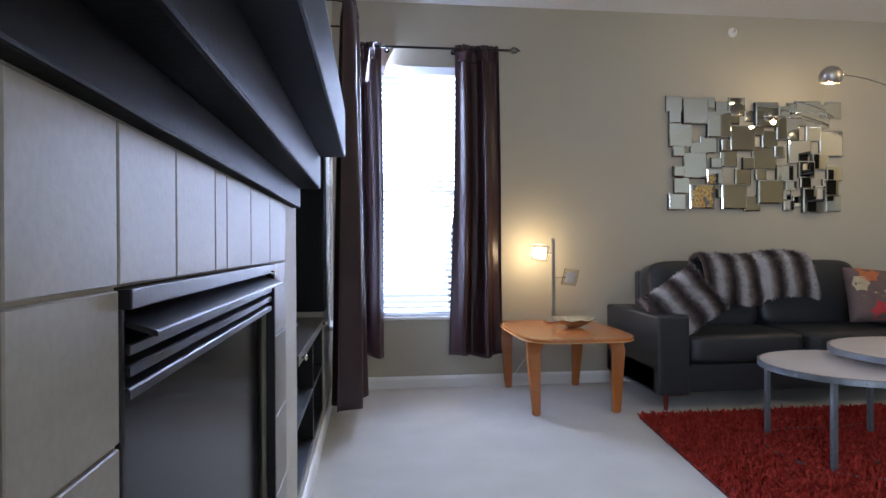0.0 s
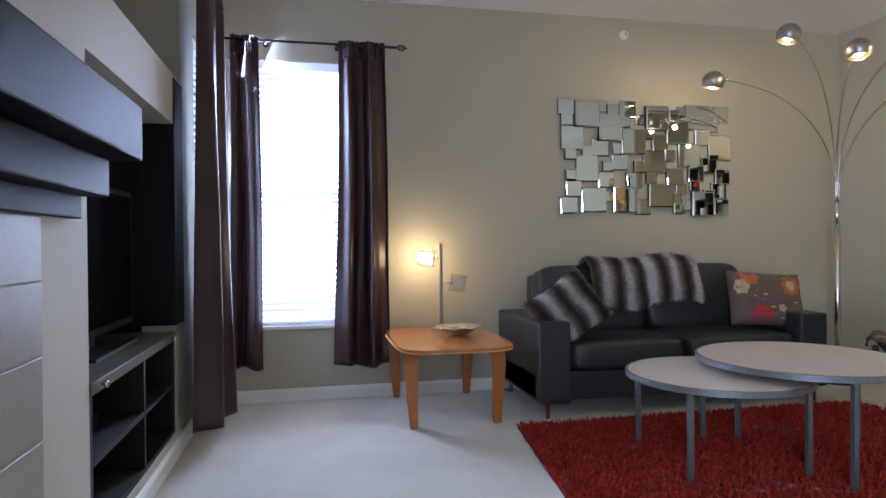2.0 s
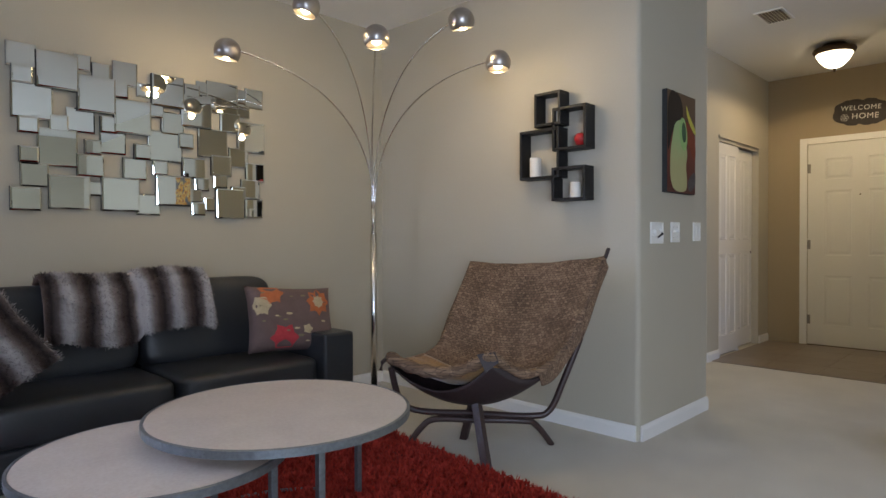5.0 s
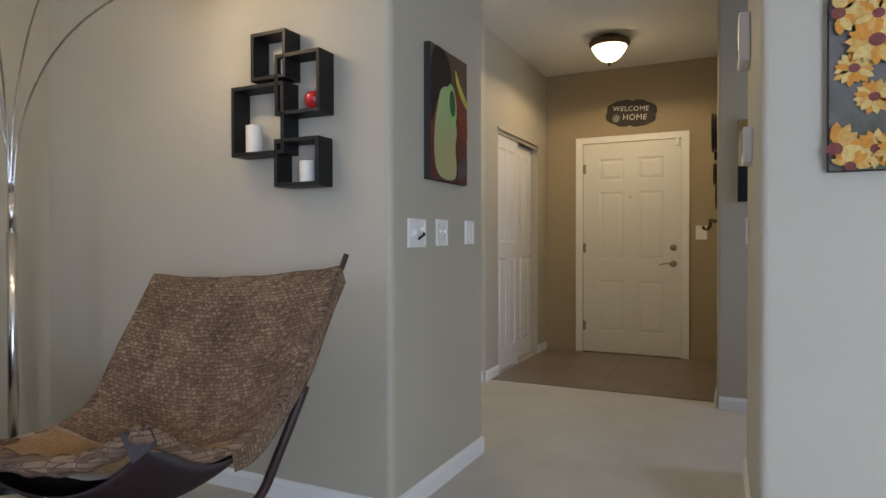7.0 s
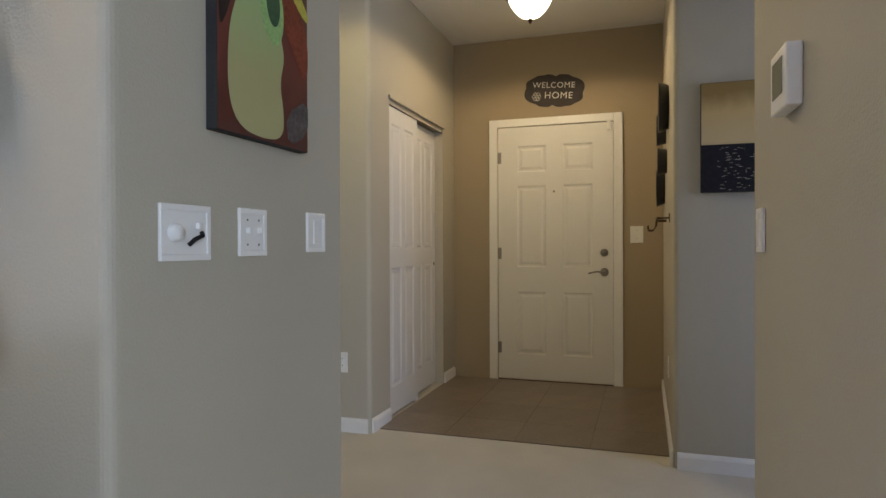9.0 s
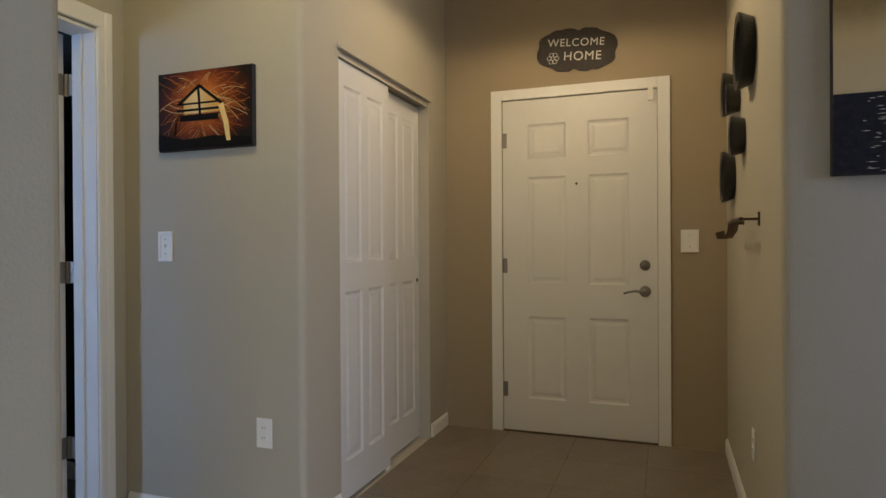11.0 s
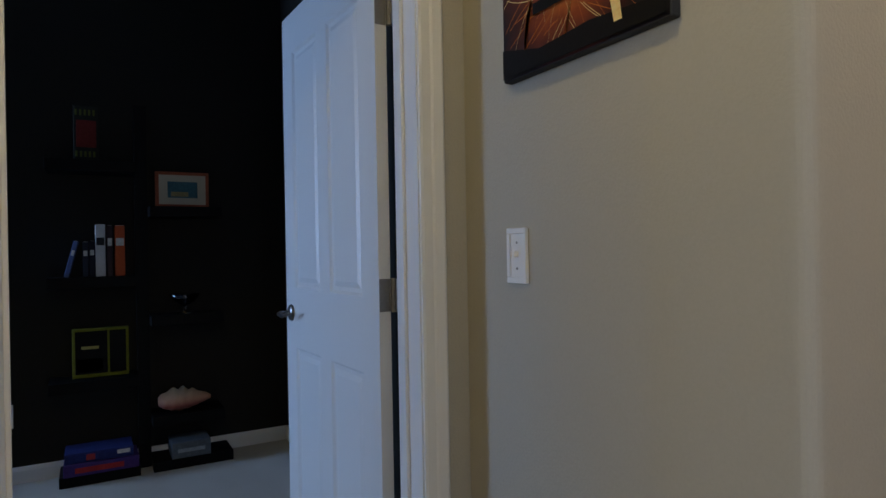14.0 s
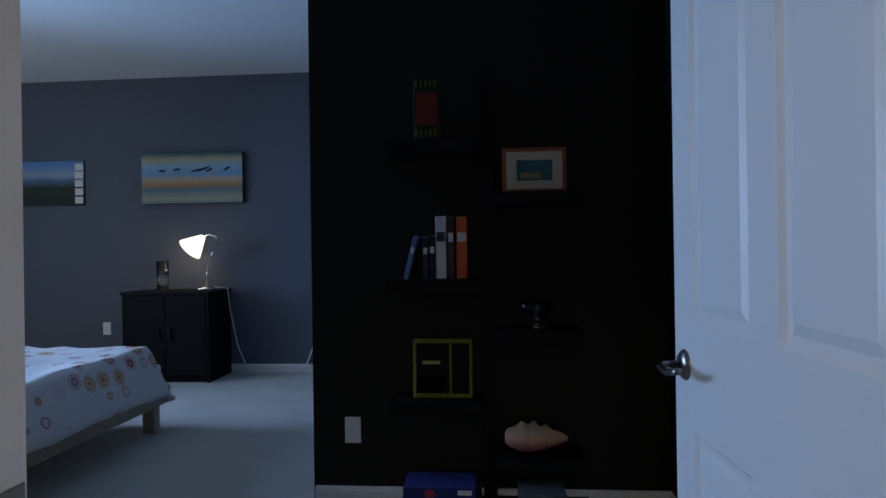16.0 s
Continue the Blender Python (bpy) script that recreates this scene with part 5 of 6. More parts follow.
# ---- switches, outlets, small fittings ----
def plate(name, m, w, h, kind, label):
    """A wall plate: m puts z out of the wall, y up."""
    r = thing(name, label=label, category="switch" if "switch" in name else "outlet")
    r.matrix_world = m
    bm = bmesh.new()
    box(bm, (-w / 2, -h / 2, 0.0005), (w / 2, h / 2, 0.006), 0.0025, 2)
    part("cover_plate", bm, PLASTIC, r)
    if "bevel" in kind:
        bm = bmesh.new()
        e = 0.014
        for lo, hi in (((-w / 2, -h / 2), (w / 2, -h / 2 + e)), ((-w / 2, h / 2 - e), (w / 2, h / 2)), ((-w / 2, -h / 2 + e), (-w / 2 + e, h / 2 - e)), ((w / 2 - e, -h / 2 + e), (w / 2, h / 2 - e))):
            box(bm, (*lo, 0.006), (*hi, 0.0095), 0.0015, 1)
        part("raised_border", bm, PLASTIC, r)
    if "toggle" in kind:
        n = 2 if "two" in kind else 1
        for k in range(n):
            x = (k - (n - 1) / 2) * 0.046
            bm = bmesh.new()
            box(bm, (x - 0.005, -0.003, 0.006), (x + 0.005, 0.011, 0.018), 0.002)
            part("toggle", bm, PLASTIC, r)
            for y in (-0.03, 0.03):
                bm = bmesh.new()
                cyl(bm, (x, y, 0.006), (x, y, 0.0072), 0.003, None, 10)
                part("screw", bm, NICKEL, r)
    if "rocker" in kind:
        bm = bmesh.new()
        box(bm, (-0.016, -0.033, 0.006), (0.016, 0.033, 0.0095), 0.002)
        part("rocker", bm, PLASTIC, r)
    if "dial" in kind:
        bm = bmesh.new()
        lathe(bm, [(0, 0.024), (0.014, 0.023), (0.018, 0.016), (0.019, 0.006)], 24, at=(-0.035, 0, 0))
        part("dimmer_dial", bm, PLASTIC, r, smooth=True)
        bm = bmesh.new()
        tube(bm, [(0.004, -0.026, 0.010), (0.008, -0.014, 0.022), (0.028, -0.006, 0.026), (0.034, 0.0, 0.018)], 0.005, 8)
        part("lever_switch", bm, BLACKMETAL, r, "small black lever")
        bm = bmesh.new()
        box(bm, (0.03, 0.008, 0.006), (0.040, 0.022, 0.016), 0.002)
        part("toggle", bm, PLASTIC, r)
    if "socket" in kind:
        for y in (-0.020, 0.020):
            bm = bmesh.new()
            box(bm, (-0.014, y - 0.014, 0.006), (0.014, y + 0.014, 0.0085), 0.003)
            sk = part("socket", bm, PLASTIC, r)
            for x, s in ((-0.006, 0.0045), (0.006, 0.0045)):
                bm = bmesh.new()
                box(bm, (x - 0.0012, y - 0.002, 0.0085), (x + 0.0012, y + 0.006, 0.0089))
                part("slot", bm, WICK, sk)
    return r


SOUTHFACE, WESTFACE, NORTHFACE = (90, 0, 0), (90, 0, -90), (90, 0, 180)
plate("light_switch", pose(5.066, 2.545, 1.115, *SOUTHFACE), 0.150, 0.118, "bevel dial", "white double switch plate with dimmer dial and lever")
plate("light_switch", pose(5.300, 2.545, 1.120, *SOUTHFACE), 0.110, 0.116, "bevel two toggle", "white double toggle switch plate")
plate("light_switch", pose(5.606, 2.545, 1.125, *SOUTHFACE), 0.100, 0.114, "bevel rocker", "white switch plate near the wall end")
plate("outlet", pose(4.87, 3.035, 0.40, *WESTFACE), 0.075, 0.118, "socket", "white duplex outlet behind the chair")
plate("light_switch", pose(7.26, 3.80, 1.150, *WESTFACE), 0.074, 0.128, "bevel toggle", "white single toggle switch plate on the hall wall")
plate("outlet", pose(7.26, 3.31, 0.405, *WESTFACE), 0.072, 0.118, "socket", "white duplex outlet low on the hall wall")
plate("light_switch", pose(8.92, 1.68, 1.165, *WESTFACE), 0.095, 0.128, "bevel toggle", "white toggle switch plate beside the entry door")
plate("outlet", pose(7.80, 1.49, 0.38, *NORTHFACE), 0.072, 0.118, "socket", "white outlet low on the entry wall")
plate("outlet", pose(6.0, 6.5, 0.345, *SOUTHFACE), 0.075, 0.122, "plain", "grey blank plate on the dark wall")
plate("outlet", pose(2.80, 9.57, 0.435, *SOUTHFACE), 0.080, 0.125, "socket", "white outlet beside the night stand")
plate("outlet", pose(4.95, 9.57, 0.39, *SOUTHFACE), 0.080, 0.125, "socket", "white outlet on the slate wall")
plate("outlet", pose(5.79, 2.86, 0.40, 90, 0, 90), 0.072, 0.118, "socket", "white outlet round the wall corner")
TH = math.degrees(math.atan2(0.03, 1.08))
plate("light_switch", pose(5.876, 1.3165, 1.125, 90, 0, 180 + TH), 0.075, 0.120, "bevel rocker", "white rocker switch plate on the passage wall")
th = thing("thermostat", label="white wall thermostat with a small grey display", category="thermostat")
th.matrix_world = pose(5.54, 1.3072, 1.449, 90, 0, 180 + TH)
bm = bmesh.new()
box(bm, (-0.072, -0.068, 0.0005), (0.072, 0.068, 0.034), 0.006, 3)
part("body", bm, PLASTIC, th)
bm = bmesh.new()
box(bm, (-0.045, -0.035, 0.0345), (0.045, 0.045, 0.036))
part("display", bm, mat("grey_display", (0.22, 0.24, 0.20), 0.2, vary=0.05, bump=0), th)
chime = thing("door_chime", label="white plastic door chime box high on the passage wall", category="door chime")
chime.matrix_world = pose(5.78, 1.3139, 1.93, 90, 0, 180 + TH)
bm = bmesh.new()
box(bm, (-0.09, -0.10, 0.0005), (0.09, 0.10, 0.045), 0.008, 3)
part("body", bm, PLASTIC, chime)
for k in range(6):
    bm = bmesh.new()
    box(bm, (-0.06, -0.075 + k * 0.010, 0.0452), (0.06, -0.071 + k * 0.010, 0.0462))
    part("grille_slot", bm, WICK, chime)
sp = thing("smoke_sprinkler", (3.0, 4.65, 2.545), label="small white sidewall sprinkler head on the wall", category="sprinkler")
bm = bmesh.new()
lathe(bm, [(0, 0.012), (0.020, 0.010), (0.034, 0.004), (0.036, 0.0005)], 24, m=pose(0, 0, 0, 90, 0, 0))
part("escutcheon", bm, PLASTIC, sp, smooth=True)
bm = bmesh.new()
cyl(bm, (0, -0.010, 0), (0, -0.045, 0), 0.007, None, 10), box(bm, (-0.012, -0.058, 0.006), (0.012, -0.030, 0.009), 0.001, 1)
part("head", bm, CHROME, sp)
vent = thing("ceiling_vent", (6.85, 2.47, HC), label="small white slatted ceiling vent", category="vent")
bm = bmesh.new()
for lo, hi in (((-0.16, -0.10), (0.16, -0.08)), ((-0.16, 0.08), (0.16, 0.10)), ((-0.16, -0.08), (-0.14, 0.08)), ((0.14, -0.08), (0.16, 0.08))):
    box(bm, (*lo, -0.010), (*hi, -0.0005), 0.002, 1)
part("frame", bm, PLASTIC, vent)
for k in range(7):
    bm = bmesh.new()
    box(bm, (-0.139, -0.070 + k * 0.022, -0.008), (0.139, -0.060 + k * 0.022, -0.002))
    part("slat", bm, NICKEL, vent)

# ---- entry: sign, plates, hooks ----
CHALK = mat("chalkboard", (0.035, 0.027, 0.022), 0.7, vary=0.4, scale=9, bump=0.1)
CHALKWHITE = mat("chalk", (0.70, 0.68, 0.62), 0.95, vary=0.3, scale=60)
sg = thing("welcome_sign", label="scalloped chalkboard sign reading WELCOME HOME over the door", category="sign")
sg.matrix_world = pose(8.918, 2.30, 2.305, 90, 4, -90)
bm = bmesh.new()
out = []
for k in range(120):
    a = 2 * math.pi * k / 120
    c, s = math.cos(a), math.sin(a)
    r = 1 / ((abs(c) / 0.235) ** 3.2 + (abs(s) / 0.128) ** 3.2) ** (1 / 3.2)
    r *= 1 - 0.075 * abs(math.sin(3 * a)) ** 6 - 0.05 * abs(math.cos(4 * a + 0.4)) ** 10
    out.append((r * c, r * s))
prism(bm, out, 0.0005, 0.006)
part("board", bm, CHALK, sg)
def words(body, size, at, parent, material, extrude=0.0006):
    cu = bpy.data.curves.new("words", "FONT")
    cu.body, cu.size, cu.extrude, cu.space_character = body, size, extrude, 1.12
    tmp = bpy.data.objects.new("words", cu)
    scene.collection.objects.link(tmp)
    bpy.context.view_layer.update()
    me = bpy.data.meshes.new_from_object(tmp.evaluated_get(bpy.context.evaluated_depsgraph_get()))
    bpy.data.objects.remove(tmp)
    me.materials.clear()
    me.materials.append(material)
    ob = new("lettering", me)
    ob.parent, ob.location = parent, at
    tagged(ob, "chalk lettering")
words("WELCOME", 0.064, (-0.172, 0.022, 0.0068), sg, CHALKWHITE)
words("HOME", 0.074, (-0.075, -0.062, 0.0068), sg, CHALKWHITE)
for k in range(6):
    a = math.pi * k / 3
    bm = bmesh.new()
    c = Vector((-0.135 + 0.022 * math.cos(a), -0.048 + 0.022 * math.sin(a), 0.0066))
    tube(bm, [c + Vector((0.013 * math.cos(t * 0.7), 0.013 * math.sin(t * 0.7), 0)) for t in range(10)], 0.0016, 5)
    part("petal", bm, CHALKWHITE, sg, "chalk flower petal")
PLATEBLACK = mat("black_woven_plate", (0.012, 0.012, 0.014), 0.35, vary=0.3, scale=30, bump=0.2)
for x, z, r in ((7.82, 1.885, 0.145), (8.46, 1.865, 0.105), (8.26, 1.800, 0.068), (8.09, 1.605, 0.085), (8.52, 1.475, 0.125)):
    w = thing("wall_plate", label="round black decorative plate on the wall", category="wall decor", group="black wall plates")
    w.matrix_world = pose(x, 1.491, z, 90, 0, 180)
    bm = bmesh.new()
    lathe(bm, [(0.0001, 0.014), (r * 0.75, 0.012), (r * 0.80, 0.05), (r, 0.055), (r, 0.045), (r * 0.86, 0.0005), (0.0001, 0.0005)], 40)
    part("dish", bm, PLATEBLACK, w, smooth=False)
hk = thing("hook_rack", (7.86, 1.49, 1.215), label="dark wire key hook rack on the entry wall", category="hooks")
bm = bmesh.new()
tube(bm, [(-0.22, 0.002, 0.02), (-0.22, 0.06, 0.02)], 0.005, 8), box(bm, (-0.232, 0.0005, -0.005), (-0.208, 0.006, 0.045), 0.002)
part("bracket", bm, BRONZE, hk)
bm = bmesh.new()
tube(bm, [(-0.22, 0.06, 0.02), (0.0, 0.065, 0.022), (0.22, 0.06, 0.02), (0.22, 0.003, 0.02)], 0.008, 8)
part("bar", bm, BRONZE, hk)
for k in range(6):
    x = -0.17 + k * 0.068
    bm = bmesh.new()
    tube(bm, [(x, 0.065, 0.02), (x, 0.07, -0.02), (x, 0.085, -0.045), (x, 0.11, -0.045), (x, 0.115, -0.02)], 0.004, 6)
    part("hook", bm, BRONZE, hk)

# ---- pictures ----
def canvas(name, m, w, h, d, face, label, side=None):
    """A canvas picture: m puts z out of the wall, y up, centre at the middle."""
    r = thing(name, label=label, category="picture")
    r.matrix_world = m
    bm = bmesh.new()
    box(bm, (-w / 2, -h / 2, 0.0005), (w / 2, h / 2, d), 0.002, 1)
    part("canvas", bm, side or WICK, r)
    bm = bmesh.new()
    bm.faces.new([bm.verts.new(p) for p in ((-w / 2 + 0.002, -h / 2 + 0.002, d + 0.0008), (w / 2 - 0.002, -h / 2 + 0.002, d + 0.0008), (w / 2 - 0.002, h / 2 - 0.002, d + 0.0008), (-w / 2 + 0.002, h / 2 - 0.002, d + 0.0008))])
    part("print", bm, face, r)
    return r


def patch(root, name, pts, z, material, label="", soft=0):
    for _ in range(soft):
        pts = [q for a, b in zip(pts, pts[1:] + pts[:1]) for q in ((a[0] * 0.75 + b[0] * 0.25, a[1] * 0.75 + b[1] * 0.25), (a[0] * 0.25 + b[0] * 0.75, a[1] * 0.25 + b[1] * 0.75))]
    bm = bmesh.new()
    bm.faces.new([bm.verts.new((x, y, z)) for x, y in pts])
    bmesh.ops.triangulate(bm, faces=bm.faces)
    part(name, bm, material, root, label)


def oval(cx, cy, rx, ry, tilt=0.0, n=28, wob=0.0):
    c, s = math.cos(tilt), math.sin(tilt)
    o = []
    for k in range(n):
        a = 2 * math.pi * k / n
        x, y = rx * math.cos(a) * (1 + wob * math.sin(3 * a)), ry * math.sin(a) * (1 + wob * math.cos(2 * a))
        o.append((cx + x * c - y * s, cy + x * s + y * c))
    return o


def paint(name, c, v=0.25, s=18):
    return mat(name, c, 0.8, spec=0.25, vary=v, scale=s, bump=0.1)


PD = 0.032
tou = canvas("bird_picture", pose(5.328, 2.545, 1.632, *SOUTHFACE), 0.385, 0.575, 0.03, ramp_mat("rust_foliage", "Generated", 1, [(0.0, (0.06, 0.05, 0.05)), (0.3, (0.10, 0.03, 0.02)), (0.7, (0.16, 0.045, 0.03)), (1.0, (0.10, 0.06, 0.035))], 0.5, 6), "unframed canvas of a bird's green beak on rust red")
patch(tou, "painted_head", [(-0.19, 0.287), (-0.04, 0.287), (0.02, 0.20), (0.0, 0.12), (-0.12, 0.08), (-0.17, -0.05), (-0.19, -0.05)], PD, paint("dark_plumage", (0.025, 0.018, 0.014)), soft=2)
patch(tou, "painted_beak", [(-0.10, 0.11), (-0.01, 0.14), (0.05, 0.09), (0.055, -0.01), (0.075, -0.06), (0.05, -0.13), (0.07, -0.20), (0.065, -0.27), (-0.02, -0.283), (-0.12, -0.27), (-0.16, -0.20), (-0.155, -0.05), (-0.12, 0.04)], PD + 0.001, ramp_mat("pale_green_yellow", "Generated", 1, [(0.0, (0.42, 0.40, 0.20)), (0.5, (0.40, 0.38, 0.18)), (0.9, (0.35, 0.45, 0.20))], 0.3, 8), soft=3)
patch(tou, "painted_ring", oval(0.015, 0.055, 0.052, 0.095, 0.15), PD + 0.002, paint("green_ring", (0.30, 0.48, 0.18)))
patch(tou, "painted_eye", oval(0.02, 0.065, 0.03, 0.058, 0.1), PD + 0.003, paint("dark_eye", (0.05, 0.10, 0.05)))
patch(tou, "painted_band", [(0.05, 0.24), (0.10, 0.17), (0.19, 0.10), (0.19, 0.06), (0.11, 0.11), (0.06, 0.17)], PD + 0.0015, paint("yellow_band", (0.50, 0.45, 0.08)), soft=2)
patch(tou, "painted_throat", [(0.04, 0.16), (0.19, 0.06), (0.19, -0.12), (0.11, -0.02), (0.06, 0.03)], PD + 0.0008, paint("rust_throat", (0.20, 0.05, 0.025), 0.4), soft=2)
patch(tou, "painted_twig", [(0.08, -0.20), (0.19, -0.14), (0.19, -0.24), (0.09, -0.285)], PD + 0.0006, paint("grey_twig", (0.10, 0.085, 0.08), 0.6, 30), soft=1)

sun = canvas("sunset_picture", pose(7.19, 1.19, 1.59, *WESTFACE), 0.36, 0.515, 0.03, ramp_mat("golden_sky", "Generated", 1, [(0.0, (0.02, 0.02, 0.03)), (0.30, (0.06, 0.05, 0.04)), (0.31, (0.30, 0.18, 0.05)), (0.55, (0.62, 0.48, 0.26)), (0.80, (0.60, 0.44, 0.20)), (1.0, (0.30, 0.20, 0.07))], 0.16, 5), "canvas photograph of a golden sunset over dark sea")
SEA = paint("dark_sea", (0.018, 0.018, 0.024), 0.5, 40)
GLINT = paint("sea_glint", (0.55, 0.50, 0.42))
patch(sun, "painted_sea", [(-0.178, -0.255), (0.178, -0.255), (0.178, -0.035), (-0.178, -0.035)], PD, SEA)
for k in range(70):
    rr = random.Random(200 + k)
    y = rr.uniform(-0.25, -0.045)
    x = rr.gauss(-0.02, 0.045 + 0.1 * (-y - 0.04))
    w = rr.uniform(0.004, 0.016)
    if abs(x) + w < 0.175:
        patch(sun, "painted_glint", [(x - w, y), (x, y - 0.0012), (x + w, y), (x, y + 0.0012)], PD + 0.001, GLINT)

def radial_mat(name, centre, squash, stops, warp, wscale):
    """Colours in rings round a spot of a print, blurred by noise."""
    m = ramp_mat(name, "Generated", 0, stops, warp, wscale)
    n, l = m.node_tree.nodes, m.node_tree.links
    sub, ln = n.new("ShaderNodeVectorMath"), n.new("ShaderNodeVectorMath")
    sub.operation, ln.operation = "MULTIPLY_ADD", "LENGTH"
    sub.inputs[1].default_value, sub.inputs[2].default_value = (1.0, squash, 0.0), (-centre[0], -centre[1] * squash, 0.0)
    add = [k for k in n if k.bl_idname == "ShaderNodeMath"][0]
    tc = [k for k in n if k.bl_idname == "ShaderNodeTexCoord"][0]
    l.new(tc.outputs["Generated"], sub.inputs[0]), l.new(sub.outputs[0], ln.inputs[0]), l.new(ln.outputs["Value"], add.inputs[2])
    return m


fire = canvas("fire_picture", pose(7.259, 3.575, 1.71, *WESTFACE), 0.475, 0.325, 0.024, radial_mat("ember_glow", (0.48, 0.60), 0.70, [(0.10, (0.95, 0.55, 0.16)), (0.24, (0.60, 0.17, 0.02)), (0.38, (0.26, 0.05, 0.008)), (0.52, (0.07, 0.012, 0.004)), (0.66, (0.006, 0.003, 0.003))], 0.28, 5.0), "dark canvas of fire sparks round a burning hut")
SPARK, SPARK2, CHAR = paint("spark", (0.50, 0.15, 0.025)), paint("white_hot", (0.85, 0.60, 0.25)), paint("char", (0.004, 0.003, 0.003))
for k in range(240):
    rr = random.Random(400 + k)
    a = rr.uniform(0.0, 2 * math.pi)
    r0, r1 = rr.uniform(0.04, 0.12), rr.uniform(0.10, 0.25)
    bend = rr.uniform(-0.5, 0.5)
    pts = []
    for t in range(6):
        r = r0 + (r1 - r0) * t / 5
        pts.append((-0.01 + r * math.cos(a + bend * t / 5), 0.03 + r * math.sin(a + bend * t / 5) - 0.02 * (t / 5) ** 2))
    if all(abs(x) < 0.232 and abs(y) < 0.157 for x, y in pts):
        poly = [(x, y + 0.0009) for x, y in pts] + [(x, y - 0.0009) for x, y in pts[::-1]]
        patch(fire, "painted_spark", poly, 0.0258 + 0.000012 * k, SPARK if k % 4 else SPARK2)
patch(fire, "painted_glow", [(-0.10, -0.015), (0.08, -0.015), (0.08, 0.045), (-0.01, 0.09), (-0.10, 0.045)], 0.0292, ramp_mat("white_fire", "Generated", 0, [(0, (0.75, 0.42, 0.10)), (0.5, (0.9, 0.7, 0.35)), (1, (0.75, 0.40, 0.1))], 0.3, 20))
for p in ([(-0.13, 0.03), (-0.02, 0.105), (-0.02, 0.09), (-0.12, 0.02)], [(-0.02, 0.105), (0.10, 0.02), (0.088, 0.012), (-0.02, 0.09)], [(-0.135, 0.005), (0.10, 0.005), (0.10, -0.005), (-0.135, -0.005)],
          [(-0.135, 0.03), (0.08, 0.03), (0.08, 0.022), (-0.135, 0.022)], [(-0.12, -0.02), (0.075, -0.02), (0.075, -0.045), (-0.12, -0.045)], [(-0.03, 0.09), (-0.018, 0.09), (-0.010, -0.02), (-0.022, -0.02)], [(-0.232, -0.157), (0.232, -0.157), (0.232, -0.125), (0.05, -0.11), (-0.1, -0.12), (-0.232, -0.09)]):
    patch(fire, "painted_hut", p, 0.0300, CHAR)
patch(fire, "painted_stream", [(0.075, 0.01), (0.10, 0.02), (0.125, -0.06), (0.135, -0.135), (0.115, -0.135), (0.10, -0.06)], 0.0304, SPARK2)

flo = canvas("flower_picture", pose(4.93, 0.84, 1.585, *WESTFACE), 0.56, 0.62, 0.03, ramp_mat("blurred_foliage", "Generated", 1, [(0, (0.10, 0.10, 0.09)), (0.4, (0.16, 0.15, 0.14)), (0.6, (0.08, 0.08, 0.05)), (1, (0.14, 0.13, 0.12))], 1.2, 7), "canvas of yellow daisies on blue-grey foliage")
PETALS = [paint("gold_petal", (0.55, 0.32, 0.09)), paint("pale_petal", (0.60, 0.42, 0.15)), paint("amber_petal", (0.55, 0.24, 0.04))]
HEART = paint("daisy_heart", (0.20, 0.06, 0.05))
blooms = []
spots = random.Random(77)
while len(blooms) < 34:
    c = (spots.uniform(-0.27, 0.27), spots.uniform(-0.30, 0.30), spots.uniform(0.055, 0.085))
    if all(math.hypot(c[0] - d[0], c[1] - d[1]) > 0.062 for d in blooms):
        blooms.append(c)
for i, (fx, fy, fr) in enumerate(blooms):
    for k in range(16):
        a = 2 * math.pi * k / 16 + i
        rr = random.Random(700 + 20 * i + k)
        ln, wd = fr * rr.uniform(0.85, 1.05), fr * 0.17
        pts = []
        for px, py in ((0.15, 0), (0.45, 1), (0.8, 0.8), (1.0, 0), (0.8, -0.8), (0.45, -1)):
            x, y = px * ln, py * wd
            pts.append((fx + x * math.cos(a) - y * math.sin(a), fy + 0.9 * (x * math.sin(a) + y * math.cos(a))))
        if all(abs(x) < 0.278 and abs(y) < 0.308 for x, y in pts):
            patch(flo, "painted_petal", pts, PD + 0.0001 * (k % 3) + 0.0005 * i, rr.choice(PETALS))
    patch(flo, "painted_heart", oval(fx, fy, fr * 0.25, fr * 0.22), PD + 0.0004 + 0.0005 * i, HEART)

led = canvas("ledge_picture", pose(-0.19, 3.06, 2.09, 78, 0, 90), 0.50, 0.44, 0.02, ramp_mat("dark_floral", "Generated", 0, [(0, (0.02, 0.02, 0.02)), (0.4, (0.03, 0.03, 0.03)), (0.7, (0.20, 0.03, 0.02)), (1, (0.03, 0.03, 0.03))], 1.0, 9), "dark canvas with white and red petals leaning on the ledge")
for k in range(12):
    rr = random.Random(900 + k)
    patch(led, "painted_petal", oval(rr.uniform(-0.2, 0.2), rr.uniform(-0.17, 0.17), rr.uniform(0.015, 0.04), rr.uniform(0.012, 0.025), rr.uniform(0, 3)), 0.0215 + 0.0001 * k, paint("white_petal", (0.6, 0.6, 0.6)) if k % 2 else RED)

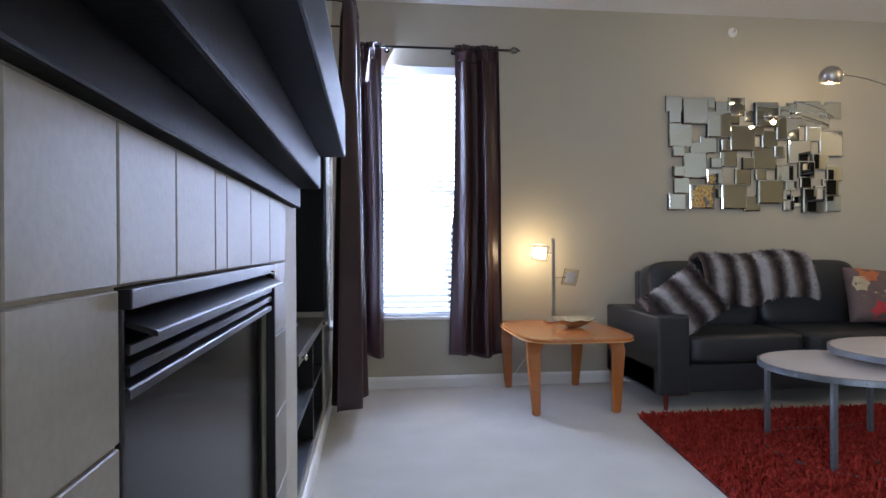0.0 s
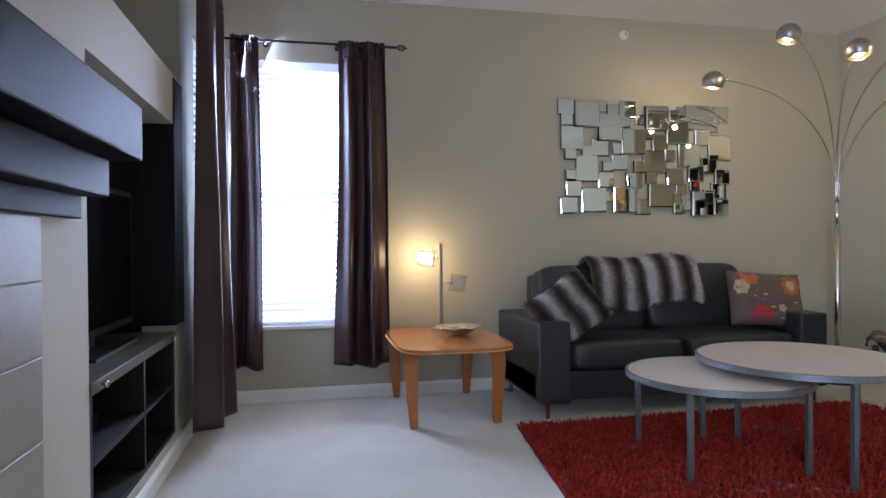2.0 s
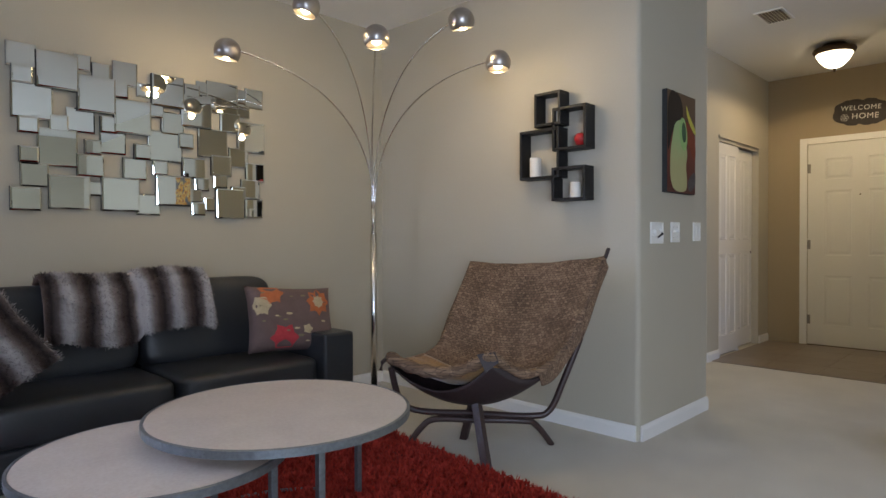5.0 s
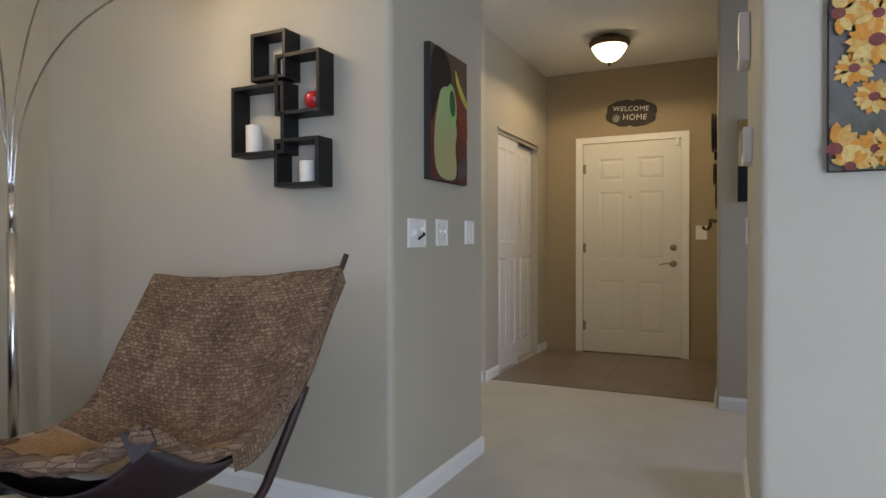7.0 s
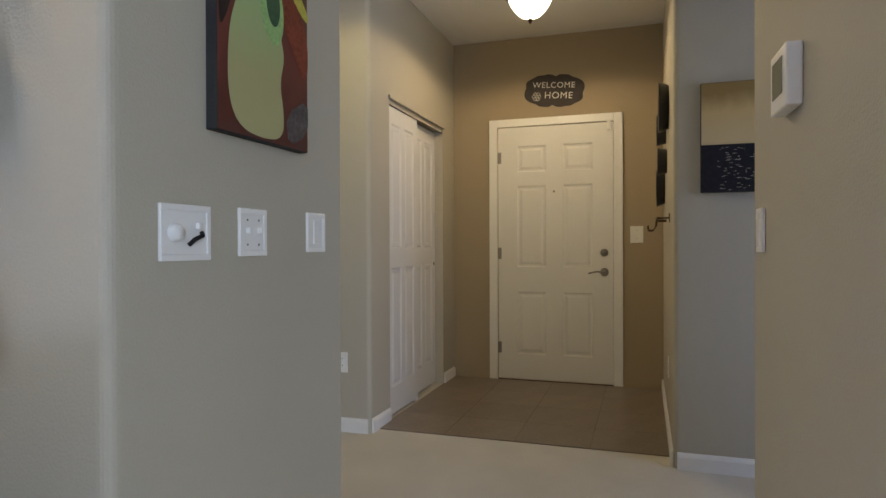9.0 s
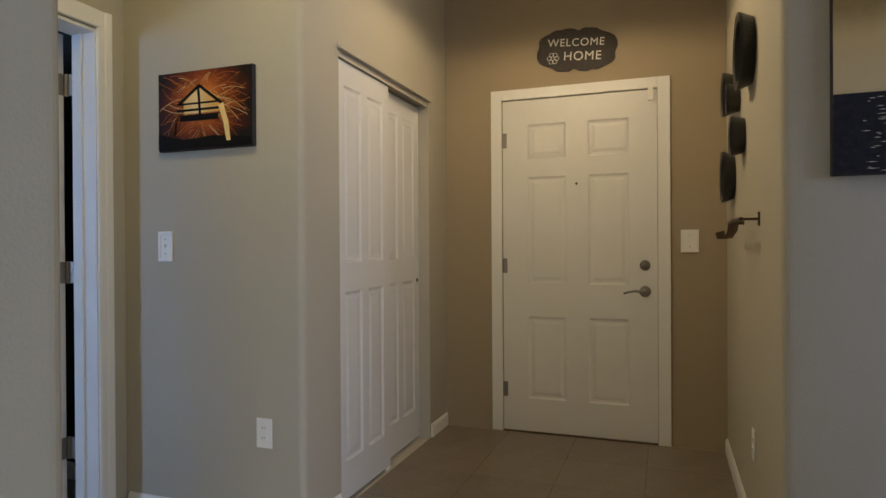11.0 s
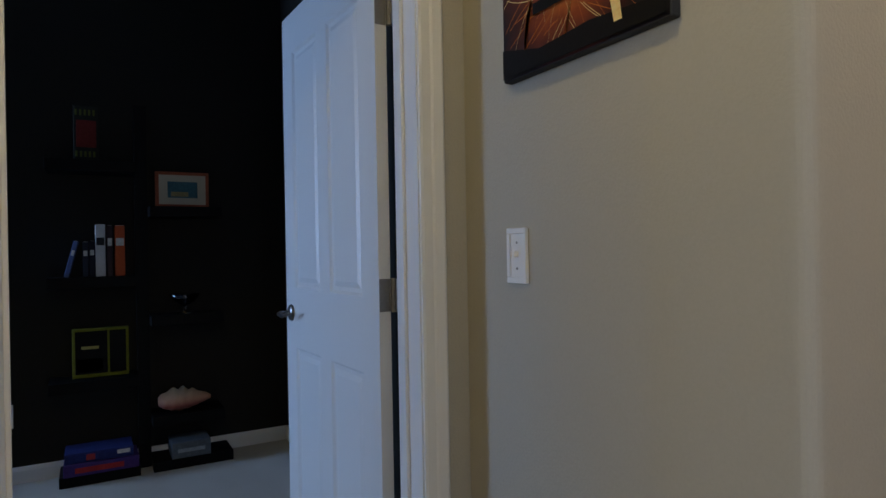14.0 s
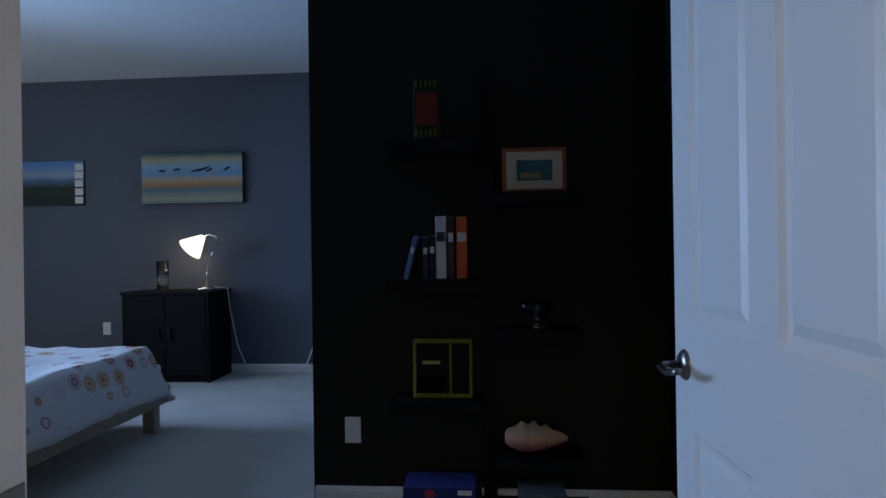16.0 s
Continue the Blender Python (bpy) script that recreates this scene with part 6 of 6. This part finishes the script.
# ---- dark bedroom corner: shelf and what stands on it ----
bs = thing("tree_shelf", (6.64, 6.5, 0), label="black staggered wall shelf unit standing on the carpet", category="shelf")
bm = bmesh.new()
prism(bm, [(-0.03, -0.002), (0.03, -0.002), (0.03, -0.10), (-0.03, -0.10)], 0.0, 1.98)
part("upright", bm, EBONY, bs)
for x0, x1, z in ((-0.44, -0.031, 1.60), (-0.44, -0.031, 1.00), (-0.44, -0.031, 0.47), (-0.40, -0.031, 0.0), (0.031, 0.40, 1.37), (0.031, 0.40, 0.78), (0.031, 0.40, 0.24), (0.031, 0.44, 0.0)):
    bm = bmesh.new()
    box(bm, (x0, -0.225, z), (x1, -0.002, z + 0.055), 0.003)
    part("shelf", bm, EBONY, bs)
def upbox(name, x, y, z, w, d, h, material, label, category, rz=0.0, ry=0.0, parts=()):
    r = thing(name, label=label, category=category)
    r.matrix_world = pose(x, y, z, 0, ry, rz)
    bm = bmesh.new()
    box(bm, (-w / 2, -d / 2, 0.0005), (w / 2, d / 2, h), 0.002, 1)
    part("body", bm, material, r)
    for nm, lo, hi, ma in parts:
        bm = bmesh.new()
        box(bm, lo, hi, 0.001, 1)
        part(nm, bm, ma, r)
    return r
OLIVEBOX, DARKRED = paint("olive_tin", (0.10, 0.12, 0.02)), paint("dark_red", (0.16, 0.02, 0.015))
lan = upbox("lantern", 6.385, 6.38, 1.655, 0.115, 0.10, 0.285, paint("lantern_black", (0.02, 0.02, 0.015)), "dark lantern with red panels and olive trim", "lantern",
            parts=[("red_panel", (-0.045, -0.053, 0.07), (0.045, -0.051, 0.21), DARKRED)] + [("trim_tooth", (-0.05 + 0.02 * k, -0.054, z), (-0.04 + 0.02 * k, -0.051, z + 0.03), OLIVEBOX) for k in range(5) for z in (0.02, 0.235)])
fr = upbox("picture_frame", 6.85, 6.40, 1.425, 0.28, 0.018, 0.20, paint("red_wood_frame", (0.34, 0.085, 0.035)), "red-brown framed boat picture standing on the shelf", "picture frame",
           parts=[("mat_board", (-0.122, -0.0125, 0.018), (0.122, -0.0095, 0.182), paint("cream_board", (0.60, 0.52, 0.36), 0.05)), ("print", (-0.078, -0.0145, 0.055), (0.078, -0.013, 0.145), paint("teal_water", (0.06, 0.15, 0.17))), ("painted_boat", (-0.06, -0.016, 0.062), (0.03, -0.015, 0.088), paint("ochre_boat", (0.35, 0.28, 0.12)))])
for x, w, h, col, lab, ry in ((6.285, 0.022, 0.19, (0.10, 0.14, 0.28), "blue book leaning on the shelf", 14), (6.372, 0.026, 0.18, (0.03, 0.035, 0.05), "dark blue book on the shelf", 0), (6.402, 0.026, 0.185, (0.02, 0.02, 0.03), "black book on the shelf", 0),
                              (6.440, 0.045, 0.27, (0.60, 0.60, 0.58), "tall white book on the shelf", 0), (6.483, 0.028, 0.265, (0.05, 0.03, 0.03), "dark brown book on the shelf", 0), (6.530, 0.046, 0.265, (0.55, 0.10, 0.03), "tall orange book on the shelf", 0)):
    c = paint(lab.replace(" ", "_"), col, 0.1)
    upbox("book", x, 6.385, 1.0555, w, 0.15, h, c, lab, "book", ry=ry, parts=[("page_block", (-w / 2 + 0.003, -0.07, h), (w / 2 - 0.003, 0.07, h + 0.0015), WAX), ("spine_bar", (-w / 2 + 0.004, -0.0765, h * 0.6), (w / 2 - 0.004, -0.0752, h * 0.75), CHALKWHITE if "white" not in lab else WICK)])
LIME = paint("lime_olive_box", (0.16, 0.17, 0.015))
upbox("game_box", 6.435, 6.40, 0.5255, 0.262, 0.05, 0.255, LIME, "olive green boxed game standing on the shelf", "box", parts=[("dark_panel", (-0.118, -0.0268, 0.02), (0.03, -0.0252, 0.243), EBONY), ("dark_panel", (0.04, -0.0268, 0.02), (0.118, -0.0252, 0.243), EBONY), ("dark_panel", (-0.11, -0.0268, 0.03), (0.01, -0.0252, 0.10), EBONY), ("gold_bar", (-0.09, -0.0282, 0.15), (-0.01, -0.027, 0.165), paint("gold_bar", (0.45, 0.38, 0.12)))])
upbox("board_game", 6.43, 6.36, 0.0555, 0.34, 0.2, 0.06, paint("purple_box", (0.06, 0.03, 0.16)), "purple boxed board game lying on the shelf", "box", parts=[("red_letters", (-0.12, -0.1018, 0.015), (0.10, -0.1003, 0.042), paint("red_bar", (0.4, 0.03, 0.03)))])
upbox("board_game", 6.42, 6.37, 0.116, 0.31, 0.19, 0.05, paint("blue_box", (0.02, 0.03, 0.14)), "dark blue boxed board game lying on another", "box", parts=[("red_bar", (-0.06, -0.0968, 0.01), (-0.02, -0.0953, 0.04), RED), ("white_bar", (0.08, -0.0968, 0.02), (0.14, -0.0953, 0.04), CHALKWHITE)])
upbox("storage_box", 6.86, 6.37, 0.0555, 0.20, 0.19, 0.085, paint("grey_box", (0.10, 0.12, 0.14)), "grey box lying on the lowest shelf", "box", parts=[("label_bar", (-0.07, -0.0968, 0.03), (0.07, -0.0953, 0.05), paint("label_grey", (0.3, 0.33, 0.36)))])
gl = thing("glass_dish", (6.85, 6.38, 0.8355), label="small clear glass dish on a foot", category="dish")
bm = bmesh.new()
lathe(bm, [(0.0001, 0.0), (0.04, 0.0), (0.042, 0.004), (0.010, 0.01), (0.009, 0.04), (0.05, 0.062), (0.085, 0.105), (0.082, 0.106), (0.047, 0.067), (0.0001, 0.05)], 28)
part("bowl", bm, GLASS, gl, smooth=True)
CONCH = ramp_mat("conch_pink", "Generated", 2, [(0.0, (0.45, 0.22, 0.13)), (0.3, (0.36, 0.10, 0.08)), (0.55, (0.55, 0.30, 0.20)), (1.0, (0.60, 0.50, 0.36))], 0.10, 14, 0.45)
cn = thing("conch_shell", (6.84, 6.36, 0.2955), label="large pink and cream conch shell on the shelf", category="shell")
bm = bmesh.new()
rings = []
for i in range(26):
    t = i / 25
    x = -0.135 + 0.27 * t
    r = 0.065 * (math.sin(math.pi * min(1, t * 0.92 + 0.04)) ** 0.7) * (1.25 - 0.75 * t) + 0.004
    ring = []
    for k in range(28):
        a = 2 * math.pi * k / 28
        spike = 1 + 0.32 * max(0, math.sin(a * 1 + 0.4)) ** 8 * (0.5 + 0.5 * math.sin(t * 30)) + 0.05 * math.sin(t * 40 + a)
        lip = 1 + 0.45 * max(0, math.cos(a + 0.9)) ** 5 * math.sin(math.pi * t)
        ring.append(bm.verts.new((x, r * spike * lip * math.cos(a), 0.058 + r * 0.9 * spike * math.sin(a))))
    rings.append(ring)
for a, bb in zip(rings, rings[1:]):
    for k in range(28):
        bm.faces.new((a[k], a[(k + 1) % 28], bb[(k + 1) % 28], bb[k]))
bm.faces.new(rings[0][::-1]), bm.faces.new(rings[-1])
lowest = min(v.co.z for v in bm.verts)
for v in bm.verts:
    v.co.z += 0.0005 - lowest
part("body", bm, CONCH, cn, smooth=True)

# ---- bedroom beyond ----
ns = thing("night_stand", (3.68, 9.30, 0), label="black wooden night stand against the slate wall", category="night stand")
for nm, lo, hi in (("top", (-0.42, -0.245, 0.80), (0.42, 0.25, 0.83)), ("side_panel", (-0.41, -0.23, 0.0), (-0.385, 0.25, 0.799)), ("side_panel", (0.385, -0.23, 0.0), (0.41, 0.25, 0.799)), ("plinth", (-0.384, -0.20, 0.0), (0.384, 0.25, 0.06)),
                   ("door", (-0.382, -0.235, 0.065), (-0.003, -0.215, 0.795)), ("door", (0.003, -0.235, 0.065), (0.382, -0.215, 0.795)), ("back_panel", (-0.384, 0.23, 0.061), (0.384, 0.25, 0.799))):
    bm = bmesh.new()
    box(bm, lo, hi, 0.003)
    o = part(nm, bm, EBONY, ns)
    if nm == "door":
        bm = bmesh.new()
        x = lo[0] + 0.05 if lo[0] > 0 else hi[0] - 0.05
        box(bm, (x - 0.005, -0.252, 0.40), (x + 0.005, -0.236, 0.50), 0.002)
        part("handle", bm, BLACKMETAL, o)
bl = thing("bedside_lamp", (3.98, 9.27, 0.8305), label="chrome curved-arm lamp with lit white shade on the night stand", category="table lamp")
bm = bmesh.new()
lathe(bm, [(0.0001, 0.0), (0.095, 0.0), (0.098, 0.02), (0.06, 0.034), (0.012, 0.04), (0.0001, 0.04)], 28)
part("base", bm, CHROME, bl, smooth=True)
bm = bmesh.new()
tube(bm, [(0, 0, 0.035), (0.005, 0, 0.22), (0.06, 0, 0.34), (0.11, 0, 0.43), (0.10, 0, 0.50), (0.03, 0, 0.525), (-0.03, 0, 0.505)], 0.008, 10)
part("arm", bm, CHROME, bl, smooth=True)
SHADELIT = mat("lit_lamp_shade", (1, 0.95, 0.88), 0.6, vary=0, bump=0, emit=1.7, glow=(1.0, 0.86, 0.72))
bm = bmesh.new()
lathe(bm, [(0.028, 0.0), (0.12, -0.17), (0.116, -0.17), (0.024, -0.004)], 28, m=pose(-0.03, 0, 0.50, 0, 48, 0))
part("shade", bm, SHADELIT, bl, "glowing white shade", smooth=True)
lamp("bedside_light", "POINT", pose(3.84, 9.24, 1.22), 1.6, (1.0, 0.78, 0.52), 0.04)
bm = bmesh.new()
tube(bm, [(0.06, 0.02, 0.03), (0.16, 0.1, 0.01), (0.175, 0.12, -0.20), (0.21, 0.20, -0.55), (0.30, 0.24, -0.815)], 0.006, 6)
part("cord", bm, PLASTIC, bl)
vs_ = thing("glass_vase", (3.57, 9.24, 0.8305), label="clear square glass vase on the night stand", category="vase")
bm = bmesh.new()
lathe(bm, [(0.0001, 0.0), (0.055, 0.0), (0.050, 0.10), (0.060, 0.28), (0.055, 0.28), (0.045, 0.10), (0.048, 0.012), (0.0001, 0.012)], 20)
part("body", bm, GLASS, vs_, smooth=True)
DUVET = bpy.data.materials.new("floral_duvet")
DUVET.use_nodes = True
n, l = DUVET.node_tree.nodes, DUVET.node_tree.links
b = n["Principled BSDF"]
b.inputs["Roughness"].default_value = 0.9
tc, vo, rp, rp2, mx = n.new("ShaderNodeTexCoord"), n.new("ShaderNodeTexVoronoi"), n.new("ShaderNodeValToRGB"), n.new("ShaderNodeValToRGB"), n.new("ShaderNodeMixRGB")
vo.inputs["Scale"].default_value, vo.inputs["Randomness"].default_value = 7.5, 0.45
l.new(tc.outputs["Object"], vo.inputs["Vector"])
rp.color_ramp.interpolation = "CONSTANT"
ring_stops = ((0.0, 1), (0.16, 0), (0.21, 1), (0.30, 0.15), (0.36, 0.8), (0.40, 0))
while len(rp.color_ramp.elements) < len(ring_stops):
    rp.color_ramp.elements.new(0.5)
for e, (p, c) in zip(rp.color_ramp.elements, ring_stops):
    e.position, e.color = p, (c, c, c, 1)
for e, (p, c) in zip([rp2.color_ramp.elements[0], rp2.color_ramp.elements[1], rp2.color_ramp.elements.new(0.4), rp2.color_ramp.elements.new(0.6)], ((0.0, (0.30, 0.04, 0.13)), (0.85, (0.30, 0.26, 0.34)), (0.35, (0.60, 0.33, 0.04)), (0.6, (0.34, 0.06, 0.10)))):
    e.position, e.color = p, (*c, 1)
mx.inputs[1].default_value = (0.72, 0.70, 0.66, 1)
l.new(vo.outputs["Distance"], rp.inputs[0]), l.new(vo.outputs["Color"], rp2.inputs[0]), l.new(rp.outputs[0], mx.inputs[0]), l.new(rp2.outputs[0], mx.inputs[2]), l.new(mx.outputs[0], b.inputs["Base Color"])
OAK = mat("grey_brown_oak", (0.34, 0.27, 0.19), 0.5, vary=0.2, scale=12)
bed = thing("bed", (3.46, 6.60, 0), label="low oak bed with a white floral duvet", category="bed")
for nm, lo, hi, ma in (("side_rail", (1.0, -1.05, 0.19), (1.035, 1.05, 0.30), OAK), ("foot_rail", (-1.0, 1.02, 0.19), (1.0, 1.055, 0.30), OAK), ("side_rail", (-1.035, -1.05, 0.19), (-1.0, 1.05, 0.30), OAK), ("leg", (0.90, 0.93, 0.0), (0.98, 1.01, 0.22), OAK), ("leg", (-0.98, 0.93, 0.0), (-0.90, 1.01, 0.22), OAK), ("leg", (0.90, -1.01, 0.0), (0.98, -0.93, 0.22), OAK), ("leg", (-0.98, -1.01, 0.0), (-0.90, -0.93, 0.22), OAK), ("mattress", (-0.99, -1.03, 0.22), (0.99, 1.01, 0.44), WAX)):
    bm = bmesh.new()
    box(bm, lo, hi, 0.01)
    part(nm, bm, ma, bed)
dv = thing("duvet", (3.46, 6.60, 0.44), label="white duvet with red, yellow and purple flowers, spread on the bed", category="duvet")
bm = bmesh.new()
def duvet(u, v):
    x, y = (u - 0.5) * 2.30, (v - 0.5) * 2.36
    ex, ey = max(0, abs(x) - 0.93), max(0, abs(y) - 0.95)
    e = math.hypot(ex, ey)
    z = 0.115 + 0.03 * noise.noise(Vector((x * 2, y * 2, 0))) - (e * 1.35 if e < 0.26 else 0.35)
    return Vector((x - math.copysign(ex * 0.45, x), y - math.copysign(ey * 0.45, y), z + 0.012 * noise.noise(Vector((x * 7, y * 7, 2)))))
with_uv(bm, duvet, 70, 70)
part("cover", bm, DUVET, dv, smooth=True, thick=0.03)
bp_ = canvas("beach_picture", pose(3.725, 9.57, 1.92, *SOUTHFACE), 1.03, 0.50, 0.05, ramp_mat("beach_bands", "Generated", 1, [(0.0, (0.10, 0.20, 0.22)), (0.12, (0.34, 0.33, 0.22)), (0.30, (0.10, 0.20, 0.24)), (0.38, (0.38, 0.20, 0.08)), (0.50, (0.46, 0.36, 0.22)), (0.60, (0.16, 0.33, 0.50)), (0.78, (0.26, 0.42, 0.52)), (0.90, (0.42, 0.36, 0.18)), (1.0, (0.06, 0.14, 0.15))], 0.06, 6), "long canvas of a banded beach with distant surfers", WICK)
for k, x in enumerate((-0.30, -0.15, 0.06, 0.12, 0.18, 0.36)):
    patch(bp_, "painted_surfer", oval(x, 0.075 + 0.01 * (k % 2), 0.07 if k in (2, 3) else 0.04, 0.012, 0.1 * k), 0.0525, WICK)
canvas("small_picture", pose(5.06, 9.57, 1.74, *SOUTHFACE), 0.20, 0.34, 0.03, paint("night_blue", (0.012, 0.014, 0.03)), "small dark unframed picture on the slate wall")
lp_ = canvas("landscape_picture", pose(2.22, 9.57, 1.90, *SOUTHFACE), 0.74, 0.45, 0.02, ramp_mat("lake_land", "Generated", 1, [(0.0, (0.03, 0.03, 0.03)), (0.5, (0.03, 0.05, 0.03)), (0.65, (0.10, 0.18, 0.30)), (0.75, (0.30, 0.36, 0.42)), (1.0, (0.12, 0.25, 0.50))], 0.15, 5), "landscape calendar poster with a strip of white squares")
for k in range(5):
    patch(lp_, "white_square", [(0.275, -0.205 + k * 0.083), (0.36, -0.205 + k * 0.083), (0.36, -0.138 + k * 0.083), (0.275, -0.138 + k * 0.083)], 0.0215, CHALKWHITE)
bm = bmesh.new()
tube(bm, [(4.95, 9.555, 0.350), (4.920, 9.545, 0.27), (4.850, 9.54, 0.09), (4.790, 9.53, 0.006)], 0.006, 6)
part("power_cord", bm, PLASTIC, None, "white cord hanging from the outlet", category="cord")

# ---- vinyl entry floor ----
vf = simple_box("floor_entry", (7.36, 1.492, 0.0005), (8.90, 3.128, 0.003), GROUT, "brown stone-look vinyl tile floor", "floor")
share = None
for i in range(4):
    for j in range(4):
        x0, y0 = 7.361 + i * 0.385, 1.493 + j * 0.409
        if share is None:
            bm = bmesh.new()
            box(bm, (0.001, 0.001, 0.003), (0.384, 0.4075, 0.0055), 0.001, 1)
            ob = part("floor_tile", bm, VINYL, vf)
            share = ob.data
        else:
            ob = new("floor_tile", share)
            ob.parent = vf
        ob.location = (x0, y0, 0)
